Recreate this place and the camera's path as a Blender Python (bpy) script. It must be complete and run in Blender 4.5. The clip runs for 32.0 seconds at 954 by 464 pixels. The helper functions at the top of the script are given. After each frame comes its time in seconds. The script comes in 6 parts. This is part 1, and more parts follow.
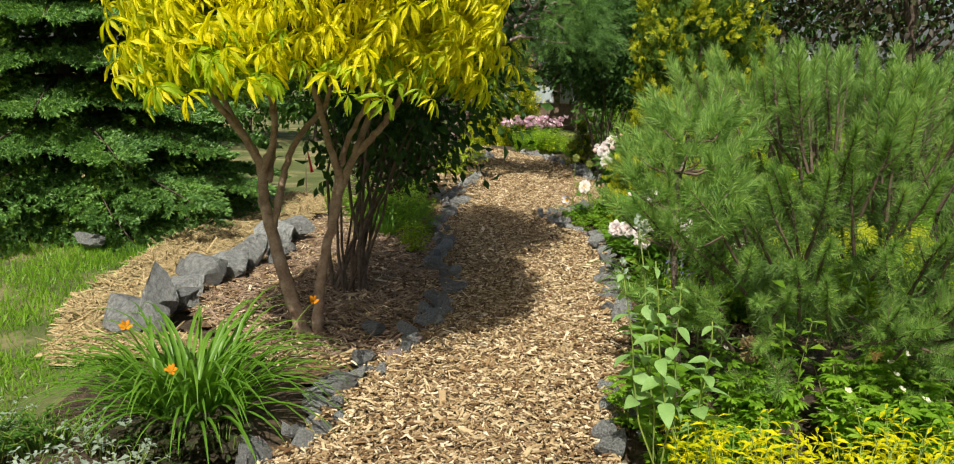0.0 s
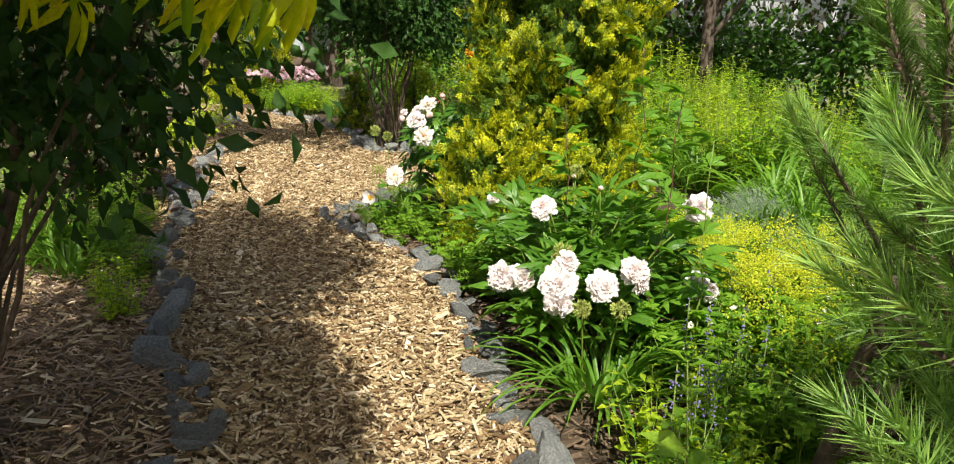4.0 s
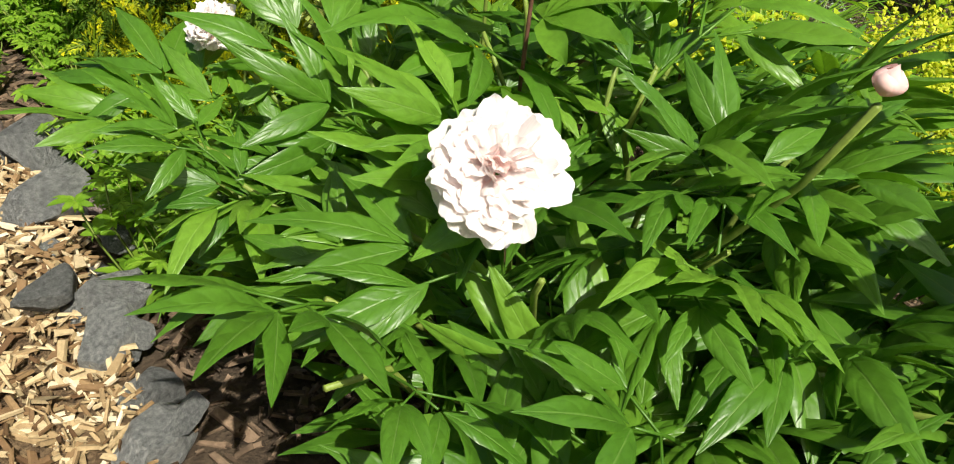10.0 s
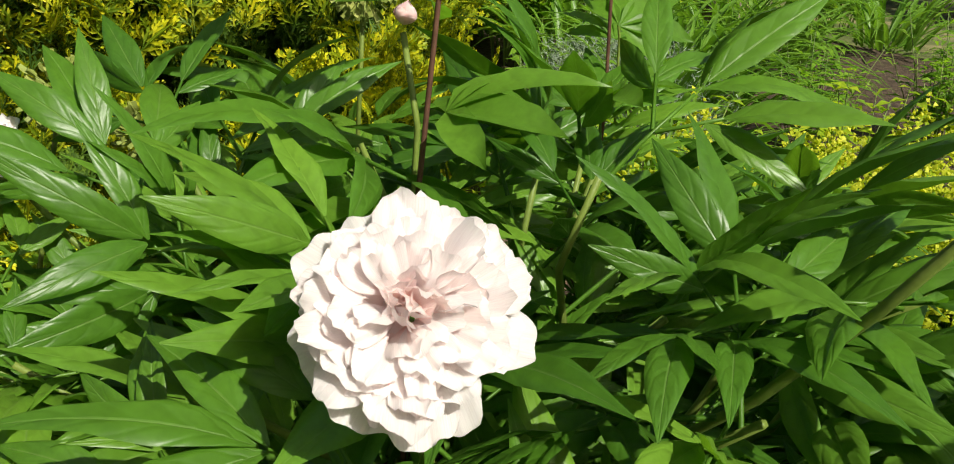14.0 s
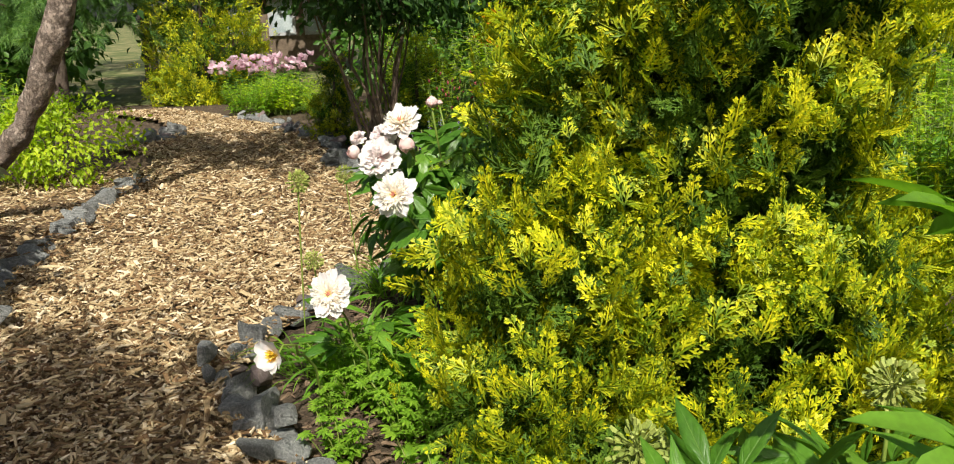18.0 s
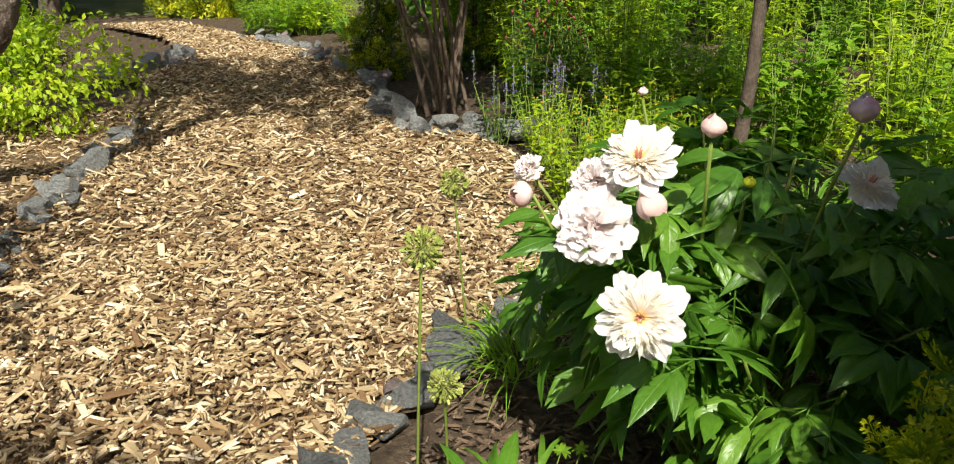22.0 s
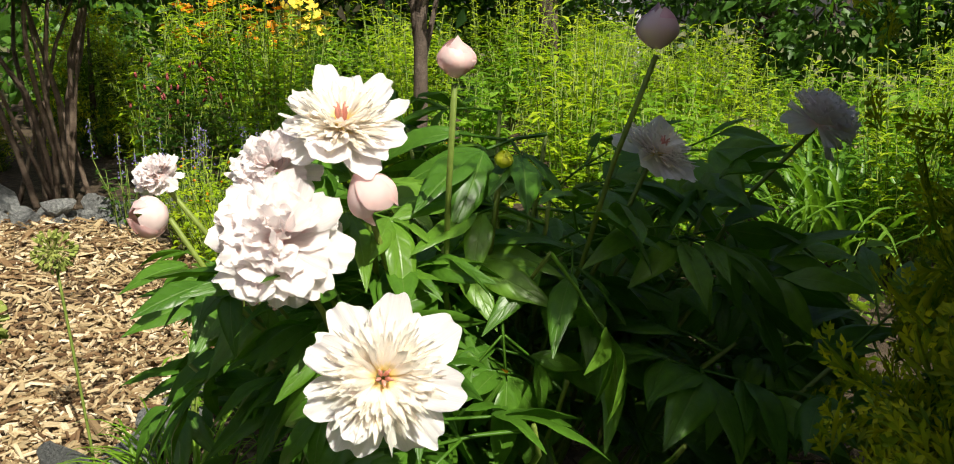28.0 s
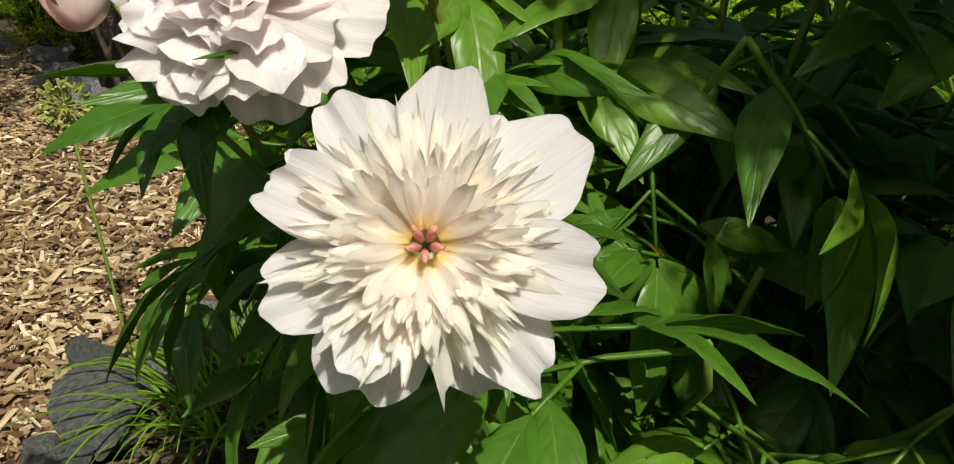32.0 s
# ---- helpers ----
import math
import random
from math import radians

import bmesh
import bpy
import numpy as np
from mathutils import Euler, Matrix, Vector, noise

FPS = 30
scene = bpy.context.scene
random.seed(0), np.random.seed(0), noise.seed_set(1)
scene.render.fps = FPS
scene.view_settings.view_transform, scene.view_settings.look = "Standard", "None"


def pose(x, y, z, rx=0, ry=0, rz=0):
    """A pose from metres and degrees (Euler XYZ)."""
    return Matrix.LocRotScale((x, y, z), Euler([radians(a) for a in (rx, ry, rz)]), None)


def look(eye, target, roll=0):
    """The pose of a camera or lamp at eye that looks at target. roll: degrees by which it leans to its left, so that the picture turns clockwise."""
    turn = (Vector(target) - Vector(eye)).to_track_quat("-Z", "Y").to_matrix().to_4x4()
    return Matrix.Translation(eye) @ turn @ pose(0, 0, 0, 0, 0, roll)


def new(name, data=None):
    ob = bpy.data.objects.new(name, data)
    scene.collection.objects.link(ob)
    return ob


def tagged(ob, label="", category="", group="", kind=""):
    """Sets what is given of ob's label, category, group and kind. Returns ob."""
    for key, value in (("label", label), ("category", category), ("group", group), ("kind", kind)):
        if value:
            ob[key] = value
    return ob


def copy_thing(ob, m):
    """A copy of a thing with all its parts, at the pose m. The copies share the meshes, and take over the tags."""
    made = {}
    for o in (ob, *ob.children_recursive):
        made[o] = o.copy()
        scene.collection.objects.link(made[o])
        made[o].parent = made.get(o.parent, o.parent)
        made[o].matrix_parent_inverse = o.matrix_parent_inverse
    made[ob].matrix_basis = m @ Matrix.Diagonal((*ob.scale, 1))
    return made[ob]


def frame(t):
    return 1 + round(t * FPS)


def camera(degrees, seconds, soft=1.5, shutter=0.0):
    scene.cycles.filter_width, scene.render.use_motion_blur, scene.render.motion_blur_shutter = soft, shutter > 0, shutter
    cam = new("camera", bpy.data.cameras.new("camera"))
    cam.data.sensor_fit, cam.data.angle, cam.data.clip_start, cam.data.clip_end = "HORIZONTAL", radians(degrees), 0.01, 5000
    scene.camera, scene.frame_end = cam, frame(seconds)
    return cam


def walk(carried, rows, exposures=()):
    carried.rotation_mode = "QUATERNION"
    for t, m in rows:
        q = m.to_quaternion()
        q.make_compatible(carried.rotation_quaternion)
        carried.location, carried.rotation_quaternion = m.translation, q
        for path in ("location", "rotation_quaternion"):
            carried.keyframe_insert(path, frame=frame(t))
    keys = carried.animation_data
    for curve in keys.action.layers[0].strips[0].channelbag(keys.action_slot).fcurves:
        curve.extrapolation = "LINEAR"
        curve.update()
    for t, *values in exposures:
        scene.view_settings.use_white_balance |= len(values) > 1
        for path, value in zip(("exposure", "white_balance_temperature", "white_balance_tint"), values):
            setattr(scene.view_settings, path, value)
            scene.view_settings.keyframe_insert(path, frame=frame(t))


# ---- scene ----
cam = camera(58.2, 32.0, 1.05)
# seconds, place in metres, turn in degrees (Euler XYZ)
PATH = [
    (0, 0.000, 0.000, 1.576, 79.71, -1.12, 0.20),
    (0.5, -0.120, 0.393, 1.538, 78.49, -1.01, -2.48),
    (1, -0.211, 0.817, 1.515, 78.17, -1.10, -5.41),
    (1.5, -0.246, 1.260, 1.526, 78.95, -1.40, -7.93),
    (2, -0.278, 1.663, 1.519, 78.68, -1.29, -9.36),
    (2.5, -0.231, 2.027, 1.486, 77.63, -1.07, -10.95),
    (3, -0.161, 2.418, 1.473, 76.54, -1.15, -13.36),
    (3.5, -0.131, 2.808, 1.461, 77.15, -1.69, -15.14),
    (5.5, 0.297, 4.230, 1.383, 73.00, -0.93, -20.97),
    (6, 0.402, 4.532, 1.357, 71.81, -1.10, -21.59),
    (6.5, 0.481, 4.873, 1.331, 73.11, -1.45, -22.62),
    (7, 0.574, 5.185, 1.300, 71.59, -1.27, -24.15),
    (7.5, 0.654, 5.454, 1.266, 66.40, -0.28, -25.29),
    (8, 0.722, 5.718, 1.252, 63.75, -0.80, -28.62),
    (8.5, 0.788, 5.880, 1.228, 61.90, -1.02, -31.23),
    (9, 0.896, 6.038, 1.236, 60.47, -1.61, -32.20),
    (9.5, 0.935, 6.173, 1.169, 58.78, -2.17, -32.83),
    (10, 1.005, 6.344, 1.024, 56.31, -2.49, -33.94),
    (10.5, 1.050, 6.479, 0.916, 55.58, -2.53, -35.47),
    (11, 1.097, 6.530, 0.870, 57.58, -3.35, -38.24),
    (11.5, 1.141, 6.557, 0.856, 63.26, -4.72, -40.71),
    (12, 1.162, 6.568, 0.845, 66.15, -4.86, -41.85),
    (12.5, 1.170, 6.567, 0.837, 66.39, -4.81, -43.09),
    (13, 1.169, 6.569, 0.837, 66.25, -4.72, -43.68),
    (13.5, 1.162, 6.567, 0.842, 66.92, -4.57, -43.78),
    (15.5, 1.047, 6.542, 1.025, 69.77, -2.23, -37.94),
    (16, 1.024, 6.527, 1.090, 71.04, -1.53, -35.48),
    (16.5, 0.996, 6.530, 1.149, 72.29, -0.06, -31.35),
    (17, 0.980, 6.531, 1.187, 73.71, 0.55, -28.32),
    (17.5, 0.960, 6.529, 1.234, 74.42, 1.22, -23.40),
    (18, 0.928, 6.520, 1.288, 75.29, 1.80, -15.50),
    (18.5, 0.900, 6.534, 1.321, 75.53, 2.28, -9.92),
    (19, 0.860, 6.592, 1.328, 75.23, 1.75, -7.52),
    (19.5, 0.783, 6.736, 1.348, 75.17, 1.98, -6.41),
    (20, 0.738, 6.919, 1.351, 74.53, 1.76, -7.14),
    (20.5, 0.730, 7.191, 1.348, 73.67, 1.62, -7.88),
    (21, 0.724, 7.491, 1.321, 72.30, 1.50, -8.51),
    (21.5, 0.737, 7.822, 1.324, 70.26, 1.21, -10.05),
    (22, 0.805, 8.099, 1.329, 69.29, 0.19, -14.70),
    (22.5, 0.870, 8.323, 1.317, 68.04, 0.58, -18.13),
    (23, 0.912, 8.542, 1.284, 66.40, 0.36, -28.53),
    (23.5, 0.948, 8.699, 1.217, 64.74, -0.32, -34.57),
    (24, 1.016, 8.767, 1.101, 63.53, 0.18, -37.27),
    (24.5, 1.056, 8.788, 1.052, 65.71, 0.69, -38.39),
    (26.5, 1.004, 8.718, 1.013, 70.67, -0.52, -40.64),
    (27, 0.997, 8.661, 1.011, 73.16, -0.59, -40.65),
    (27.5, 0.993, 8.627, 1.021, 75.16, -0.34, -39.13),
    (28, 0.993, 8.622, 1.023, 76.10, -0.55, -38.07),
    (28.5, 0.989, 8.642, 1.016, 75.49, -0.60, -37.11),
    (29, 0.993, 8.680, 1.015, 73.64, -0.95, -36.07),
    (29.5, 1.010, 8.748, 0.992, 72.22, -1.19, -36.21),
    (30, 1.037, 8.802, 0.959, 70.41, -1.23, -36.80),
    (30.5, 1.113, 8.856, 0.912, 69.60, -1.26, -37.49),
    (31, 1.184, 8.901, 0.879, 69.50, -0.78, -36.94),
    (31.5, 1.214, 8.929, 0.846, 69.30, 0.48, -33.82),
    (32, 1.223, 8.945, 0.836, 69.48, 1.22, -31.38),
]
EXPOSURES = [(0.0, 0.05), (1.0, 0.3), (3.0, 0.45), (6.0, 0.4), (7.0, 0.26), (8.0, 0.12), (9.0, 0.28), (10.0, 0.38), (11.0, 0.4), (12.0, 0.06), (13.0, -0.12), (16.0, 0.32), (18.0, 0.3), (19.0, 0.4), (22.0, 0.36), (23.0, 0.28), (24.0, 0.25), (27.0, 0.19), (29.0, 0.28), (30.0, 0.12), (31.0, -0.05), (32.0, -0.27)]
walk(cam, [(t, pose(x, y, z, rx, ry, rz)) for t, x, y, z, rx, ry, rz in PATH], EXPOSURES)

# ---- daylight: high sun from behind the start of the path ----
SUN_AZ, SUN_EL = math.atan2(-0.18, -0.98), radians(49)
sun_dir = Vector((math.sin(SUN_AZ) * math.cos(SUN_EL), math.cos(SUN_AZ) * math.cos(SUN_EL), math.sin(SUN_EL)))
world = bpy.data.worlds.new("sky")
world.use_nodes = True
scene.world = world
sky = world.node_tree.nodes.new("ShaderNodeTexSky")
sky.sky_type, sky.sun_disc = "NISHITA", False
sky.sun_elevation, sky.sun_rotation = SUN_EL, SUN_AZ
sky.dust_density, sky.ozone_density = 4.0, 0.3
world.node_tree.links.new(sky.outputs[0], world.node_tree.nodes["Background"].inputs[0])
world.node_tree.nodes["Background"].inputs[1].default_value = 0.09
lamp = bpy.data.lights.new("sun", "SUN")
lamp.energy, lamp.angle, lamp.color = 5.5, radians(0.53), (1.0, 0.955, 0.83)
sun = new("sun", lamp)
sun.matrix_world = look(sun_dir * 60, (0, 0, 0))

rng = np.random.default_rng(11)
UP = np.array((0.0, 0.0, 1.0))


# ---- materials ----
def nodes_of(name):
    m = bpy.data.materials.new(name)
    m.use_nodes = True
    nt = m.node_tree
    return m, nt, nt.nodes["Principled BSDF"], nt.nodes["Material Output"]


def ramp_node(nt, stops):
    r = nt.nodes.new("ShaderNodeValToRGB")
    while len(r.color_ramp.elements) < len(stops):
        r.color_ramp.elements.new(0.5)
    for e, (p, c) in zip(r.color_ramp.elements, stops):
        e.position, e.color = p, (*c, 1)
    return r


def noise_node(nt, scale, detail=4.0, rough=0.6, coord="Object"):
    c = nt.nodes.new("ShaderNodeTexCoord")
    n = nt.nodes.new("ShaderNodeTexNoise")
    n.inputs["Scale"].default_value, n.inputs["Detail"].default_value, n.inputs["Roughness"].default_value = scale, detail, rough
    nt.links.new(c.outputs[coord], n.inputs["Vector"])
    return n


def mixed(nt, a, b, fac, mode="MIX"):
    mx = nt.nodes.new("ShaderNodeMix")
    mx.data_type, mx.blend_type = "RGBA", mode
    for i, v in ((0, fac), (6, a), (7, b)):
        if isinstance(v, (int, float)):
            mx.inputs[i].default_value = v
        elif isinstance(v, tuple):
            mx.inputs[i].default_value = (*v, 1)
        else:
            nt.links.new(v, mx.inputs[i])
    return mx.outputs[2]


def bumped(nt, bsdf, height, strength, distance):
    b = nt.nodes.new("ShaderNodeBump")
    b.inputs["Strength"].default_value, b.inputs["Distance"].default_value = strength, distance
    nt.links.new(height, b.inputs["Height"])
    nt.links.new(b.outputs[0], bsdf.inputs["Normal"])


def leaf_material(name, stops, rough=0.45, through_light=0.35, spec=0.4, patch=1.5, source="island"):
    """Foliage: each leaf takes its own shade from the ramp, patches vary over the plant, light shines through."""
    m, nt, bsdf, out = nodes_of(name)
    if source == "island":
        g = nt.nodes.new("ShaderNodeNewGeometry")
        rnd = g.outputs["Random Per Island"]
    else:
        g = nt.nodes.new("ShaderNodeObjectInfo")
        rnd = g.outputs["Random"]
    n = noise_node(nt, patch, 3.0, 0.6, "Object")
    add = nt.nodes.new("ShaderNodeMath")
    add.operation = "MULTIPLY_ADD"
    nt.links.new(rnd, add.inputs[0])
    add.inputs[1].default_value = 0.65
    sub = nt.nodes.new("ShaderNodeMath")
    sub.operation = "MULTIPLY_ADD"
    nt.links.new(n.outputs[0], sub.inputs[0])
    sub.inputs[1].default_value, sub.inputs[2].default_value = 1.1, -0.37
    nt.links.new(sub.outputs[0], add.inputs[2])
    r = ramp_node(nt, stops)
    nt.links.new(add.outputs[0], r.inputs[0])
    fine = noise_node(nt, 90.0, 2.0)
    fr = ramp_node(nt, ((0.3, (0.75, 0.75, 0.75)), (0.7, (1.12, 1.12, 1.12))))
    nt.links.new(fine.outputs[0], fr.inputs[0])
    col = mixed(nt, r.outputs[0], fr.outputs[0], 0.6, "MULTIPLY")
    nt.links.new(col, bsdf.inputs["Base Color"])
    bsdf.inputs["Roughness"].default_value = rough
    bsdf.inputs["Specular IOR Level"].default_value = spec
    bumped(nt, bsdf, fine.outputs[0], 0.25, 0.002)
    tr = nt.nodes.new("ShaderNodeBsdfTranslucent")
    tcol = mixed(nt, col, (1.35, 1.45, 0.55), 1.0, "MULTIPLY")
    nt.links.new(tcol, tr.inputs[0])
    mix = nt.nodes.new("ShaderNodeMixShader")
    mix.inputs[0].default_value = through_light
    nt.links.new(bsdf.outputs[0], mix.inputs[1])
    nt.links.new(tr.outputs[0], mix.inputs[2])
    nt.links.new(mix.outputs[0], out.inputs[0])
    return m


def veined_leaf_material(name, stops, rough, through_light, spec, veins=5.0):
    """A glossy leaf with a pale midrib and sunken side veins, drawn along the leaf's own UV map (x to the tip, y across)."""
    m = leaf_material(name, stops, rough, through_light, spec, 2.0, "object")
    nt = m.node_tree
    bsdf = nt.nodes["Principled BSDF"]
    uv = nt.nodes.new("ShaderNodeUVMap")
    sep = nt.nodes.new("ShaderNodeSeparateXYZ")
    nt.links.new(uv.outputs[0], sep.inputs[0])

    def calc(op, a, b=0.0, c=0.0):
        n = nt.nodes.new("ShaderNodeMath")
        n.operation = op
        for i, q in enumerate((a, b, c)):
            if isinstance(q, (int, float)):
                n.inputs[i].default_value = q
            else:
                nt.links.new(q, n.inputs[i])
        return n.outputs[0]

    across = calc("ABSOLUTE", sep.outputs[1])
    rib = calc("SUBTRACT", 1.0, calc("SMOOTH_MIN", calc("MULTIPLY", across, 14.0), 1.0, 0.2))
    wave = calc("SINE", calc("MULTIPLY", calc("MULTIPLY_ADD", across, -0.3, sep.outputs[0]), veins * 6.2832))
    vein = calc("POWER", calc("MULTIPLY_ADD", wave, 0.5, 0.5), 5.0)
    old = bsdf.inputs["Base Color"].links[0].from_socket
    col = mixed(nt, old, (0.24, 0.36, 0.1), calc("MULTIPLY", rib, 0.4))
    col = mixed(nt, col, (0.7, 0.75, 0.7), calc("MULTIPLY", vein, 0.14), "MULTIPLY")
    nt.links.new(col, bsdf.inputs["Base Color"])
    bump = nt.nodes.new("ShaderNodeBump")
    bump.inputs["Strength"].default_value, bump.inputs["Distance"].default_value = 0.35, 0.002
    nt.links.new(calc("MULTIPLY_ADD", vein, -0.4, calc("MULTIPLY", rib, -0.8)), bump.inputs["Height"])
    nt.links.new(bsdf.inputs["Normal"].links[0].from_socket, bump.inputs["Normal"])
    nt.links.new(bump.outputs[0], bsdf.inputs["Normal"])
    return m


def tipped_material(name, stops, foot, through_light):
    """Sprays whose foot is green and whose tips take the ramp's colour, by the spray's own UV map (x to the tip)."""
    m = leaf_material(name, stops, 0.5, through_light, 0.3, 4.0)
    nt = m.node_tree
    bsdf = nt.nodes["Principled BSDF"]
    uv = nt.nodes.new("ShaderNodeUVMap")
    sep = nt.nodes.new("ShaderNodeSeparateXYZ")
    nt.links.new(uv.outputs[0], sep.inputs[0])
    fade = ramp_node(nt, ((0.1, (0.0, 0.0, 0.0)), (0.65, (1.0, 1.0, 1.0))))
    nt.links.new(sep.outputs[0], fade.inputs[0])
    old = bsdf.inputs["Base Color"].links[0].from_socket
    nt.links.new(mixed(nt, foot, old, fade.outputs[0]), bsdf.inputs["Base Color"])
    return m


def petal_material(name, stops, glow=0.5, rough=0.6, base=None, reach=0.5):
    """A petal: its own shade petal by petal, fine streaks from base to rim, the base tinted, light shining through."""
    m, nt, bsdf, out = nodes_of(name)
    g = nt.nodes.new("ShaderNodeNewGeometry")
    n = noise_node(nt, 22.0, 3.0)
    a = nt.nodes.new("ShaderNodeMath")
    a.operation = "MULTIPLY_ADD"
    nt.links.new(g.outputs["Random Per Island"], a.inputs[0])
    a.inputs[1].default_value = 0.6
    b = nt.nodes.new("ShaderNodeMath")
    b.operation = "MULTIPLY"
    b.inputs[1].default_value = 0.45
    nt.links.new(n.outputs[0], b.inputs[0])
    nt.links.new(b.outputs[0], a.inputs[2])
    r = ramp_node(nt, stops)
    nt.links.new(a.outputs[0], r.inputs[0])
    uv = nt.nodes.new("ShaderNodeUVMap")
    stretch = nt.nodes.new("ShaderNodeMapping")
    stretch.inputs["Scale"].default_value = (1.5, 11.0, 1.0)
    nt.links.new(uv.outputs[0], stretch.inputs["Vector"])
    streak = nt.nodes.new("ShaderNodeTexNoise")
    streak.inputs["Scale"].default_value, streak.inputs["Detail"].default_value = 1.6, 3.0
    nt.links.new(stretch.outputs[0], streak.inputs["Vector"])
    sr = ramp_node(nt, ((0.3, (0.93, 0.91, 0.92)), (0.6, (1.0, 1.0, 1.0))))
    nt.links.new(streak.outputs[0], sr.inputs[0])
    col = mixed(nt, r.outputs[0], sr.outputs[0], 1.0, "MULTIPLY")
    if base:
        sep = nt.nodes.new("ShaderNodeSeparateXYZ")
        nt.links.new(uv.outputs[0], sep.inputs[0])
        fade = ramp_node(nt, ((0.0, (1.0, 1.0, 1.0)), (reach, (0.0, 0.0, 0.0))))
        nt.links.new(sep.outputs[0], fade.inputs[0])
        col = mixed(nt, col, base, fade.outputs[0])
    nt.links.new(col, bsdf.inputs["Base Color"])
    bsdf.inputs["Roughness"].default_value = rough
    bsdf.inputs["Specular IOR Level"].default_value = 0.2
    bsdf.subsurface_method = "BURLEY"
    bsdf.inputs["Subsurface Weight"].default_value = 0.7
    bsdf.inputs["Subsurface Radius"].default_value = (1.0, 0.88, 0.84)
    bsdf.inputs["Subsurface Scale"].default_value = 0.005
    bumped(nt, bsdf, streak.outputs[0], 0.25, 0.002)
    tr = nt.nodes.new("ShaderNodeBsdfTranslucent")
    nt.links.new(mixed(nt, col, (1.06, 1.0, 0.98), 1.0, "MULTIPLY"), tr.inputs[0])
    mix = nt.nodes.new("ShaderNodeMixShader")
    mix.inputs[0].default_value = glow
    nt.links.new(bsdf.outputs[0], mix.inputs[1])
    nt.links.new(tr.outputs[0], mix.inputs[2])
    nt.links.new(mix.outputs[0], out.inputs[0])
    return m


def rough_material(name, stops, scale=8.0, rough=0.85, bump=0.5, depth=0.01, island=0.0, obj_random=0.0, fine=60.0, spec=0.3, cracks=0.0):
    """Bark, stone, soil, boards: two scales of noise, optional shade for every loose piece."""
    m, nt, bsdf, out = nodes_of(name)
    big, small = noise_node(nt, scale, 6.0, 0.65), noise_node(nt, fine, 5.0, 0.7)
    r = ramp_node(nt, stops)
    nt.links.new(big.outputs[0], r.inputs[0])
    fr = ramp_node(nt, ((0.25, (0.62, 0.62, 0.62)), (0.75, (1.2, 1.2, 1.2))))
    nt.links.new(small.outputs[0], fr.inputs[0])
    col = mixed(nt, r.outputs[0], fr.outputs[0], 0.8, "MULTIPLY")
    for amount, kind, socket in ((island, "ShaderNodeNewGeometry", "Random Per Island"), (obj_random, "ShaderNodeObjectInfo", "Random")):
        if amount:
            g = nt.nodes.new(kind)
            ir = ramp_node(nt, ((0.0, (1 - amount,) * 3), (1.0, (1 + amount,) * 3)))
            nt.links.new(g.outputs[socket], ir.inputs[0])
            col = mixed(nt, col, ir.outputs[0], 1.0, "MULTIPLY")
    nt.links.new(col, bsdf.inputs["Base Color"])
    bsdf.inputs["Roughness"].default_value = rough
    bsdf.inputs["Specular IOR Level"].default_value = spec
    add = nt.nodes.new("ShaderNodeMath")
    add.operation = "MULTIPLY_ADD"
    nt.links.new(small.outputs[0], add.inputs[0])
    add.inputs[1].default_value = 0.4
    nt.links.new(big.outputs[0], add.inputs[2])
    height = add.outputs[0]
    if cracks:
        cell = nt.nodes.new("ShaderNodeTexVoronoi")
        cell.feature = "DISTANCE_TO_EDGE"
        cell.inputs["Scale"].default_value = cracks
        coord = nt.nodes.new("ShaderNodeTexCoord")
        flat = nt.nodes.new("ShaderNodeMapping")
        flat.inputs["Scale"].default_value = (1.0, 1.0, 0.45)
        nt.links.new(coord.outputs["Object"], flat.inputs["Vector"])
        bend = mixed(nt, flat.outputs[0], small.outputs[1], 0.12)
        nt.links.new(bend, cell.inputs["Vector"])
        cr = ramp_node(nt, ((0.0, (0.25, 0.22, 0.2)), (0.16, (1.0, 1.0, 1.0))))
        nt.links.new(cell.outputs["Distance"], cr.inputs[0])
        col = mixed(nt, col, cr.outputs[0], 0.55, "MULTIPLY")
        nt.links.new(col, bsdf.inputs["Base Color"])
        deep = nt.nodes.new("ShaderNodeMath")
        deep.operation = "MULTIPLY_ADD"
        nt.links.new(cr.outputs[0], deep.inputs[0])
        deep.inputs[1].default_value = 0.6
        nt.links.new(height, deep.inputs[2])
        height = deep.outputs[0]
    bumped(nt, bsdf, height, bump, depth)
    return m


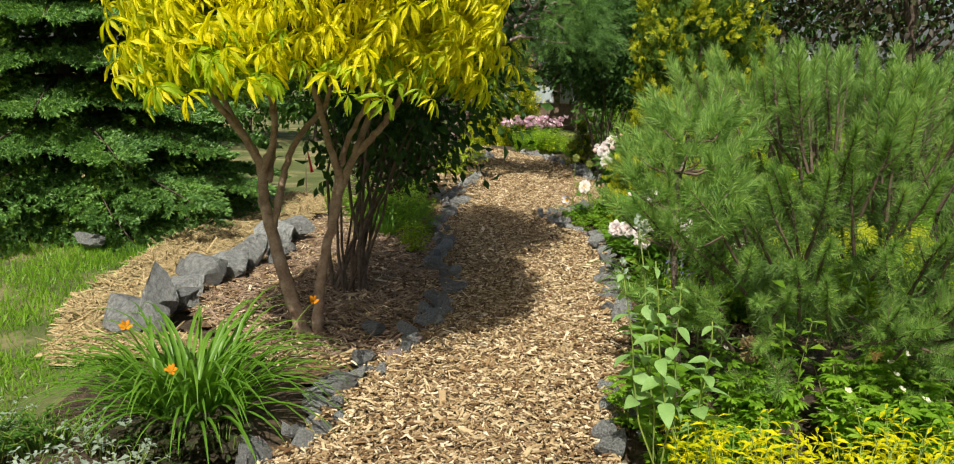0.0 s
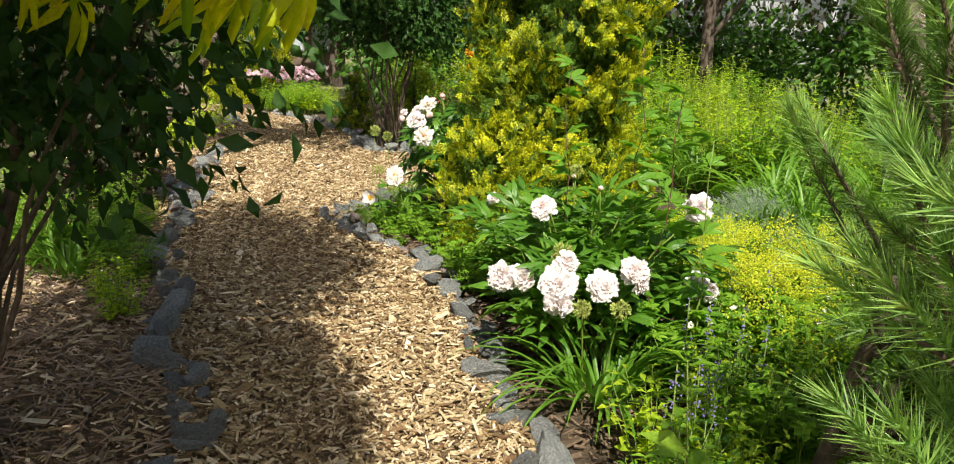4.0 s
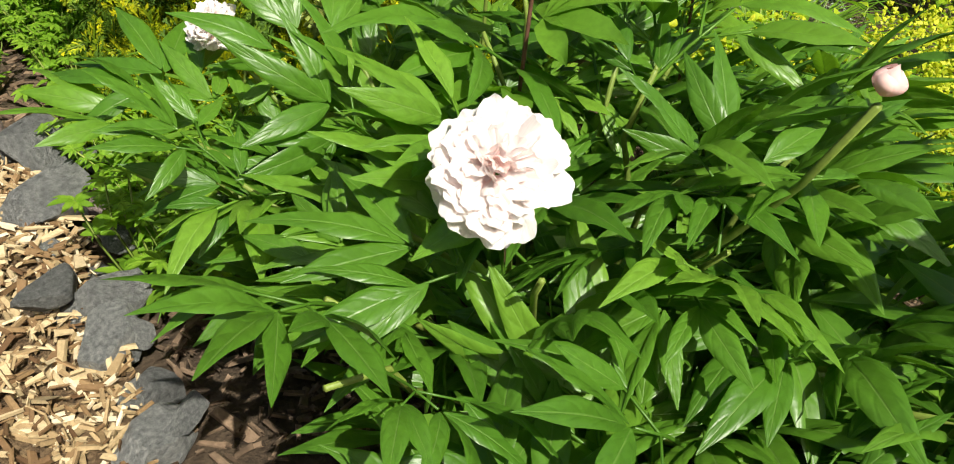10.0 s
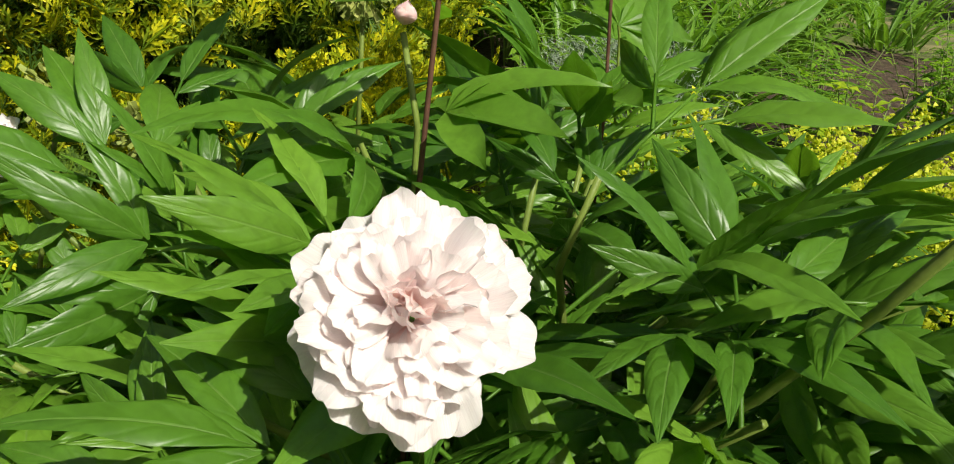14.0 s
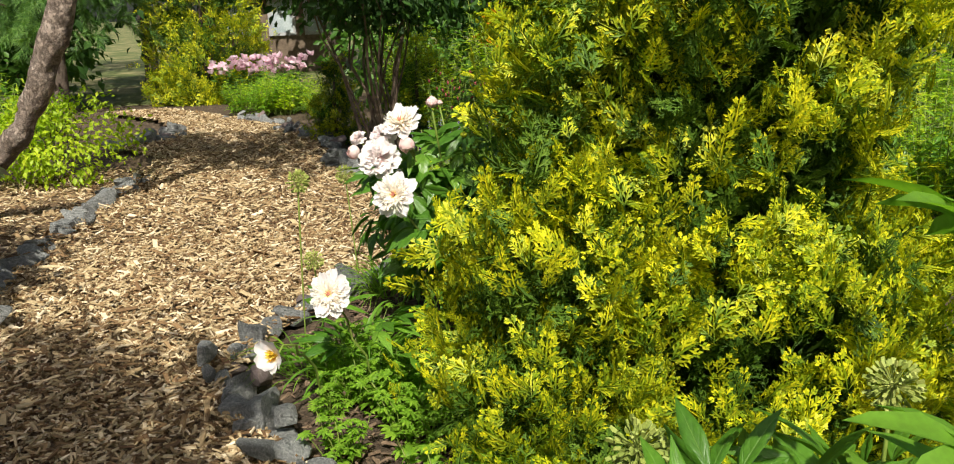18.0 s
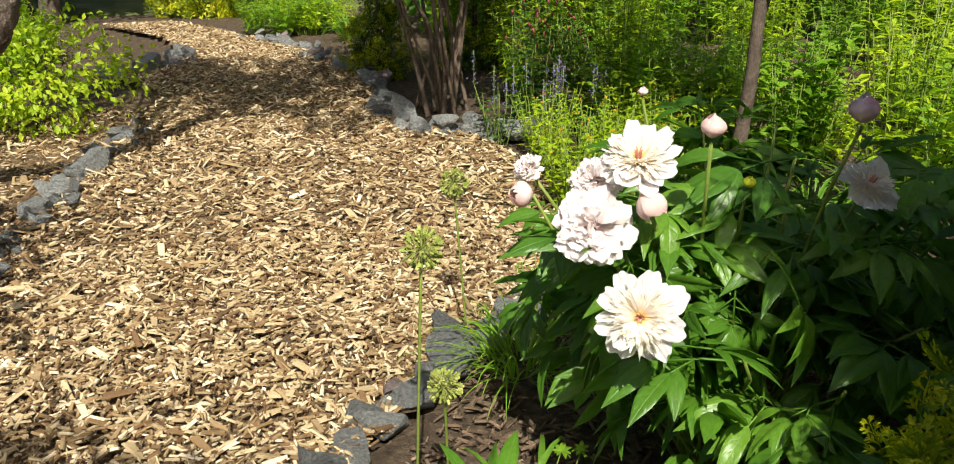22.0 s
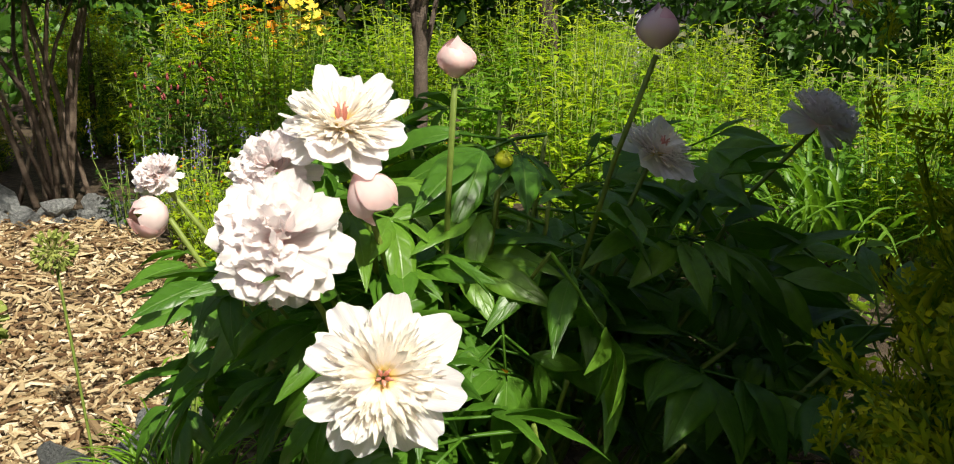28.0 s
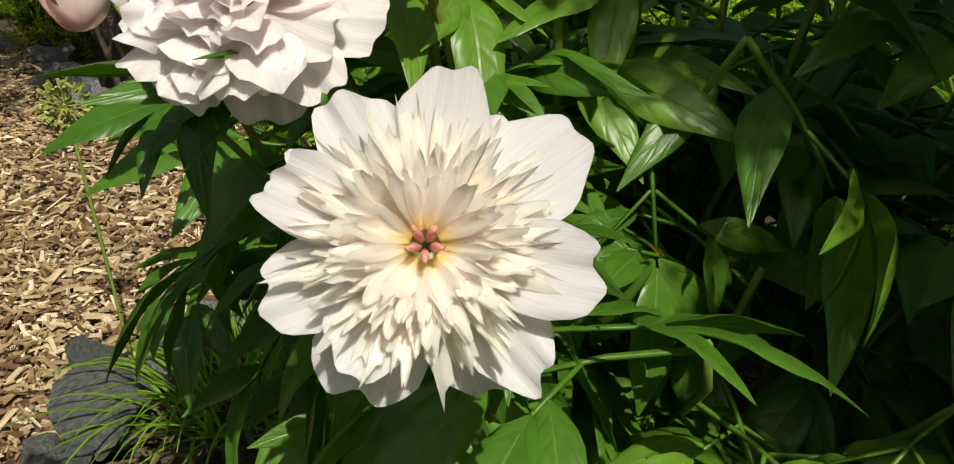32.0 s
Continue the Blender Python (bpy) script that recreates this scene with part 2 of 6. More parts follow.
def chip_material():
    """Wood chips: pale fresh faces to grey-brown weathered ones, chip by chip, with grain."""
    m, nt, bsdf, out = nodes_of("wood_chips")
    g = nt.nodes.new("ShaderNodeNewGeometry")
    r = ramp_node(nt, ((0.0, (0.12, 0.066, 0.032)), (0.25, (0.26, 0.165, 0.08)), (0.58, (0.42, 0.32, 0.175)), (0.85, (0.6, 0.475, 0.29)), (1.0, (0.8, 0.68, 0.49))))
    nt.links.new(g.outputs["Random Per Island"], r.inputs[0])
    n = noise_node(nt, 120.0, 4.0, 0.7)
    fr = ramp_node(nt, ((0.3, (0.7, 0.68, 0.66)), (0.7, (1.15, 1.15, 1.15))))
    nt.links.new(n.outputs[0], fr.inputs[0])
    col = mixed(nt, r.outputs[0], fr.outputs[0], 0.8, "MULTIPLY")
    nt.links.new(col, bsdf.inputs["Base Color"])
    bsdf.inputs["Roughness"].default_value = 0.8
    bsdf.inputs["Specular IOR Level"].default_value = 0.25
    bumped(nt, bsdf, n.outputs[0], 0.4, 0.003)
    return m


M_SOIL = rough_material("soil", ((0.3, (0.045, 0.03, 0.02)), (0.5, (0.1, 0.07, 0.045)), (0.72, (0.19, 0.14, 0.09))), 22.0, 0.95, 1.0, 0.03, fine=140.0)
M_CHIPBED = rough_material("chip_bed", ((0.3, (0.06, 0.037, 0.018)), (0.5, (0.17, 0.11, 0.06)), (0.72, (0.34, 0.24, 0.13))), 45.0, 0.9, 1.0, 0.02, fine=150.0)
M_CHIP = chip_material()
M_LAWN = rough_material("lawn", ((0.3, (0.06, 0.085, 0.02)), (0.5, (0.12, 0.14, 0.045)), (0.68, (0.36, 0.29, 0.15))), 1.1, 0.95, 0.8, 0.02, fine=40.0)
M_STONE = rough_material("grey_stone", ((0.25, (0.13, 0.135, 0.132)), (0.5, (0.29, 0.298, 0.29)), (0.75, (0.5, 0.5, 0.48))), 7.0, 0.75, 1.0, 0.03, obj_random=0.35, fine=70.0, spec=0.35)
M_REDSTONE = rough_material("reddish_stone", ((0.25, (0.1, 0.075, 0.07)), (0.5, (0.19, 0.145, 0.135)), (0.75, (0.3, 0.25, 0.235))), 7.0, 0.75, 0.7, 0.012, obj_random=0.25, fine=70.0, spec=0.35)
M_BARK = rough_material("brown_bark", ((0.3, (0.2, 0.135, 0.09)), (0.5, (0.37, 0.26, 0.18)), (0.7, (0.5, 0.385, 0.29))), 14.0, 0.9, 0.9, 0.012, fine=80.0)
M_DARKBARK = rough_material("dark_bark", ((0.3, (0.05, 0.038, 0.03)), (0.55, (0.12, 0.09, 0.07)), (0.75, (0.2, 0.16, 0.13))), 14.0, 0.9, 0.9, 0.012, fine=80.0)
M_MULCH = rough_material("bark_mulch", ((0.3, (0.1, 0.066, 0.042)), (0.55, (0.19, 0.13, 0.085)), (0.75, (0.3, 0.22, 0.15))), 14.0, 0.9, 0.9, 0.012, island=0.35, fine=80.0)
M_GREYBARK = rough_material("scaly_grey_bark", ((0.28, (0.2, 0.15, 0.11)), (0.5, (0.42, 0.33, 0.27)), (0.72, (0.62, 0.52, 0.44))), 11.0, 0.9, 1.0, 0.035, fine=45.0, cracks=24.0)
M_MIDBARK = rough_material("grey_brown_bark", ((0.3, (0.08, 0.055, 0.04)), (0.55, (0.17, 0.125, 0.09)), (0.75, (0.26, 0.2, 0.15))), 14.0, 0.9, 0.9, 0.012, fine=80.0)
M_STEM = leaf_material("green_stem", ((0.0, (0.1, 0.18, 0.03)), (1.0, (0.27, 0.33, 0.06))), 0.5, 0.1)
M_REDSTEM = rough_material("red_brown_stem", ((0.3, (0.07, 0.03, 0.02)), (0.7, (0.16, 0.08, 0.05))), 20.0, 0.6, 0.2, 0.002)
M_GOLD = leaf_material("golden_leaf", ((0.0, (0.34, 0.42, 0.012)), (0.3, (0.58, 0.58, 0.01)), (0.65, (0.78, 0.7, 0.01)), (1.0, (0.86, 0.76, 0.02))), 0.5, 0.5, 0.3)
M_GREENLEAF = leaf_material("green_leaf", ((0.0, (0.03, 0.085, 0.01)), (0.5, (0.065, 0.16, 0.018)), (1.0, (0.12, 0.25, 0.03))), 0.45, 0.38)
M_DARKLEAF = leaf_material("dark_leaf", ((0.0, (0.02, 0.05, 0.01)), (0.5, (0.035, 0.09, 0.018)), (1.0, (0.07, 0.15, 0.028))), 0.5, 0.32, 0.25)
M_PURPLELEAF = leaf_material("purple_green_leaf", ((0.0, (0.035, 0.03, 0.022)), (0.45, (0.06, 0.052, 0.03)), (0.75, (0.055, 0.09, 0.025)), (1.0, (0.13, 0.085, 0.045))), 0.5, 0.32, 0.25)
M_PEONYLEAF = veined_leaf_material("peony_leaf", ((0.0, (0.05, 0.145, 0.012)), (0.5, (0.1, 0.235, 0.02)), (1.0, (0.19, 0.36, 0.035))), 0.38, 0.34, 0.5)
M_LIGHTLEAF = leaf_material("light_green_leaf", ((0.0, (0.1, 0.21, 0.015)), (0.5, (0.19, 0.36, 0.025)), (1.0, (0.3, 0.48, 0.045))), 0.45, 0.45)
M_STRAP = leaf_material("strap_leaf", ((0.0, (0.06, 0.15, 0.015)), (0.5, (0.12, 0.26, 0.025)), (1.0, (0.22, 0.38, 0.05))), 0.38, 0.4)
M_THUJA = tipped_material("golden_thuja", ((0.0, (0.1, 0.19, 0.01)), (0.3, (0.24, 0.33, 0.01)), (0.55, (0.46, 0.49, 0.012)), (0.78, (0.7, 0.655, 0.014)), (1.0, (0.84, 0.74, 0.02))), (0.06, 0.14, 0.012), 0.28)
# Thuja green with the shade of inner foliage painted in, for conifer interiors.
M_THUJASHADE = leaf_material("shaded_thuja", ((0.0, (0.025, 0.06, 0.008)), (0.6, (0.075, 0.15, 0.014)), (1.0, (0.16, 0.25, 0.02))), 0.6, 0.2, 0.2)
M_PINE = leaf_material("pine_needle", ((0.0, (0.1, 0.21, 0.045)), (0.5, (0.22, 0.38, 0.088)), (0.95, (0.4, 0.57, 0.14)), (1.0, (0.46, 0.42, 0.13))), 0.42, 0.28, 0.4, 8.0)
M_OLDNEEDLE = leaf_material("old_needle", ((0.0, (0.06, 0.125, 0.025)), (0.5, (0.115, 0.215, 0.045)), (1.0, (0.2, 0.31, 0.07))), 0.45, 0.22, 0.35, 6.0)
M_DRYNEEDLE = leaf_material("dry_needle", ((0.0, (0.26, 0.12, 0.04)), (1.0, (0.5, 0.3, 0.12))), 0.6, 0.2, 0.2, 6.0)
M_SPRUCE = leaf_material("spruce_needle", ((0.0, (0.055, 0.13, 0.04)), (0.5, (0.125, 0.26, 0.065)), (1.0, (0.27, 0.45, 0.11))), 0.45, 0.3)
M_SAGELEAF = leaf_material("sage_green_leaf", ((0.0, (0.15, 0.28, 0.075)), (0.5, (0.23, 0.39, 0.12)), (1.0, (0.33, 0.5, 0.17))), 0.5, 0.3)
M_SILVER = leaf_material("silver_leaf", ((0.0, (0.2, 0.26, 0.2)), (1.0, (0.4, 0.48, 0.38))), 0.6, 0.3)
M_CHART = leaf_material("chartreuse_blossom", ((0.0, (0.36, 0.44, 0.02)), (0.5, (0.58, 0.61, 0.03)), (1.0, (0.76, 0.74, 0.08))), 0.6, 0.4)
M_WHITE = petal_material("white_petal", ((0.0, (0.82, 0.78, 0.795)), (0.5, (0.85, 0.825, 0.835)), (1.0, (0.87, 0.86, 0.855))), 0.4, 0.55, (0.88, 0.84, 0.68), 0.3)
M_BLUSH = petal_material("blush_petal", ((0.0, (0.87, 0.79, 0.79)), (0.4, (0.88, 0.835, 0.83)), (1.0, (0.885, 0.865, 0.855))), 0.4, 0.55, (0.89, 0.73, 0.71), 0.4)
M_PINKHEART = petal_material("pink_heart_petal", ((0.0, (0.92, 0.72, 0.7)), (0.35, (0.92, 0.82, 0.8)), (1.0, (0.92, 0.88, 0.865))), 0.45, 0.55, (0.92, 0.62, 0.58), 0.6)
M_CREAM = petal_material("cream_petal", ((0.0, (0.9, 0.87, 0.76)), (0.4, (0.91, 0.895, 0.815)), (1.0, (0.92, 0.915, 0.87))), 0.52, 0.55, (0.92, 0.8, 0.28), 0.42)
M_MIDLEAF = leaf_material("mid_green_leaf", ((0.0, (0.07, 0.17, 0.015)), (0.5, (0.13, 0.28, 0.025)), (1.0, (0.21, 0.39, 0.04))), 0.42, 0.42)
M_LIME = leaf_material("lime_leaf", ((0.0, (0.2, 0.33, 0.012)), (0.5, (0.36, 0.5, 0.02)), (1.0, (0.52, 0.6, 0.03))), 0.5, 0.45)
M_BUDPINK = petal_material("bud_petal", ((0.0, (0.82, 0.5, 0.5)), (0.5, (0.87, 0.66, 0.64)), (1.0, (0.88, 0.77, 0.74))), 0.35)
M_PINK = petal_material("pink_petal", ((0.0, (0.74, 0.42, 0.58)), (0.5, (0.83, 0.64, 0.74)), (1.0, (0.87, 0.8, 0.83))))
M_CARPEL = petal_material("pink_carpel", ((0.0, (0.6, 0.2, 0.18)), (1.0, (0.72, 0.4, 0.3))), 0.1)
M_YELLOW = petal_material("yellow_stamen", ((0.0, (0.75, 0.5, 0.03)), (1.0, (0.85, 0.68, 0.1))), 0.15)
M_ORANGE = petal_material("orange_petal", ((0.0, (0.75, 0.22, 0.01)), (1.0, (0.85, 0.42, 0.02))), 0.3)
M_VIOLET = petal_material("violet_petal", ((0.0, (0.16, 0.13, 0.38)), (1.0, (0.36, 0.32, 0.62))), 0.25)
M_ROSE = petal_material("dusky_rose_petal", ((0.0, (0.3, 0.05, 0.06)), (1.0, (0.5, 0.14, 0.14))), 0.25)
M_SEED = leaf_material("allium_seed_head", ((0.0, (0.2, 0.26, 0.05)), (0.5, (0.32, 0.38, 0.08)), (1.0, (0.46, 0.46, 0.14))), 0.6, 0.15)
M_DRYSEED = leaf_material("dry_seed_head", ((0.0, (0.2, 0.14, 0.06)), (1.0, (0.42, 0.32, 0.16))), 0.7, 0.15)
M_STRAW = rough_material("straw", ((0.3, (0.3, 0.22, 0.1)), (0.7, (0.55, 0.44, 0.24))), 30.0, 0.9, 0.4, 0.003, island=0.25)
M_TIMBER = rough_material("weathered_timber", ((0.3, (0.1, 0.07, 0.05)), (0.7, (0.24, 0.18, 0.13))), 9.0, 0.85, 0.5, 0.005, obj_random=0.2)
M_GREYWOOD = rough_material("grey_painted_wood", ((0.3, (0.3, 0.3, 0.31)), (0.7, (0.5, 0.5, 0.52))), 6.0, 0.8, 0.3, 0.004, obj_random=0.12)
M_RED = rough_material("red_cloth", ((0.3, (0.4, 0.02, 0.03)), (0.7, (0.55, 0.05, 0.06))), 12.0, 0.7, 0.2, 0.004)
M_GLASSY = rough_material("pale_pane", ((0.3, (0.3, 0.36, 0.38)), (0.7, (0.5, 0.56, 0.58))), 3.0, 0.15, 0.05, 0.002, spec=0.6)


# ---- geometry helpers ----
class Geo:
    """Vertices and triangles gathered into one mesh, with a material slot for each batch."""

    def __init__(self):
        self.v, self.f, self.m, self.n, self.uv = [], [], [], 0, []

    def add(self, vf, slot=0):
        v, f = vf[:2]
        self.uv.append(vf[2] if len(vf) > 2 else None)
        v, f = np.asarray(v, float).reshape(-1, 3), np.asarray(f, int).reshape(-1, 3)
        self.v.append(v), self.f.append(f + self.n), self.m.append(np.full(len(f), slot, np.int32))
        self.n += len(v)
        return self

    def mesh(self, name, mats, smooth=True):
        v, f, m = np.concatenate(self.v), np.concatenate(self.f), np.concatenate(self.m)
        me = bpy.data.meshes.new(name)
        me.vertices.add(len(v)), me.loops.add(len(f) * 3), me.polygons.add(len(f))
        me.vertices.foreach_set("co", v.astype(np.float32).ravel())
        me.loops.foreach_set("vertex_index", f.astype(np.int32).ravel())
        me.polygons.foreach_set("loop_start", np.arange(0, len(f) * 3, 3, dtype=np.int32))
        me.polygons.foreach_set("material_index", m)
        for mat in mats if isinstance(mats, (list, tuple)) else [mats]:
            me.materials.append(mat)
        me.polygons.foreach_set("use_smooth", np.full(len(f), smooth))
        if any(u is not None for u in self.uv):
            uv = np.concatenate([u if u is not None else np.tile((0.5, 0.6), (len(q), 1)) for u, q in zip(self.uv, self.v)])
            me.uv_layers.new(name="leaf").data.foreach_set("uv", uv[f.ravel()].astype(np.float32).ravel())
        me.update(calc_edges=True)
        return me


def thing(name, at=(0, 0, 0), label="", category="", group="", kind=""):
    ob = new(name)
    ob.empty_display_size = 0.1
    ob.location = at
    return tagged(ob, label, category, group, kind)


def part(name, data, parent, label="", at=None):
    """A mesh linked as a part; data is in world metres unless a place is given."""
    ob = new(name, data)
    ob.parent = parent
    base = parent
    off = Vector((0, 0, 0))
    while base is not None:
        off += base.location
        base = base.parent
    ob.location = (Vector(at) - off) if at is not None else -off
    return tagged(ob, label)


def geo_part(name, vf, mats, parent, label="", smooth=True):
    g = vf if isinstance(vf, Geo) else Geo().add(vf)
    return part(name, g.mesh(name, mats, smooth), parent, label)


def unit(a):
    return a / np.maximum(np.linalg.norm(a, axis=-1, keepdims=True), 1e-9)


def frames_of(pos, d, up=UP, s=1.0):
    """Matrices whose x axis runs along d and whose z axis lies as near to up as it can."""
    pos = np.atleast_2d(pos)
    n = len(pos)
    x = unit(np.broadcast_to(d, (n, 3)).astype(float))
    u = np.broadcast_to(up, (n, 3)) + 1e-4
    y = unit(np.cross(u, x))
    z = np.cross(x, y)
    m = np.zeros((n, 4, 4))
    sc = np.broadcast_to(s, (n,))[:, None]
    m[:, :3, 0], m[:, :3, 1], m[:, :3, 2], m[:, :3, 3], m[:, 3, 3] = x * sc, y * sc, z * sc, pos, 1
    return m


def scatter(t, m):
    """Copies of a small template, joined: one per matrix."""
    v, f = np.asarray(t[0], float), np.asarray(t[1], int)
    vs = np.einsum("nij,kj->nki", m[:, :3, :3], v) + m[:, None, :3, 3]
    fs = f[None] + (np.arange(len(m)) * len(v))[:, None, None]
    if len(t) > 2:
        return vs.reshape(-1, 3), fs.reshape(-1, 3), np.tile(t[2], (len(m), 1))
    return vs.reshape(-1, 3), fs.reshape(-1, 3)


def spread(n):
    """Random unit vectors."""
    return unit(rng.normal(size=(n, 3)))


def tube(points, radii, sides=6):
    p = np.asarray(points, float)
    r = np.broadcast_to(radii, (len(p),))
    tangent = unit(np.gradient(p, axis=0))
    ref = np.array((0.31, 0.87, 0.2))
    a = unit(np.cross(tangent, ref))
    b = np.cross(tangent, a)
    ang = np.linspace(0, 2 * math.pi, sides, endpoint=False)
    ring = np.cos(ang)[None, :, None] * a[:, None] + np.sin(ang)[None, :, None] * b[:, None]
    v = (p[:, None] + ring * r[:, None, None]).reshape(-1, 3)
    f = []
    for i in range(len(p) - 1):
        for j in range(sides):
            q, w = i * sides + j, i * sides + (j + 1) % sides
            f += [(q, w, w + sides), (q, w + sides, q + sides)]
    for j in range(1, sides - 1):
        k = (len(p) - 1) * sides
        f.append((k, k + j, k + j + 1))
    return v, np.array(f)


def bent(a, b, sag=0.0, n=6, wob=0.0):
    """Points from a to b, bowed upwards by sag, with a little wobble."""
    t = np.linspace(0, 1, n)[:, None]
    p = np.asarray(a, float) * (1 - t) + np.asarray(b, float) * t
    p[:, 2] += sag * 4 * (t * (1 - t))[:, 0]
    if wob:
        p[1:-1] += rng.normal(size=(n - 2, 3)) * wob
    return p


def merged(*parts):
    g = Geo()
    for q in parts:
        g.add(q)
    return np.concatenate(g.v), np.concatenate(g.f)


def leaf(length=1.0, width=0.3, fold=0.12, droop=0.25, seg=4, belly=0.45, tip=1.0, notch=0.0):
    """A leaf along x: folded on its midrib, bending down towards the tip; notch makes a toothed edge."""
    t = np.linspace(0, 1, seg + 1)
    w = width * 0.5 * np.sin(math.pi * t ** (math.log(0.5) / math.log(belly))) ** tip
    if notch:
        w = w * (1 + notch * (np.arange(seg + 1) % 2 * 2 - 1))
    w[0], w[-1] = width * 0.03, 0.0
    x, z = length * t, -droop * length * t ** 2
    mid = np.stack([x, 0 * x, z], 1)
    lft = np.stack([x + notch * 0.1, w, z + fold * w / max(width, 1e-6) * 2 * width], 1)
    rgt = lft * (1, -1, 1)
    v = np.concatenate([mid, lft, rgt])
    n = seg + 1
    f = []
    for i in range(seg):
        f += [(i, i + 1, n + i + 1), (i, n + i + 1, n + i), (i + 1, i, 2 * n + i), (i + 1, 2 * n + i, 2 * n + i + 1)]
    return v, np.array(f)


def chip_leaf(width=0.6):
    """The plainest folded leaf, for crowns far off."""
    return np.array([(0, 0, 0), (0.45, width / 2, 0.08), (0.5, 0, -0.04), (0.45, -width / 2, 0.08), (1, 0, -0.2)]), np.array([(0, 2, 1), (2, 4, 1), (0, 3, 2), (2, 3, 4)])


def fine_leaf(length, width, fold=0.2, droop=0.3, seg=8, wave=0.02):
    """A close-seen leaf: five points across, arched between midrib and rim, with a gently waved rim and a UV map."""
    t, u = np.linspace(0, 1, seg + 1), np.linspace(-1, 1, 5)
    tt, uu = np.meshgrid(t, u, indexing="ij")
    w = width * 0.5 * np.sin(math.pi * tt ** 0.86) ** 0.95 * (1 - 0.25 * tt)
    w[0], w[-1] = width * 0.04, 0.0005
    ph = rng.random() * 6
    x = length * tt
    arch = fold * np.abs(uu) * w + 0.16 * width * (1 - (2 * np.abs(uu) - 1) ** 2) * np.sin(math.pi * tt)
    z = arch - droop * length * tt ** 2 + wave * length * np.abs(uu) ** 2 * np.sin(tt * 11 + ph + uu) * np.sin(math.pi * tt)
    v = np.stack([x, uu * w, z], -1).reshape(-1, 3)
    i = np.arange(len(v)).reshape(seg + 1, 5)
    a, b, c, d = i[:-1, :-1].ravel(), i[1:, :-1].ravel(), i[1:, 1:].ravel(), i[:-1, 1:].ravel()
    return v, np.concatenate([np.stack([a, b, c], 1), np.stack([a, c, d], 1)]), np.stack([tt, uu], -1).reshape(-1, 2)


def turned(vf, rx=0.0, ry=0.0, rz=0.0, at=(0, 0, 0), s=1.0):
    m = np.array(pose(*at, rx, ry, rz))
    return (np.asarray(vf[0]) * s @ m[:3, :3].T + m[:3, 3], *vf[1:])


def strap(base, az, length, lift, width, seg=8, twist=0.0):
    """A long arching leaf: rises at the angle lift and bends over."""
    t = np.linspace(0, 1, seg + 1)
    ang = lift - (lift + 0.7 + 0.5 * rng.random()) * t ** 1.7
    step = length / seg
    r = np.concatenate([[0], np.cumsum(np.cos(ang[:-1]) * step)])
    z = np.concatenate([[0], np.cumsum(np.sin(ang[:-1]) * step)])
    d, side = np.array((math.cos(az), math.sin(az), 0)), np.array((-math.sin(az), math.cos(az), 0))
    p = np.asarray(base) + r[:, None] * d + z[:, None] * UP
    p[:, 2] = np.maximum(p[:, 2], 0.015)
    w = width * 0.5 * (1 - t ** 2.5) * (0.55 + 0.45 * np.minimum(1, t * 5)) + 0.0006
    fold = np.stack([-np.sin(ang) * d[0], -np.sin(ang) * d[1], np.cos(ang)], 1)
    l, q = p + side * w[:, None] + fold * w[:, None] * 0.5, p - side * w[:, None] + fold * w[:, None] * 0.5
    v = np.concatenate([p, l, q])
    n = seg + 1
    f = []
    for i in range(seg):
        f += [(i, i + 1, n + i + 1), (i, n + i + 1, n + i), (i + 1, i, 2 * n + i), (i + 1, 2 * n + i, 2 * n + i + 1)]
    return v, np.array(f)


def strap_clump(count, length, width, spreadr, rise=(0.7, 1.45), at=(0, 0, 0)):
    g = Geo()
    for k in range(count):
        az = rng.random() * 2 * math.pi
        r = spreadr * math.sqrt(rng.random())
        base = (at[0] + r * math.cos(az), at[1] + r * math.sin(az), at[2])
        g.add(strap(base, az + rng.normal() * 0.5, length * rng.uniform(0.6, 1.1), rng.uniform(*rise), width * rng.uniform(0.7, 1.2)))
    return g


def rock_mesh(seed, flat=0.75):
    r = np.random.default_rng(seed)
    bm = bmesh.new()
    bmesh.ops.create_icosphere(bm, subdivisions=3, radius=1.0)
    v = np.array([q.co[:] for q in bm.verts])
    for k in range(20):
        n = unit(r.normal(size=3))
        d = r.uniform(0.32, 0.64)
        over = np.maximum(v @ n - d, 0)
        v -= over[:, None] * n
    for q, p in zip(bm.verts, v):
        w = noise.noise(Vector(p) * 2.3 + Vector((seed * 7.1, 0, 0))) * 0.03 + noise.noise(Vector(p) * 7.0 + Vector((0, seed * 3.3, 0))) * 0.02
        q.co = Vector(p) * (1.5 + w)
        q.co.z *= flat
    me = bpy.data.meshes.new("stone")
    bm.to_mesh(me)
    bm.free()
    me.materials.append(M_REDSTONE if seed > 10 else M_STONE)
    return me


REDROCKS = [rock_mesh(s, 0.75) for s in (11, 12)]
ROCKS = [rock_mesh(s, f) for s, f in zip(range(1, 11), (0.7, 0.8, 0.6, 0.75, 0.65, 0.85, 0.7, 0.6, 0.8, 0.75))]


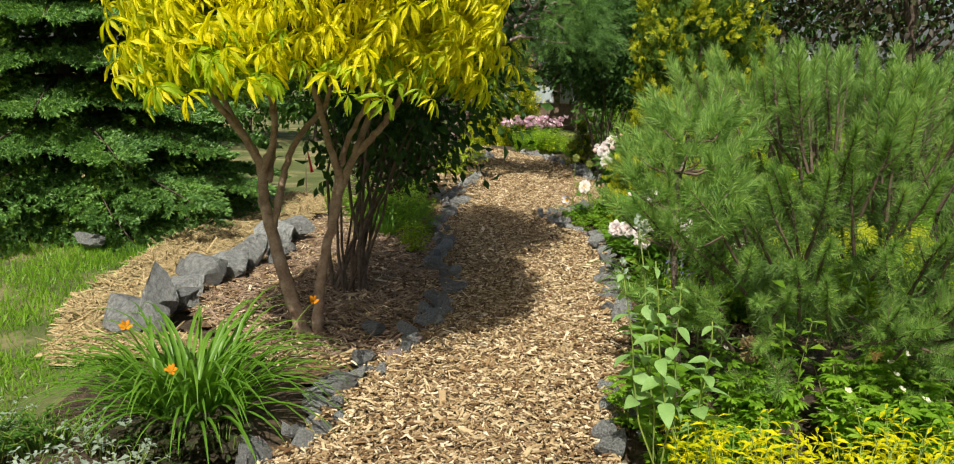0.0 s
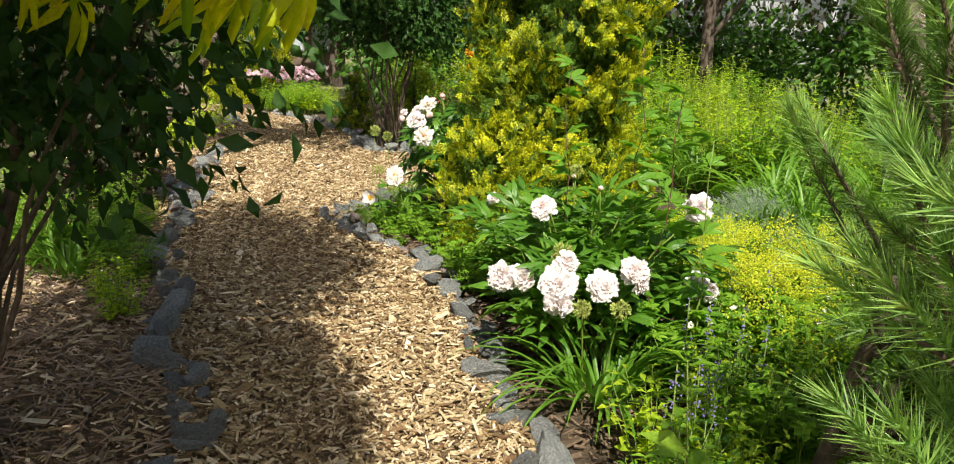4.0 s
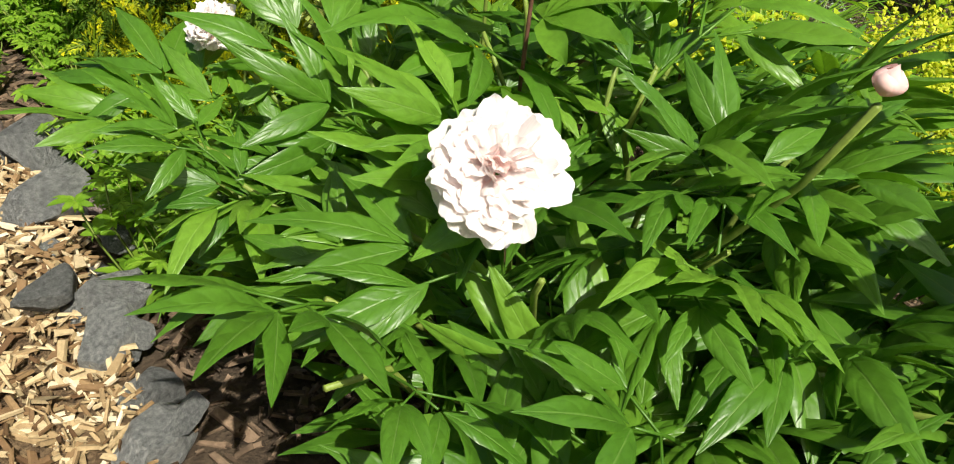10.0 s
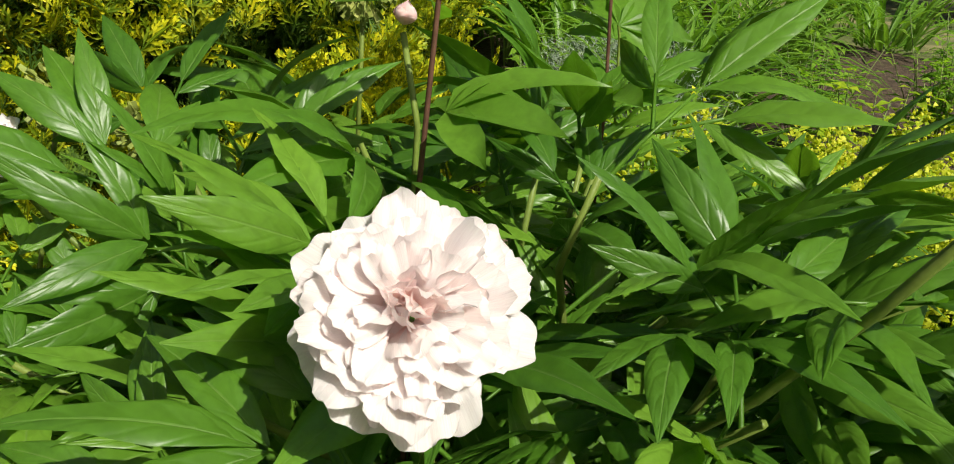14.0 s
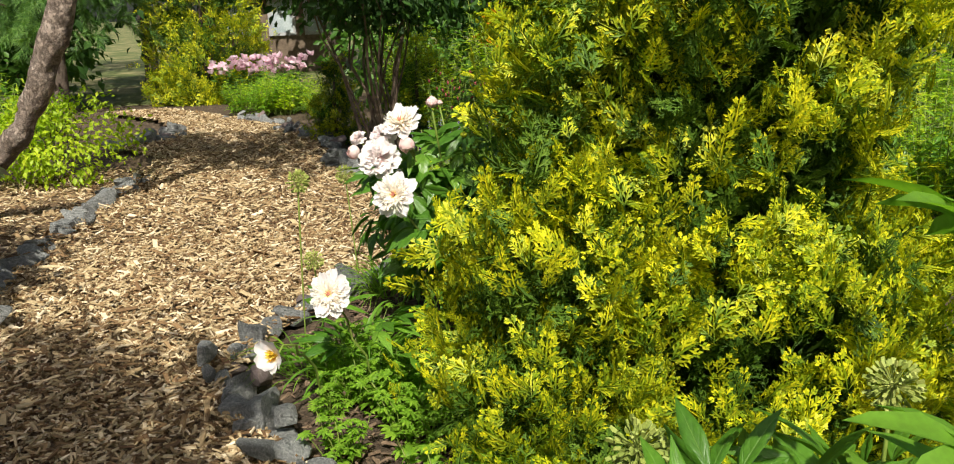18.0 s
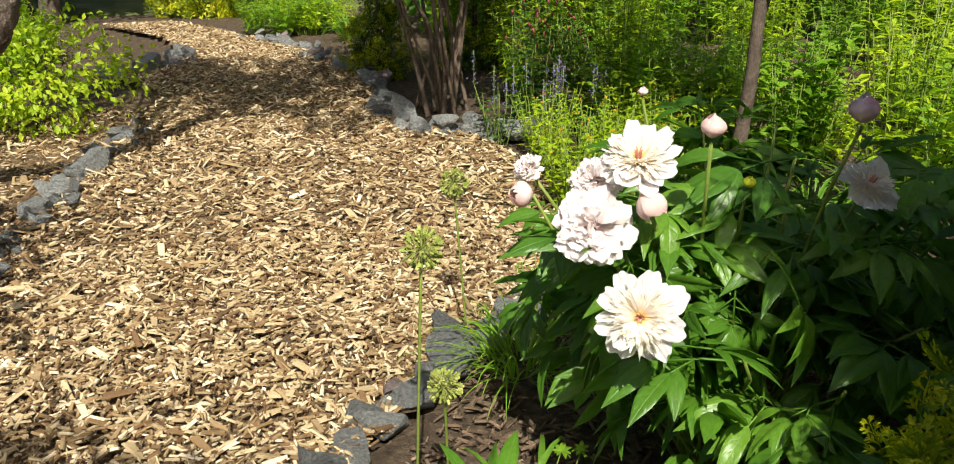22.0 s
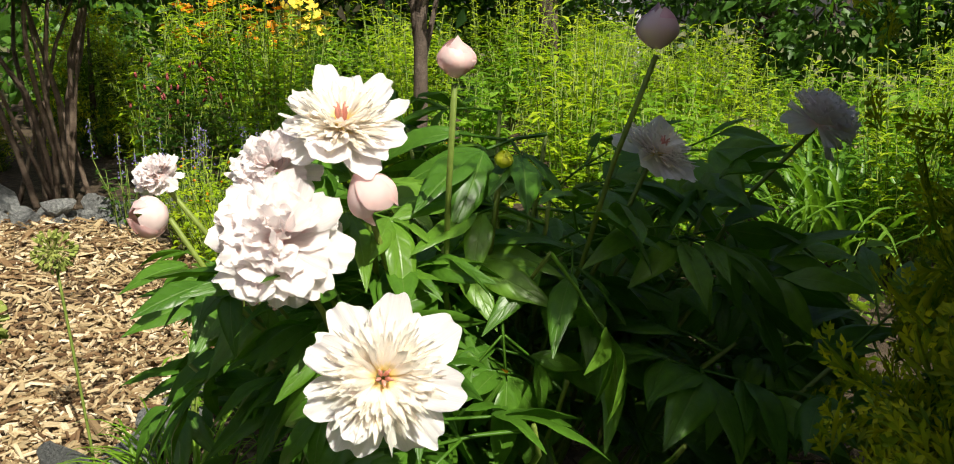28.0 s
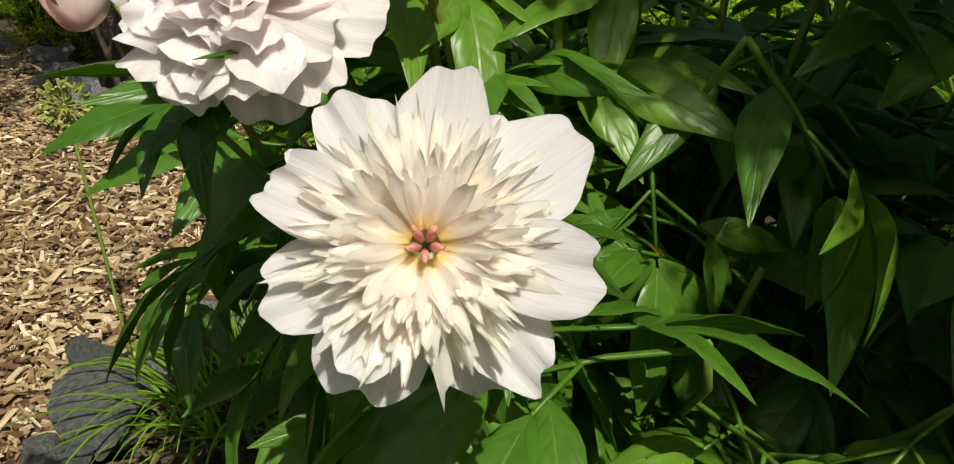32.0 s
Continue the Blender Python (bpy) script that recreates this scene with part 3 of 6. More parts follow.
def along(line, step):
    """Places along a polyline, at even steps, with the direction there."""
    p = np.asarray(line, float)
    seg = np.linalg.norm(np.diff(p, axis=0), axis=1)
    s = np.concatenate([[0], np.cumsum(seg)])
    q = np.arange(0, s[-1], step)
    x, y = np.interp(q, s, p[:, 0]), np.interp(q, s, p[:, 1])
    return np.stack([x, y], 1), np.arctan2(np.gradient(y), np.gradient(x))


def inside(p, poly):
    x, y = p[:, 0], p[:, 1]
    hit = np.zeros(len(p), bool)
    q = np.asarray(poly)
    for (x0, y0), (x1, y1) in zip(q, np.roll(q, -1, 0)):
        cross = (y0 > y) != (y1 > y)
        hit ^= cross & (x < (x1 - x0) * (y - y0) / (y1 - y0 + 1e-12) + x0)
    return hit

# ---- plan of the path ----
LEFT = [(-1.0, -4), (-0.97, 2.4), (-0.89, 3.2), (-0.74, 3.5), (-0.66, 4.2), (-0.48, 4.66), (-0.31, 5.2), (-0.2, 5.75), (-0.24, 6.4), (-0.33, 7.4), (-0.38, 8.2), (-0.38, 8.9), (-0.3, 9.5),
        (-0.25, 10.25), (-0.39, 10.7), (-0.36, 11.4), (-0.2, 12.05), (-0.16, 12.7), (-0.02, 13.4), (0.14, 13.95)]
LEFT_FAR = [(-0.35, 15.9), (0.0, 16.1), (0.17, 16.35), (0.22, 16.8)]
RIGHT = [(0.62, -4), (0.56, 2.5), (0.62, 3.4), (0.7, 3.8), (0.95, 4.6), (1.08, 5.05), (0.97, 5.6), (1.02, 6.2), (1.07, 6.8), (1.16, 7.5), (1.2, 8.2), (1.07, 8.62), (0.92, 9.05), (0.77, 9.45)]
RIGHT_B = [(0.77, 9.5), (0.95, 9.9), (1.25, 10.32), (1.5, 10.6), (1.68, 10.75)]
RIGHT_FAR = [(2.12, 13.1), (1.82, 13.5), (1.66, 13.85), (1.78, 14.9), (1.69, 15.35), (1.47, 16.1), (1.32, 16.9), (1.06, 17.5), (0.77, 17.95)]
PATH_POLY = LEFT + [(0.1, 15.0)] + LEFT_FAR + [(-0.1, 18.2), (-0.9, 19.5), (-0.3, 19.9), (0.5, 18.6)] + RIGHT_FAR[::-1] + [(2.25, 12.2), (2.0, 11.2)] + RIGHT_B[::-1] + RIGHT[::-1]
MULCH_POLY = [(-0.9, 4.2), (-2.0, 5.6), (-2.0, 8.2), (-1.6, 9.6), (-1.7, 13.6), (-0.6, 14.6), (0.15, 15.6), (0.14, 14)] + LEFT[5:][::-1]

# ---- ground ----


def ground_sheet():
    xs = np.unique(np.concatenate([np.linspace(-400, -14, 14), np.linspace(-14, 16, 91), np.linspace(16, 400, 14)]))
    ys = np.unique(np.concatenate([np.linspace(-400, -6, 14), np.linspace(-6, 28, 103), np.linspace(28, 400, 14)]))
    gx, gy = np.meshgrid(xs, ys)
    p = np.stack([gx.ravel(), gy.ravel()], 1)
    z = np.array([noise.noise(Vector((x * 0.8, y * 0.8, 0))) * 0.03 + noise.noise(Vector((x * 3, y * 3, 5))) * 0.012 for x, y in p]) - 0.03
    w, h = len(xs), len(ys)
    i = np.arange(w * h).reshape(h, w)
    a, b, c, d = i[:-1, :-1].ravel(), i[:-1, 1:].ravel(), i[1:, 1:].ravel(), i[1:, :-1].ravel()
    f = np.concatenate([np.stack([a, b, c], 1), np.stack([a, c, d], 1)])
    v = np.column_stack([p, z])
    mid = v[f].mean(1)
    edge = np.array([noise.noise(Vector((y * 0.5, 2, 0))) for y in mid[:, 1]])
    bed = (mid[:, 0] > -2.1) & (mid[:, 0] < 7 + edge) & (mid[:, 1] < 21) & (mid[:, 1] > 3.0)
    bed |= (mid[:, 0] > 0.5) & (mid[:, 0] < 4.5 + edge) & (mid[:, 1] > 1.5) & (mid[:, 1] < 5)
    g = Geo()
    g.add((v, f))
    g.m = [np.where(bed, 1, 0).astype(np.int32)]
    return new("ground", g.mesh("ground", [M_LAWN, M_SOIL]))


tagged(ground_sheet(), "patchy lawn and dark garden soil of the flower beds", "ground", kind="structure")


def path_sheet(poly, step, height, name):
    q = np.asarray(poly)
    xs, ys = np.arange(q[:, 0].min() - step, q[:, 0].max() + step, step), np.arange(q[:, 1].min(), q[:, 1].max() + step, step)
    gx, gy = np.meshgrid(xs, ys)
    z = np.array([height + 0.014 * noise.noise(Vector((x * 5, y * 5, 1))) + 0.012 * noise.noise(Vector((x * 1.3, y * 1.3, 3))) for x, y in zip(gx.ravel(), gy.ravel())])
    v = np.column_stack([gx.ravel(), gy.ravel(), z])
    i = np.arange(len(v)).reshape(gx.shape)
    a, b, c, d = i[:-1, :-1].ravel(), i[:-1, 1:].ravel(), i[1:, 1:].ravel(), i[1:, :-1].ravel()
    keep = inside((v[a] + v[c])[:, :2] / 2, q)
    f = np.concatenate([np.stack([a, b, c], 1)[keep], np.stack([a, c, d], 1)[keep]])
    used = np.unique(f)
    back = np.zeros(len(v), int)
    back[used] = np.arange(len(used))
    return new(name, Geo().add((v[used], back[f])).mesh(name, M_CHIPBED))


path_ob = tagged(path_sheet(PATH_POLY, 0.09, 0.012, "path"), "garden path of loose light-brown wood chips", "path", kind="structure")
bed_ob = tagged(path_sheet(MULCH_POLY, 0.12, 0.002, "mulch_bed"), "bed mulched with brown wood chips and needles", "mulch bed", kind="structure")


def chips(name, poly, y0, y1, per_m2, size, parent, lift=0.02, mat=None, slim=(0.1, 0.36)):
    """Loose chips: flat, slightly wedge-shaped splinters lying at all angles."""
    q = np.asarray(poly)
    x0, x1 = q[:, 0].min(), q[:, 0].max()
    n = int((x1 - x0) * (y1 - y0) * per_m2)
    p = np.column_stack([rng.uniform(x0, x1, n), rng.uniform(y0, y1, n)])
    p = p[inside(p, q)]
    n = len(p)
    box = np.array([(-0.5, -0.5, 0), (0.5, -0.35, 0), (0.5, 0.35, 0), (-0.5, 0.5, 0), (-0.45, -0.4, 1), (0.42, -0.3, 1), (0.46, 0.2, 1), (-0.4, 0.42, 1)], float)
    tri = np.array([(4, 5, 6), (4, 6, 7), (0, 1, 5), (0, 5, 4), (2, 3, 7), (2, 7, 6)])
    length = size * rng.lognormal(0, 0.48, n)
    width, thick = length * rng.uniform(*slim, n), rng.uniform(0.003, 0.008, n)
    az, tilt, roll = rng.uniform(0, 2 * math.pi, n), rng.normal(0, 0.33, n), rng.normal(0, 0.3, n)
    d = np.column_stack([np.cos(az) * np.cos(tilt), np.sin(az) * np.cos(tilt), np.sin(tilt)])
    upv = np.column_stack([rng.normal(0, 0.3, n), rng.normal(0, 0.3, n), np.ones(n)])
    m = frames_of(np.column_stack([p, lift + rng.uniform(-0.006, 0.02, n)]), d, upv)
    m[:, :3, 0] *= length[:, None]
    m[:, :3, 1] *= width[:, None]
    m[:, :3, 2] *= thick[:, None]
    ob = part(name, Geo().add(scatter((box, tri), m)).mesh(name, mat or M_CHIP, False), parent)
    return tagged(ob, kind="stuff")


chips("wood_chips", PATH_POLY, -1.0, 3.0, 1500, 0.026, path_ob)
chips("wood_chips", PATH_POLY, 3.0, 11.6, 4800, 0.028, path_ob)
chips("wood_chips", PATH_POLY, 11.6, 19.5, 2000, 0.034, path_ob)
chips("wood_chips", MULCH_POLY, 4.4, 14.5, 900, 0.036, bed_ob, 0.008)
chips("fallen_needles", MULCH_POLY, 4.6, 10.0, 700, 0.07, bed_ob, 0.014, M_BARK, (0.02, 0.05))
chips("bark_mulch", [(1.0, 5.0), (2.6, 5.0), (2.8, 11.0), (1.6, 10.7), (0.8, 9.5), (1.25, 8.2)], 5.0, 11.0, 1300, 0.03, bed_ob, -0.02, M_MULCH)


# ---- stone edging ----
def border(line, label, size=0.115, step=0.155, rows=2, sink=0.02, jitter=0.035):
    top = thing("stone_border", (line[0][0], line[0][1], 0), label, "stone border", "stone borders", "structure")
    pts, az = along(line, step)
    for k, ((x, y), a) in enumerate(zip(pts, az)):
        for r in range(1 + (rng.random() < 0.75 * (rows - 1))):
            s = size * rng.uniform(0.62, 1.3) * (1 if r == 0 else 0.75)
            side = rng.normal() * jitter + (0 if r == 0 else rng.choice((-1, 1)) * size * 0.8)
            m = REDROCKS[rng.integers(2)] if rng.random() < (0.4 if 8.0 < y < 8.7 and x > 0.9 else 0.06) else ROCKS[rng.integers(len(ROCKS))]
            ob = new("stone", m)
            ob.parent = top
            ob.location = (x - math.sin(a) * side - line[0][0], y + math.cos(a) * side - line[0][1], s * 0.5 - sink + (0.07 if r else 0) * rng.random())
            ob.rotation_euler = (rng.normal() * 0.25, rng.normal() * 0.25, a + rng.normal() * 0.7)
            ob.scale = (s * rng.uniform(0.95, 1.35), s * rng.uniform(0.7, 1.0), s * rng.uniform(0.8, 1.25))
    return top


LABEL = "low edging of rough blue-grey stones along a wood-chip path"
border(LEFT[2:], LABEL, 0.076, 0.135)
border(LEFT_FAR, LABEL, 0.095, 0.15)
border(RIGHT[2:], LABEL, 0.07, 0.122)
border(RIGHT_B, LABEL, 0.072, 0.13)
border(RIGHT_FAR, LABEL, 0.09, 0.16)
border([(1.7, 13.4), (2.1, 13.05), (2.5, 13.0)], LABEL, 0.09, 0.15)
border([(-2.05, 5.0), (-2.0, 6.1), (-1.9, 6.6), (-1.85, 7.2), (-1.8, 8.1)], "large weathered grey stones edging the mulch bed", 0.17, 0.3)
for x, y, s, w in ((0.89, 9.16, 0.082, 1.1), (0.83, 9.4, 0.07, 1.1), (1.31, 10.36, 0.085, 1.15), (1.18, 10.18, 0.08, 1.2), (1.46, 10.46, 0.07, 1.2), (1.06, 8.74, 0.065, 1.2), (-0.66, 4.1, 0.1, 1.3), (-0.9, 3.3, 0.095, 1.1), (1.17, 8.08, 0.1, 1.15), (1.18, 8.38, 0.09, 1.1), (-0.62, 5.05, 0.09, 1.3), (-3.4, 7.45, 0.13, 1.2)):
    rk = new("stone", ROCKS[int(x * 10) % 10])
    rk.location, rk.scale, rk.rotation_euler = (x, y, s * 0.5), (s * w, s, s * 0.9), (0.1, -0.1, x * 5)
    tagged(rk, "single rough grey boulder beside the path", "stone", "loose boulders")


# ---- trees and shrubs ----
def ellipsoid_shell(n, c, r, inner=0.7, floor=None, clumps=60, tight=0.16):
    """Leaf places gathered in clumps near the skin of an ellipsoid, with gaps between."""
    dirs = spread(clumps)
    mid = dirs * rng.uniform(inner, 1.0, clumps)[:, None]
    k = rng.integers(0, clumps, n)
    p = mid[k] + rng.normal(0, tight, (n, 3))
    out = unit(p)
    w = np.asarray(c) + p * np.asarray(r)
    if floor is not None:
        ok = w[:, 2] > floor
        w, out = w[ok], out[ok]
    return w, out


def leaf_cloud(w, out, template, size, hang=0.0, flat=0.4):
    n = len(w)
    d = unit(out + rng.normal(0, 0.6, (n, 3)) - UP * hang)
    upv = unit(UP * flat + out * 0.5 + rng.normal(0, 0.45, (n, 3)))
    return scatter(template, frames_of(w, d, upv, size * rng.uniform(0.65, 1.25, n)))


def simple_tree(name, x, y, height, radius, trunk_r, leaf_mat, bark, label, category="tree", n=5200, size=0.11, low=0.35, lean=(0, 0), clumps=110, group=""):
    ob = thing(name, (x, y, 0), label, category, group)
    top = np.array((x + lean[0], y + lean[1], height * 0.72))
    g = Geo().add(tube(bent((x, y, -0.05), top, 0, 8, 0.05 if trunk_r > 0.05 else 0.014), np.linspace(trunk_r, trunk_r * 0.35, 8), 8))
    c, r = np.array((x + lean[0] * 0.8, y + lean[1] * 0.8, height * (1 + low) / 2)), np.array((radius, radius, height * (1 - low) / 2))
    for k in range(14):
        t = rng.uniform(0.3, 0.95)
        a = np.array((x, y, 0)) * (1 - t) + top * t
        d = spread(1)[0]
        e = c + d * r * 0.75
        g.add(tube(bent(a, e, 0.1, 5, 0.05), np.linspace(trunk_r * 0.35, trunk_r * 0.08, 5), 5))
    geo_part("trunk", g, bark, ob)
    w, out = ellipsoid_shell(n, c, r, 0.35, None, clumps, 0.15)
    geo_part("crown", leaf_cloud(w, out, chip_leaf(), size, 0.25), leaf_mat, ob)
    return ob


def whorl(k=7, length=0.12, width=0.034, droop=0.75):
    """A spray of drooping toothed leaflets round one point."""
    one = leaf(length, width, 0.12, droop, 3, 0.42, 0.9, 0.16)
    return merged(*[turned(one, rng.normal() * 18, rng.uniform(0, 42), 360 * i / k + rng.normal() * 12, (0, 0, 0), rng.uniform(0.75, 1.15)) for i in range(k)])


def golden_tree():
    ob = thing("golden_leaf_tree", (-1.04, 5.17, 0), "small multi-stemmed tree with drooping golden-yellow leaves in a stone-edged bed", "tree")
    # two stems from one foot, each forking into crooked branches that reach into the crown
    runs = (((-1.02, 5.02, -0.04), (-1.1, 5.0, 0.2), (-1.16, 4.99, 0.43), (-1.25, 4.97, 0.81), (-1.25, 4.95, 1.04), (-1.34, 4.88, 1.23), (-1.46, 4.75, 1.42), (-1.62, 4.6, 1.75)),
            ((-1.25, 4.95, 1.02), (-1.16, 4.9, 1.2), (-1.14, 4.75, 1.42), (-1.2, 4.55, 1.8)),
            ((-1.2, 4.98, 0.68), (-1.13, 5.0, 1.05), (-1.03, 5.0, 1.24), (-0.86, 4.9, 1.4), (-0.75, 4.7, 1.75)),
            ((-1.22, 4.96, 0.95), (-1.2, 5.12, 1.3), (-1.3, 5.25, 1.8)),
            ((-1.28, 4.95, 1.1), (-1.45, 5.0, 1.35), (-1.6, 5.05, 1.7)),
            ((-0.97, 5.04, -0.04), (-0.95, 5.02, 0.2), (-0.91, 5.0, 0.47), (-0.83, 5.0, 0.83), (-0.74, 5.0, 1.09), (-0.56, 4.95, 1.27), (-0.44, 4.85, 1.45), (-0.3, 4.7, 1.75)),
            ((-0.87, 5.0, 0.68), (-0.82, 5.02, 1.0), (-0.77, 5.0, 1.18), (-0.62, 4.8, 1.42), (-0.5, 4.5, 1.75)),
            ((-0.8, 5.0, 0.95), (-0.86, 4.9, 1.2), (-0.9, 4.7, 1.5), (-0.95, 4.4, 1.8)),
            ((-0.72, 4.99, 1.12), (-0.62, 5.1, 1.4), (-0.4, 5.15, 1.7)))
    for k, run in enumerate(runs):
        q = np.array(run)
        u = np.linspace(0, 1, 6 * len(q))
        p = np.stack([np.interp(u, np.linspace(0, 1, len(q)), q[:, i]) for i in range(3)], 1)
        for _ in range(3):
            p[1:-1] = (p[:-2] + p[1:-1] * 2 + p[2:]) / 4
        p[1:-1] += rng.normal(0, 0.0035, (len(p) - 2, 3))
        geo_part("trunk" if k in (0, 5) else "branch", tube(p, np.linspace(0.05 if k == 0 else 0.036 if k == 5 else 0.023, 0.012, len(p)), 9), M_BARK, ob)
    c, r = np.array((-0.84, 4.4, 1.98)), np.array((0.9, 0.96, 1.35))
    templates = [whorl(7, 0.074, 0.0185, 0.5) for _ in range(4)]
    g = Geo()
    for t in templates:
        w, out = ellipsoid_shell(1900, c, r, 0.74, 1.44, 150, 0.095)
        rho = np.hypot((w[:, 0] - c[0]) / r[0], (w[:, 1] - c[1]) / r[1])
        keep = w[:, 2] > 1.43 + 0.42 * np.clip(1 - rho ** 2, 0, 1) + rng.normal(0, 0.03, len(w))
        w, out = w[keep], out[keep]
        n = len(w)
        up = unit(UP + out * 0.75 + rng.normal(0, 0.14, (n, 3)))
        # Lower whorls turn lime: the crown's underside shade put into leaf colour.
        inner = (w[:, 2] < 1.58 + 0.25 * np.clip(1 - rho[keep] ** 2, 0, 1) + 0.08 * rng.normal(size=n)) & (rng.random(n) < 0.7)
        m = frames_of(w, np.cross(up, spread(n)), up, rng.uniform(0.75, 1.3, n))
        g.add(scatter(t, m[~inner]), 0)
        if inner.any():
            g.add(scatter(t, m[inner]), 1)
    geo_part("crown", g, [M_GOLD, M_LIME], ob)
    # Darker green filling paints the shade beneath the thick crown.
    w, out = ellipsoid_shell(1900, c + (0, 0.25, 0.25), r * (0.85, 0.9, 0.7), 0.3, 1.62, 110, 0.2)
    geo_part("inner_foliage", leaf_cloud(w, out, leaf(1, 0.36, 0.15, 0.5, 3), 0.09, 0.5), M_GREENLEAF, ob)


golden_tree()


def shrub(name, x, y, c, r, stems, stem_r, leaf_mat, bark, label, n=2600, size=0.06, floor=0.1, template=None, clumps=70, inner=0.45, category="shrub", hang=0.2, vase=False, shade_bough=None):
    ob = thing(name, (x, y, 0), label, category)
    c, r = np.array(c, float), np.array(r, float)
    for k in range(stems):
        d = spread(1)[0]
        d[2] = abs(d[2])
        end = c + d * r * 0.7
        if vase:
            turn = 2 * math.pi * (k + rng.random()) / stems
            q = rng.uniform(0.25, 0.85)
            end = c + np.array((math.cos(turn) * q, math.sin(turn) * q, -0.35)) * r
        a = np.array((x + rng.normal() * 0.08, y + rng.normal() * 0.08, -0.03))
        p = bent(a, end, 0.12, 8, 0.025)
        geo_part("stem", tube(p, np.linspace(stem_r * rng.uniform(0.6, 1.1), stem_r * 0.2, 8), 6), bark, ob)
    w, out = ellipsoid_shell(n, c, r, inner, floor, clumps, 0.17)
    if shade_bough:
        w3, o3 = ellipsoid_shell(shade_bough[2], shade_bough[0], shade_bough[1], 0.4, None, 34, 0.15)
        for q in w3[:6]:
            geo_part("stem", tube(bent(c - UP * 0.2, q, 0.1, 8, 0.02), np.linspace(stem_r * 0.6, stem_r * 0.15, 8), 6), bark, ob)
        w, out = np.concatenate([w, w3]), np.concatenate([out, o3])
    geo_part("foliage", leaf_cloud(w, out, template or leaf(1, 0.55, 0.18, 0.3, 2), size, hang), leaf_mat, ob)
    return ob


# The high bough is unseen, added over the path to cast dappled shade.
shrub("green_shrub", -0.94, 6.15, (-0.62, 6.4, 2.35), (0.85, 0.9, 1.6), 16, 0.018, M_DARKLEAF, M_MIDBARK, "many-stemmed shrub with dark green leaves behind the golden tree", 8500, 0.09, 0.78, None, 100, vase=True, shade_bough=((-0.3, 6.0, 3.4), (0.75, 1.2, 0.6), 3400))
lobed = merged(leaf(1, 0.5, 0.15, 0.3, 3), turned(leaf(0.7, 0.4, 0.15, 0.3, 2), 0, 0, 42, (0.08, 0, 0)), turned(leaf(0.7, 0.4, 0.15, 0.3, 2), 0, 0, -42, (0.08, 0, 0)))
shrub("purple_leaf_shrub", -0.8, 10.35, (-1.02, 10.4, 0.98), (0.76, 0.82, 0.93), 16, 0.014, M_PURPLELEAF, M_DARKBARK, "tall shrub with dark purple-green lobed leaves beside the path", 5600, 0.075, 0.12, lobed, 90)
shrub("dark_multistem_tree", 2.1, 13.95, (2.05, 14.05, 2.05), (1.1, 1.1, 1.0), 15, 0.02, M_DARKLEAF, M_MIDBARK, "many-stemmed small tree with a dense dark green crown", 8000, 0.09, 1.12, None, 130, 0.35, "tree", vase=True)
shrub("light_green_shrub", -0.55, 14.1, (-0.5, 14.0, 0.38), (0.55, 0.55, 0.42), 10, 0.008, M_LIME, M_DARKBARK, "low bright green shrub behind the leaning pine", 2600, 0.05, 0.02)
shrub("light_green_shrub", -1.3, 14.3, (-1.3, 14.2, 0.3), (0.55, 0.5, 0.35), 8, 0.008, M_LIME, M_DARKBARK, "low bright green shrub behind the leaning pine", 1800, 0.05, 0.02)


def fan_spray(sides=4, subs=(0.35, 0.65)):
    """Flat scale-leaf spray of a thuja, branching twice in one plane; its UV map runs from foot to tips."""
    dia = np.array([(0, 0, 0), (0.55, 0.5, 0.02), (1, 0, 0), (0.55, -0.5, 0.02)])
    df = np.array([(0, 2, 1), (0, 3, 2)])

    def blade(at, turn, length, width):
        return turned((dia * (length, width, 1), df), 0, rng.normal() * 5, turn, at)

    out = [blade((0, 0, 0), 0, 1.0, 0.05)]
    for i in range(sides):
        t = 0.1 + 0.72 * i / max(sides - 1, 1)
        for s in (1, -1):
            length, turn = (0.5 - 0.34 * t) * rng.uniform(0.85, 1.15), s * (40 + rng.normal() * 5)
            at = (t + 0.04 * (s > 0), 0, 0)
            out.append(blade(at, turn, length, 0.07))
            c, q = math.cos(radians(turn)), math.sin(radians(turn))
            for u in subs:
                for e in (1, -1):
                    out.append(blade((at[0] + c * length * u, q * length * u, 0), turn + e * (36 + rng.normal() * 6), length * (0.62 - 0.3 * u), 0.062))
    v, f = merged(*out)
    far = np.clip(np.hypot(v[:, 0], v[:, 1] * 1.3), 0, 1)
    v[:, 2] += 0.05 * np.sin(v[:, 1] * 5) - 0.16 * v[:, 0] ** 2
    return v, f, np.column_stack([far, 0 * far])


SPRAYS = [fan_spray() for _ in range(4)]
PLAIN_SPRAYS = [fan_spray(3, (0.5,)) for _ in range(3)]


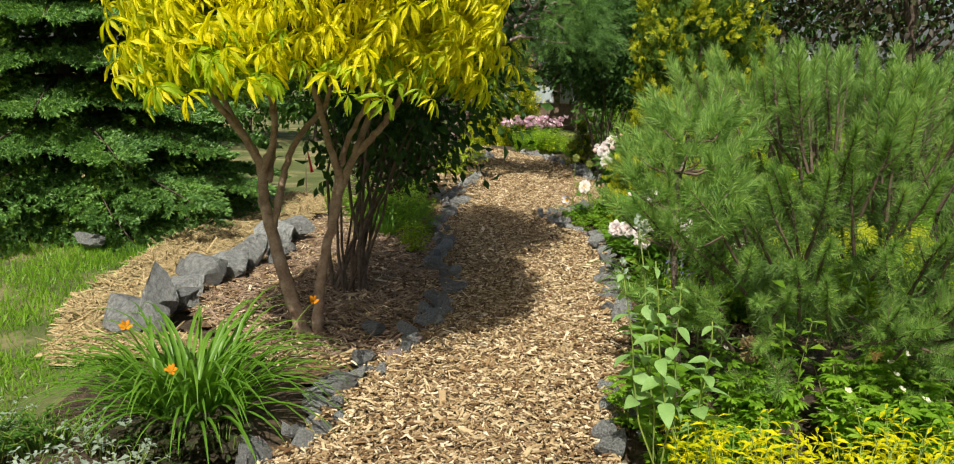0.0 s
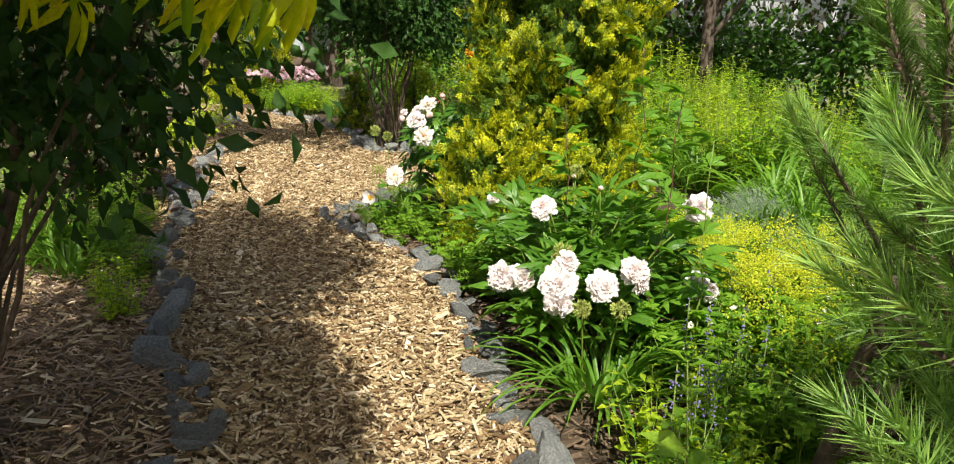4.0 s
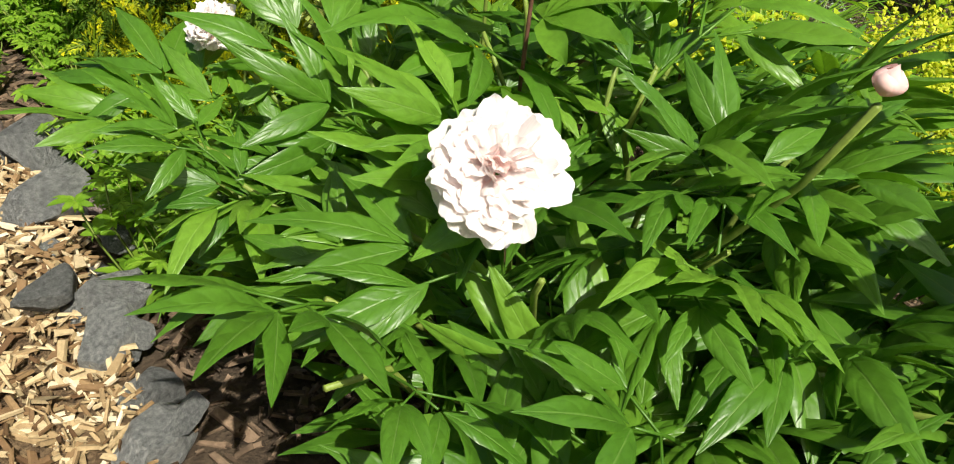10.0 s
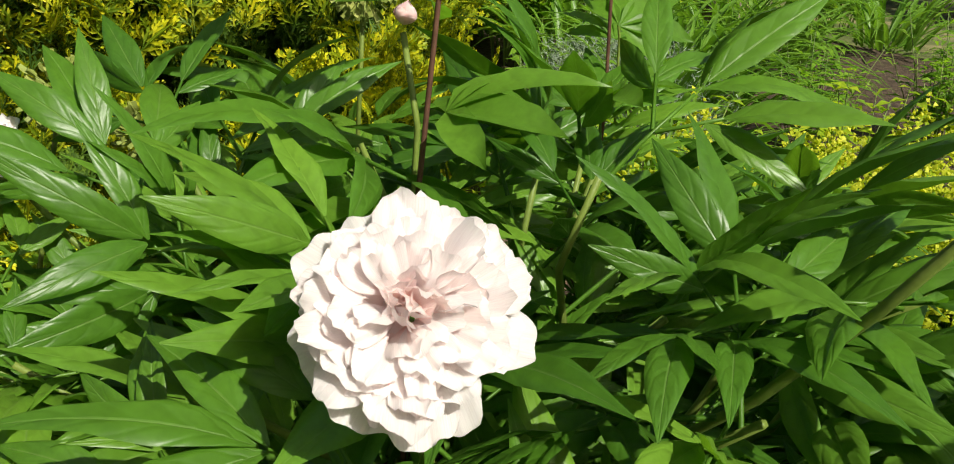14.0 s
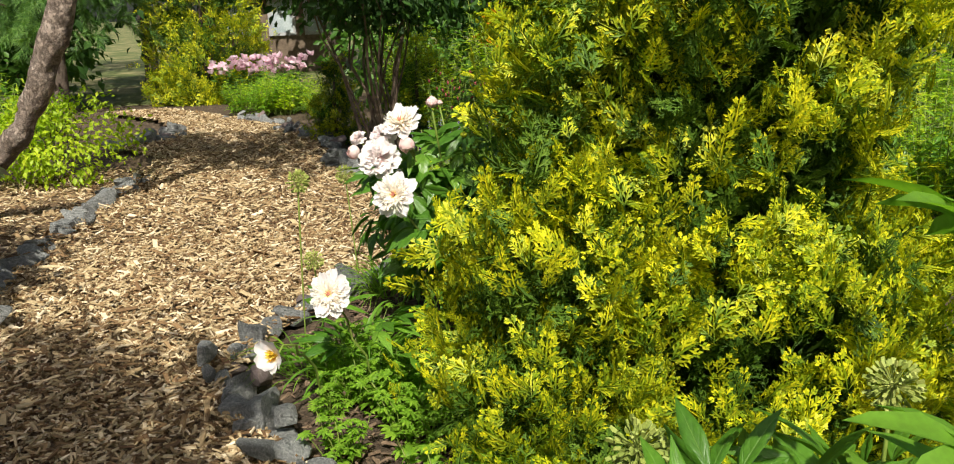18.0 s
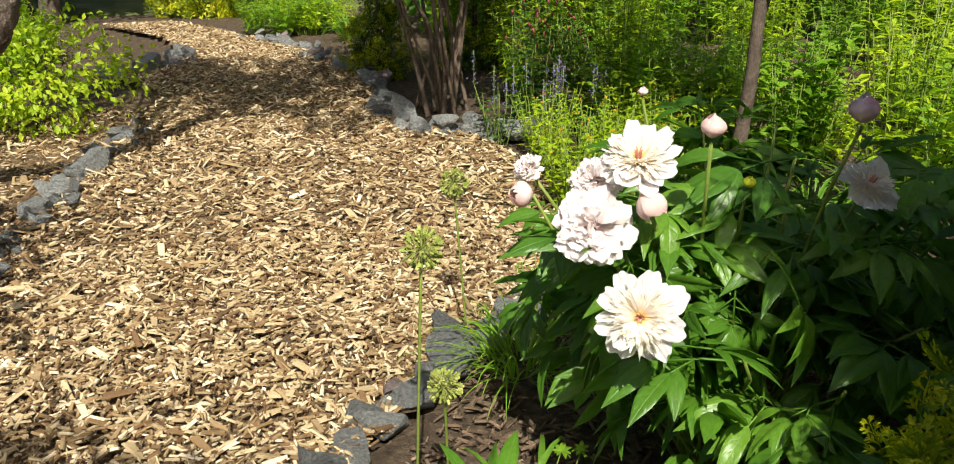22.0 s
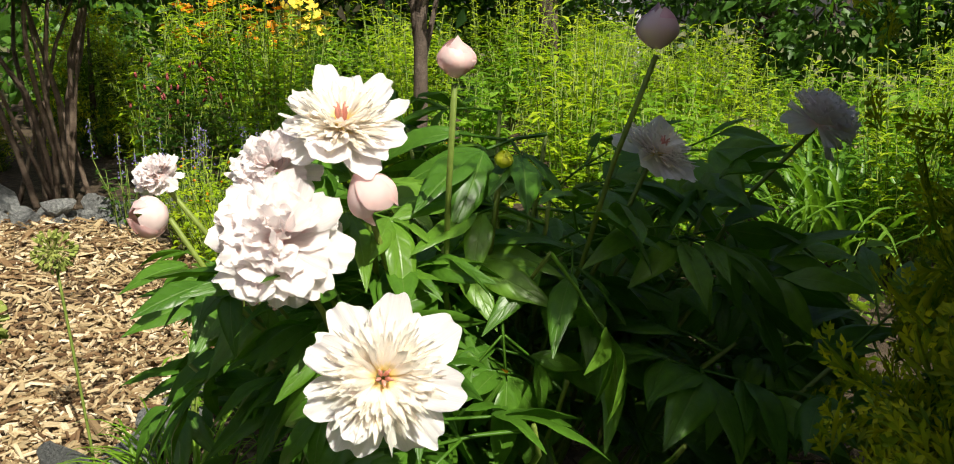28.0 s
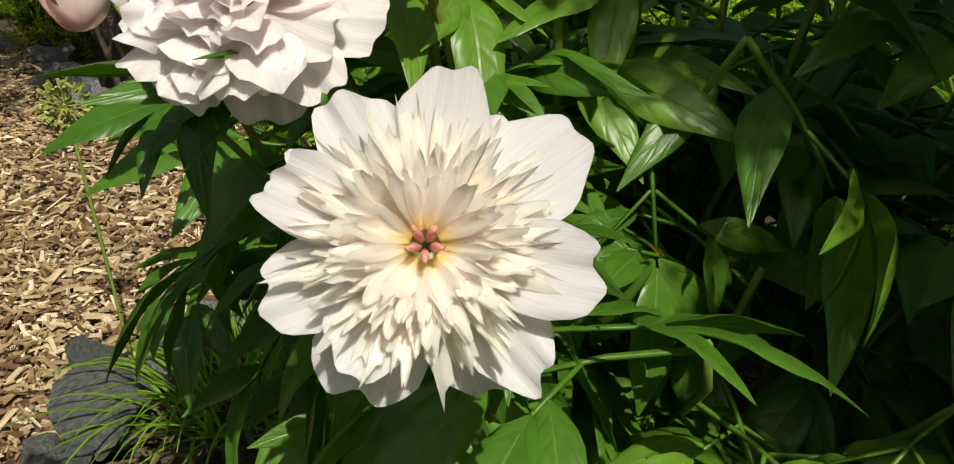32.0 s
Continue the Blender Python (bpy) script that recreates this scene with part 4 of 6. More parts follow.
def thuja(name, x, y, profile, n, size, label, mats=(M_THUJA, M_THUJASHADE), inner_n=0.4, squash=1.0, dark_share=-0.06, lobes=(), fine=False):
    """A conifer of flat sprays over a profile of (height, radius)."""
    ob = thing(name, (x, y, 0), label, "conifer")
    top = profile[-1][0]
    geo_part("trunk", tube([(x, y, -0.05), (x, y, top * 0.5), (x + 0.02, y, top * 0.95)], [0.03, 0.02, 0.004], 7), M_DARKBARK, ob)
    g = Geo()
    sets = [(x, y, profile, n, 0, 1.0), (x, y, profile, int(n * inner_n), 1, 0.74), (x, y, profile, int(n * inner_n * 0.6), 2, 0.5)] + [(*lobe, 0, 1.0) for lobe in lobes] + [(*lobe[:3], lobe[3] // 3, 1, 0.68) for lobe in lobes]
    for x, y, shape, count, layer, depth in sets:
        zs, rs = np.array(shape).T
        tufts = max(count // 11, 3)
        z = np.clip(np.interp(rng.random(tufts) * rs.sum(), np.cumsum(rs) - rs * 0.5, zs) + rng.normal(0, 0.05, tufts), zs[0], zs[-1])
        az = rng.uniform(0, 2 * math.pi, tufts)
        lump = np.array([noise.noise(Vector((math.cos(a) * 2.9, math.sin(a) * 2.9, q * 5.5 + x))) + 0.5 * noise.noise(Vector((math.cos(a) * 7, math.sin(a) * 7, q * 11 + x))) for a, q in zip(az, z)])
        r = np.interp(z, zs, rs) * depth * (1 + 0.26 * lump)
        ray = np.column_stack([np.cos(az), np.sin(az) * squash, 0 * az])
        aim = unit(ray * 0.7 + UP * 0.85 + rng.normal(0, 0.34, (tufts, 3)))
        mid = np.column_stack([x + r * np.cos(az), y + r * np.sin(az) * squash, z])
        kinds = SPRAYS if fine and layer == 0 else PLAIN_SPRAYS
        for t in kinds:
            k = count // len(kinds)
            i = rng.integers(0, tufts, k)
            back = np.abs(rng.normal(0, 0.55, k))
            d = unit(aim[i] + rng.normal(0, 0.42, (k, 3)))
            p = mid[i] + rng.normal(0, 0.5, (k, 3)) * size - aim[i] * (back * size)[:, None]
            upv = unit(ray[i] + UP * 0.3 + rng.normal(0, 0.55, (k, 3)))
            # Dark material paints shade into deep and hollow sprays; upper ones darken too.
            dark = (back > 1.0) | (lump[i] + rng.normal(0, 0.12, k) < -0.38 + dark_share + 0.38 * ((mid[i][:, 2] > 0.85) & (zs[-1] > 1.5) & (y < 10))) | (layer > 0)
            m = frames_of(p - d * size * 0.4, d, upv, size * rng.uniform(0.7, 1.25, k) * (1.8 if layer == 2 else 1.0))
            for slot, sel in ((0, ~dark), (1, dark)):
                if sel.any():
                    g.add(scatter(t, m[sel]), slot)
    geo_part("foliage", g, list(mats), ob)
    return ob


thuja("golden_thuja", 2.14, 8.52, [(0.03, 0.4), (0.2, 0.54), (0.45, 0.6), (0.66, 0.52), (0.84, 0.36), (1.0, 0.34), (1.2, 0.42), (1.5, 0.52), (1.8, 0.57), (2.2, 0.55), (2.7, 0.42), (3.3, 0.06)], 10400, 0.086,
      "golden-yellow thuja with feathery sprays, its inner shade painted in dark green", lobes=((1.6, 8.4, [(0.02, 0.2), (0.2, 0.27), (0.5, 0.27), (0.8, 0.2), (1.1, 0.1), (1.3, 0.03)], 2000), (1.86, 8.61, [(0.02, 0.26), (0.2, 0.35), (0.5, 0.33), (0.75, 0.26), (1.25, 0.24), (1.6, 0.17), (1.85, 0.04)], 2400), (2.55, 8.9, [(0.05, 0.25), (0.4, 0.36), (0.9, 0.38), (1.5, 0.36), (2.0, 0.1)], 1300)), fine=True)
thuja("golden_dwarf_conifer", 1.86, 15.5, [(0.02, 0.22), (0.25, 0.26), (0.5, 0.18), (0.78, 0.03)], 600, 0.1, "small golden cone-shaped conifer at the path's edge", (M_THUJA, M_THUJASHADE), 0.3, 1, 0.0)
thuja("tall_golden_conifer", 0.45, 21.0, [(0.05, 0.6), (0.5, 0.8), (1.4, 0.78), (2.6, 0.55), (3.9, 0.06)], 3200, 0.2, "tall golden conifer at the far end of the path", (M_THUJA, M_THUJASHADE), 0.12, 1, -0.5)
thuja("golden_dwarf_conifer", 2.75, 15.6, [(0.02, 0.3), (0.3, 0.34), (0.7, 0.24), (1.1, 0.03)], 500, 0.12, "golden conifer glowing behind the dark multi-stemmed tree", (M_THUJA, M_THUJASHADE), 0.3, 1, 0.0)


def needle_shoot(count, spread_angle=50, length=0.3, width=0.014, taper=0.75):
    """A shoot along x with needles all round, leaning forwards."""
    t = np.sort(rng.random(count)) ** 0.8
    az = rng.uniform(0, 2 * math.pi, count)
    a = np.radians(spread_angle * (1.15 - 0.7 * t) + rng.normal(0, 7, count))
    d = np.column_stack([np.cos(a), np.sin(a) * np.cos(az), np.sin(a) * np.sin(az)])
    base = np.column_stack([t, 0 * t, 0 * t])
    s = unit(np.cross(d, spread(count))) * width * 0.5
    tip = base + d * (length * rng.uniform(0.75, 1.15, count) * (1 - (1 - taper) * t))[:, None]
    v = np.stack([base - s, base + s, tip], 1).reshape(-1, 3)
    return v, np.arange(count * 3).reshape(-1, 3)


def mugo_pine():
    """Branches that end in whorls of bottle-brush shoots, on a few bare trunks."""
    ob = thing("mugo_pine", (1.75, 4.75, 0), "dense spreading pine with long-needled upright shoots and bare lower trunks", "pine")
    c, r = np.array((1.95, 4.25, 0.78)), np.array((1.3, 0.95, 0.78))

    def allowed(w, gap):
        room = w[:, 0] - (0.62 * w[:, 1] - 1.87) > gap + 0.06 + 0.3 * (w[:, 2] < 0.75)
        return room & (w[:, 0] > 0.6 + gap) & ~((w[:, 1] > 4.75) & (w[:, 2] < 0.7)) & ~((w[:, 1] > 4.75) & (w[:, 2] > 1.15)) & ~((w[:, 2] < 0.5) & (w[:, 0] < 1.3) & (w[:, 1] > 3.75))

    n = spread(560)
    w = n / (np.abs(n) ** 3).sum(1)[:, None] ** (1 / 3) * rng.uniform(0.84, 1.02, 560)[:, None]
    out = unit(w)
    w = c + w * r
    keep = allowed(w, 0.12) & (w[:, 2] > 0.3)
    w, out = w[keep], out[keep]
    wood, g, inner = Geo(), Geo(), Geo()
    brushes = [needle_shoot(280, 56, 0.33, 0.0165, 1.0) for _ in range(5)]
    old = [needle_shoot(120, 72, 0.42, 0.017, 0.9) for _ in range(4)]
    sparse = [needle_shoot(50, 70, 0.5, 0.025, 0.9) for _ in range(3)]
    tops, lows = [], []
    for p, o in zip(w, out):
        main = unit(o * 0.85 + UP * 0.6 + rng.normal(0, 0.16, 3))
        for k in range(1 + int(rng.random() < 0.7) + int(rng.random() < 0.4)):
            d = main if k == 0 else unit(main + unit(np.cross(main, spread(1)[0])) * rng.uniform(0.45, 0.9) + UP * 0.25)
            length = rng.uniform(0.17, 0.23) * (1 if k == 0 else 0.7)
            foot = p if k == 0 else p - main * rng.uniform(0.02, 0.1)
            wood.add(tube([foot - d * 0.02, foot + d * length * 0.5, foot + d * length * 0.95], [0.0055, 0.0045, 0.0022], 5))
            tops.append((foot, d, length))
        low = unit(main + rng.normal(0, 0.1, 3))
        wood.add(tube([p - low * 0.3, p - low * 0.15, p + low * 0.01], [0.009, 0.0075, 0.006], 5))
        lows.append((p - low * 0.2, low, 0.21))
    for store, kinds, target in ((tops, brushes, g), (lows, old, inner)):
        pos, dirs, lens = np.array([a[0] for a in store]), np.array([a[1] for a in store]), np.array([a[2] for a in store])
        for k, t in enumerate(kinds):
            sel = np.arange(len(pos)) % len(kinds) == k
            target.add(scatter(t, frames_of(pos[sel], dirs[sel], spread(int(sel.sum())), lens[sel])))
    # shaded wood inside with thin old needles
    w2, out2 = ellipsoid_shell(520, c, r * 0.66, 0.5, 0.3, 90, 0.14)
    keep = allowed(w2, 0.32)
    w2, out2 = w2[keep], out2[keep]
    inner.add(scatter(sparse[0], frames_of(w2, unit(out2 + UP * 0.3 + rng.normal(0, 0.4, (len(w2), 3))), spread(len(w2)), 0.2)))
    tagged(geo_part("foliage", g, M_PINE, ob), kind="stuff")
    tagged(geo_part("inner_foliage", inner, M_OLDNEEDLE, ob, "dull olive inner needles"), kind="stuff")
    tagged(geo_part("twig", wood, M_MIDBARK, ob), kind="stuff")
    dead = Geo()
    pick = rng.choice(len(w), 16, replace=False)
    dead.add(scatter(sparse[1], frames_of(w[pick] - UP * 0.1, unit(out[pick] + rng.normal(0, 0.3, (16, 3))), spread(16), 0.11)))
    tagged(geo_part("dead_shoot", dead, M_DRYNEEDLE, ob, "dry rust-brown shoots"), kind="stuff")
    # trunks: a slim leader at the path's side and thicker ones behind
    for pts, r0 in ((((0.98, 3.84, -0.03), (0.93, 3.77, 0.4), (0.87, 3.7, 0.8), (0.86, 3.7, 1.05), (0.93, 3.78, 1.32)), 0.021), (((1.33, 4.86, -0.03), (1.27, 4.7, 0.5), (1.2, 4.5, 1.0)), 0.034), (((1.82, 4.8, -0.03), (1.8, 4.6, 0.5), (1.85, 4.3, 1.15)), 0.038), (((2.2, 4.6, -0.03), (2.4, 4.4, 0.6), (2.6, 4.2, 1.1)), 0.034)):
        q = np.array(pts)
        fine = np.stack([np.interp(np.linspace(0, 1, 13), np.linspace(0, 1, len(q)), q[:, i]) for i in range(3)], 1)
        fine[1:-1] = (fine[:-2] + fine[1:-1] * 2 + fine[2:]) / 4 + rng.normal(0, 0.006, (11, 3))
        geo_part("trunk", tube(fine, np.linspace(r0, r0 * 0.4, 13), 8), M_GREYBARK if r0 < 0.03 else M_DARKBARK, ob)
        near = np.argsort(np.linalg.norm(w - fine[-1], axis=1))[:0 if r0 < 0.03 else 5]
        for k in near:
            a = fine[rng.integers(5, 12)]
            e = w[k] - unit(out[k] * 0.75 + UP * 0.6) * 0.4 - UP * 0.06
            geo_part("limb", tube(bent(a, e, -0.03, 7, 0.012), np.linspace(r0 * 0.4, 0.007, 7), 6), M_DARKBARK, ob)
    # whorls of side branches on the slim leader
    tips, aims = [], []
    for z, count, reach in ((0.52, 2, 0.2), (0.85, 5, 0.32), (1.02, 7, 0.32), (1.18, 7, 0.28), (1.32, 6, 0.16)):
        for k in range(count):
            a = 2 * math.pi * (k + rng.random() * 0.5) / count + z * 3
            b = np.array((np.interp(z, (0.4, 0.8, 1.05, 1.32), (0.93, 0.87, 0.86, 0.93)), np.interp(z, (0.4, 0.8, 1.05, 1.32), (3.77, 3.7, 3.7, 3.78)), z))
            d = unit(np.array((math.cos(a), math.sin(a), 0.35)))
            e = b + d * reach * rng.uniform(0.7, 1.1)
            if e[0] < 0.66:
                e[0] = 0.66 + 0.06 * rng.random()
            geo_part("branch", tube(bent(b, e, -0.03, 5, 0.006), np.linspace(0.007, 0.004, 5), 5), M_MIDBARK, ob)
            for j in range(5):
                tips.append(b + (e - b) * (0.3 + 0.17 * j)), aims.append(unit(d * 0.8 + UP * 0.6 + rng.normal(0, 0.35, 3)))
    tagged(geo_part("foliage", scatter(needle_shoot(150, 55, 0.42, 0.017, 0.9), frames_of(np.array(tips), np.array(aims), spread(len(tips)), rng.uniform(0.14, 0.19, len(tips)))), M_PINE, ob), kind="stuff")


mugo_pine()


def sprig(count=17):
    return needle_shoot(count, 58, 0.34, 0.15)


def spruce(x, y, height, radius, label, tiers=11, group=""):
    ob = thing("spruce", (x, y, 0), label, "spruce", group)
    geo_part("trunk", tube([(x, y, -0.05), (x, y, height)], [0.12, 0.01], 8), M_DARKBARK, ob)
    g, wood = Geo(), Geo()
    ts = [sprig() for _ in range(3)]
    for k in range(tiers):
        u = k / tiers
        z = 0.25 + u * (height - 0.4)
        rr = radius * (1 - u) ** 0.85
        for a in np.arange(0, 2 * math.pi, 2 * math.pi / 12) + rng.random():
            a += rng.normal() * 0.12
            ln = rr * rng.uniform(0.8, 1.08)
            d = np.array((math.cos(a), math.sin(a), 0))
            p = bent((x, y, z + 0.12), np.array((x, y, z - 0.12 * ln + rng.normal() * 0.05)) + d * ln, 0.06, 7)
            wood.add(tube(p, np.linspace(0.018, 0.004, 7), 4))
            m = max(int(190 * ln), 12)
            f = rng.uniform(0.25, 1.0, m)
            q = np.stack([np.interp(f, np.linspace(0, 1, 7), p[:, i]) for i in range(3)], 1)
            s = np.array((-d[1], d[0], 0))
            sg = rng.choice((-1, 1), m)
            off = (1.12 - f) * 0.5 * ln * rng.random(m)
            q = q + s * (sg * off)[:, None] - UP * (0.16 * off)[:, None]
            dd = unit(d * 0.8 + s * sg[:, None] * 0.55 + rng.normal(0, 0.15, (m, 3)) - UP * 0.12)
            g.add(scatter(ts[k % 3], frames_of(q, dd, spread(m), 0.15 * rng.uniform(0.8, 1.2, m))))
    # Core needles in a dark material paint the shade between the tiers.
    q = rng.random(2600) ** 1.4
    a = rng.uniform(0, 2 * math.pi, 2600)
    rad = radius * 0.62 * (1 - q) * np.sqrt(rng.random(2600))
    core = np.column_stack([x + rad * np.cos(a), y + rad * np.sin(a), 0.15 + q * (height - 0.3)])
    tagged(geo_part("inner_foliage", scatter(ts[0], frames_of(core, unit(np.column_stack([np.cos(a), np.sin(a), 0 * a - 0.3])), spread(2600), 0.3)), M_THUJASHADE, ob, "inner needles in dark green, the shade between tiers painted in"), kind="stuff")
    tagged(geo_part("branch", wood, M_DARKBARK, ob), kind="stuff")
    tagged(geo_part("foliage", g, M_SPRUCE, ob), kind="stuff")


spruce(-4.45, 9.3, 4.6, 2.75, "blue-green spruce with drooping tiers of branches beside the lawn")


def leaning_pine():
    ob = thing("leaning_pine", (-1.02, 12.8, 0), "old pine with a leaning scaly grey-brown trunk", "pine")
    p = np.array([(-1.25, 12.85, -0.06), (-1.0, 12.8, 0.06), (-0.68, 12.62, 0.36), (-0.36, 12.42, 0.7), (-0.16, 12.32, 1.08), (-0.02, 12.24, 1.45), (0.12, 12.25, 1.95), (0.4, 12.4, 2.5), (0.6, 12.6, 3.2)])
    r = np.array([0.13, 0.1, 0.078, 0.068, 0.063, 0.06, 0.056, 0.05, 0.04])
    fine = np.linspace(0, 1, 97)
    q = np.stack([np.interp(fine, np.linspace(0, 1, 9), p[:, i]) for i in range(3)], 1)
    for _ in range(12):
        q[1:-1] = (q[:-2] + q[1:-1] * 2 + q[2:]) / 4
    v, f = tube(q, np.interp(fine, np.linspace(0, 1, 9), r), 30)
    bumps = np.array([(0.5 - abs(noise.noise(Vector((a[0] * 16, a[1] * 16, a[2] * 7))))) * 0.035 + noise.noise(Vector(a) * 5) * 0.03 for a in v])
    v = v + unit(v - np.repeat(q, 30, 0)) * bumps[:, None]
    geo_part("trunk", (v, f), M_GREYBARK, ob)
    c, rad = np.array((1.0, 12.7, 2.75)), np.array((1.05, 1.2, 0.95))
    w, out = ellipsoid_shell(900, c, rad, 0.4, 1.75, 60, 0.14)
    w3, o3 = ellipsoid_shell(800, (-0.3, 14.0, 2.0), (0.7, 0.6, 0.85), 0.3, 1.15, 50, 0.17)
    w, out = np.concatenate([w, w3]), np.concatenate([out, o3])
    t = needle_shoot(110, 60, 0.42, 0.02)
    geo_part("foliage", scatter(t, frames_of(w, unit(out + rng.normal(0, 0.5, (len(w), 3)) + UP * 0.2), spread(len(w)), 0.22 * rng.uniform(0.7, 1.3, len(w)))), M_SPRUCE, ob)
    for k in range(16):
        geo_part("limb", tube(bent(q[72 + k % 24], c + spread(1)[0] * rad * 0.8, 0.1, 6, 0.05), np.linspace(0.035, 0.008, 6), 5), M_GREYBARK, ob)
    for k in range(8):
        geo_part("limb", tube(bent(q[54], w3[k], 0.05, 6, 0.03), np.linspace(0.02, 0.005, 6), 5), M_GREYBARK, ob)


leaning_pine()
simple_tree("young_tree", 3.05, 11.65, 3.2, 0.72, 0.04, M_DARKLEAF, M_DARKBARK, "young slim-trunked tree with a dark green crown above the flower bed", n=3000, size=0.085, low=0.42, clumps=60)
FAR = "broad dark-leaved garden tree at the edge of the garden"
simple_tree("tree", 5.6, 9.2, 6.4, 1.2, 0.11, M_DARKLEAF, M_GREYBARK, "tree with a pale flaking trunk rising from the perennials", low=0.66, n=1600)
for x, y, h, r in ((5.2, 17.2, 5.5, 2.0), (7.8, 16.0, 6, 2.2), (10.5, 15.0, 6, 2.4), (3.4, 20.5, 5.5, 1.9), (-2.6, 22.5, 6.0, 2.2), (6.2, 24, 7, 2.6), (-6.5, 17.5, 6.5, 2.4), (-9, 12, 6.5, 2.4), (-8.5, 6.5, 6.0, 2.2), (13, 10, 7, 2.6), (12, 5, 6, 2.4), (-1.6, 20.2, 4.5, 1.5), (-0.7, 24.5, 6, 1.6), (3.0, 25.5, 6, 1.5), (0.2, 30, 8, 3.2), (-4, 29, 8, 3), (5, 31, 8, 3.2), (10, 24, 8, 3)):
    simple_tree("tree", x, y, h, r, 0.14, M_PURPLELEAF if x in (5.2, 7.8, 10.5) else M_DARKLEAF, M_DARKBARK, FAR, n=3600 if y < 23 else 2400, size=0.16 if y < 23 else 0.26, low=0.22, group="far trees")


# ---- flowers ----
def petal(length, width, cup=0.35, ruffle=0.05, notch=0.06, seg=6, cols=5, curl=0.0, bend=0.0):
    """A petal along x with a rounded uneven rim: cupped across, rising by bend, rolling back by curl, ruffled outwards."""
    t, u = np.linspace(0, 1, seg + 1), np.linspace(-1, 1, cols)
    ang = (0.8 * cup + bend) * t - curl * 3.0 * np.maximum(t - 0.5, 0)
    cx = np.concatenate([[0], np.cumsum(np.cos((ang[1:] + ang[:-1]) / 2))]) / seg
    cz = np.concatenate([[0], np.cumsum(np.sin((ang[1:] + ang[:-1]) / 2))]) / seg
    ph = rng.random(3) * 7
    reach = length * (1 - 0.26 * np.abs(u) ** (4.5 if cols > 3 else 2.0) + notch * (0.6 * np.sin(u * 3.5 + ph[0]) + 0.4 * np.sin(u * 8 + ph[1])))
    tt, uu = np.meshgrid(t, u, indexing="ij")
    w = width * 0.5 * (0.2 + 0.8 * np.sin(np.clip(tt * 1.7, 0, math.pi / 2)) ** 1.3)
    off = 0.3 * cup * width * uu ** 2 * np.sin(tt * 2.2) + ruffle * length * tt ** 2 * (np.sin(uu * 4.5 + ph[2]) + 0.5 * np.sin(uu * 11 + ph[0]))
    x = reach[None] * cx[:, None] - np.sin(ang)[:, None] * off
    z = reach[None] * cz[:, None] + np.cos(ang)[:, None] * off
    v = np.stack([x, uu * w, z], -1).reshape(-1, 3)
    i = np.arange(len(v)).reshape(seg + 1, cols)
    a, b, c, d = i[:-1, :-1].ravel(), i[1:, :-1].ravel(), i[1:, 1:].ravel(), i[:-1, 1:].ravel()
    return v, np.concatenate([np.stack([a, b, c], 1), np.stack([a, c, d], 1)]), np.stack([tt, uu], -1).reshape(-1, 2)


def ring(g, count, length, width, lift, r0, slot=0, cup=0.35, ruffle=0.06, jitter=8.0, start=0.0, notch=0.06, curl=0.0, seg=6, cols=5, z0=0.0, bend=0.0):
    """Petals round the z axis, raised by lift degrees."""
    for k in range(count):
        p = petal(length * rng.uniform(0.86, 1.1), width * rng.uniform(0.8, 1.15), cup * rng.uniform(0.6, 1.4), ruffle, notch, seg, cols, curl * rng.uniform(0.4, 1.5), bend * rng.uniform(0.5, 1.5))
        az = start + 360 * k / count + rng.normal() * jitter
        v, f, uv = turned(p, rng.normal() * 9, -lift + rng.normal() * jitter, 0)
        v = v + (r0, 0, z0)
        g.add(turned((v, f, uv), 0, 0, az), slot)


def mesh_white_peony(size):
    """Broad white guard petals round a shaggy cushion of narrow cream petals and pink carpels."""
    guard, cushion, heart = Geo(), Geo(), Geo()
    ring(guard, 7, size * 1.04, size * 0.66, 2, size * 0.05, 0, 0.15, 0.022, 12, notch=0.07, curl=0.06, seg=10, cols=17)
    ring(guard, 6, size * 0.95, size * 0.58, 7, size * 0.05, 0, 0.2, 0.03, 12, start=20, notch=0.08, seg=10, cols=17)
    count = 250
    for k in range(count):
        q = (k + 0.5) / count
        lift = 5 + 34 * q + rng.normal() * 4
        length = size * (0.8 - 0.36 * q) * rng.uniform(0.74, 1.1)
        arch = rng.uniform(0.0, 0.35)
        p = petal(length, size * rng.uniform(0.065, 0.125), rng.uniform(0.0, 0.4), 0.03, 0.16, 8, 5, rng.uniform(-0.3, 0.2), -arch)
        v, f, uv = turned(p, rng.normal() * 16, -(lift + math.degrees(arch) * 0.55), 0)
        cushion.add(turned((v + (size * 0.09, 0, size * (0.02 + 0.18 * q)), f, uv), 0, 0, 137.508 * k + rng.normal() * 6))
    for k in range(5):
        a = 2 * math.pi * k / 5 + 0.3
        c, q = math.cos(a), math.sin(a)
        heart.add(tube([(size * 0.04 * c, size * 0.04 * q, size * 0.15), (size * 0.07 * c, size * 0.07 * q, size * 0.34), (size * 0.075 * c, size * 0.075 * q, size * 0.42), (size * 0.11 * c, size * 0.11 * q, size * 0.46)], [size * 0.022, size * 0.03, size * 0.018, size * 0.013], 7))
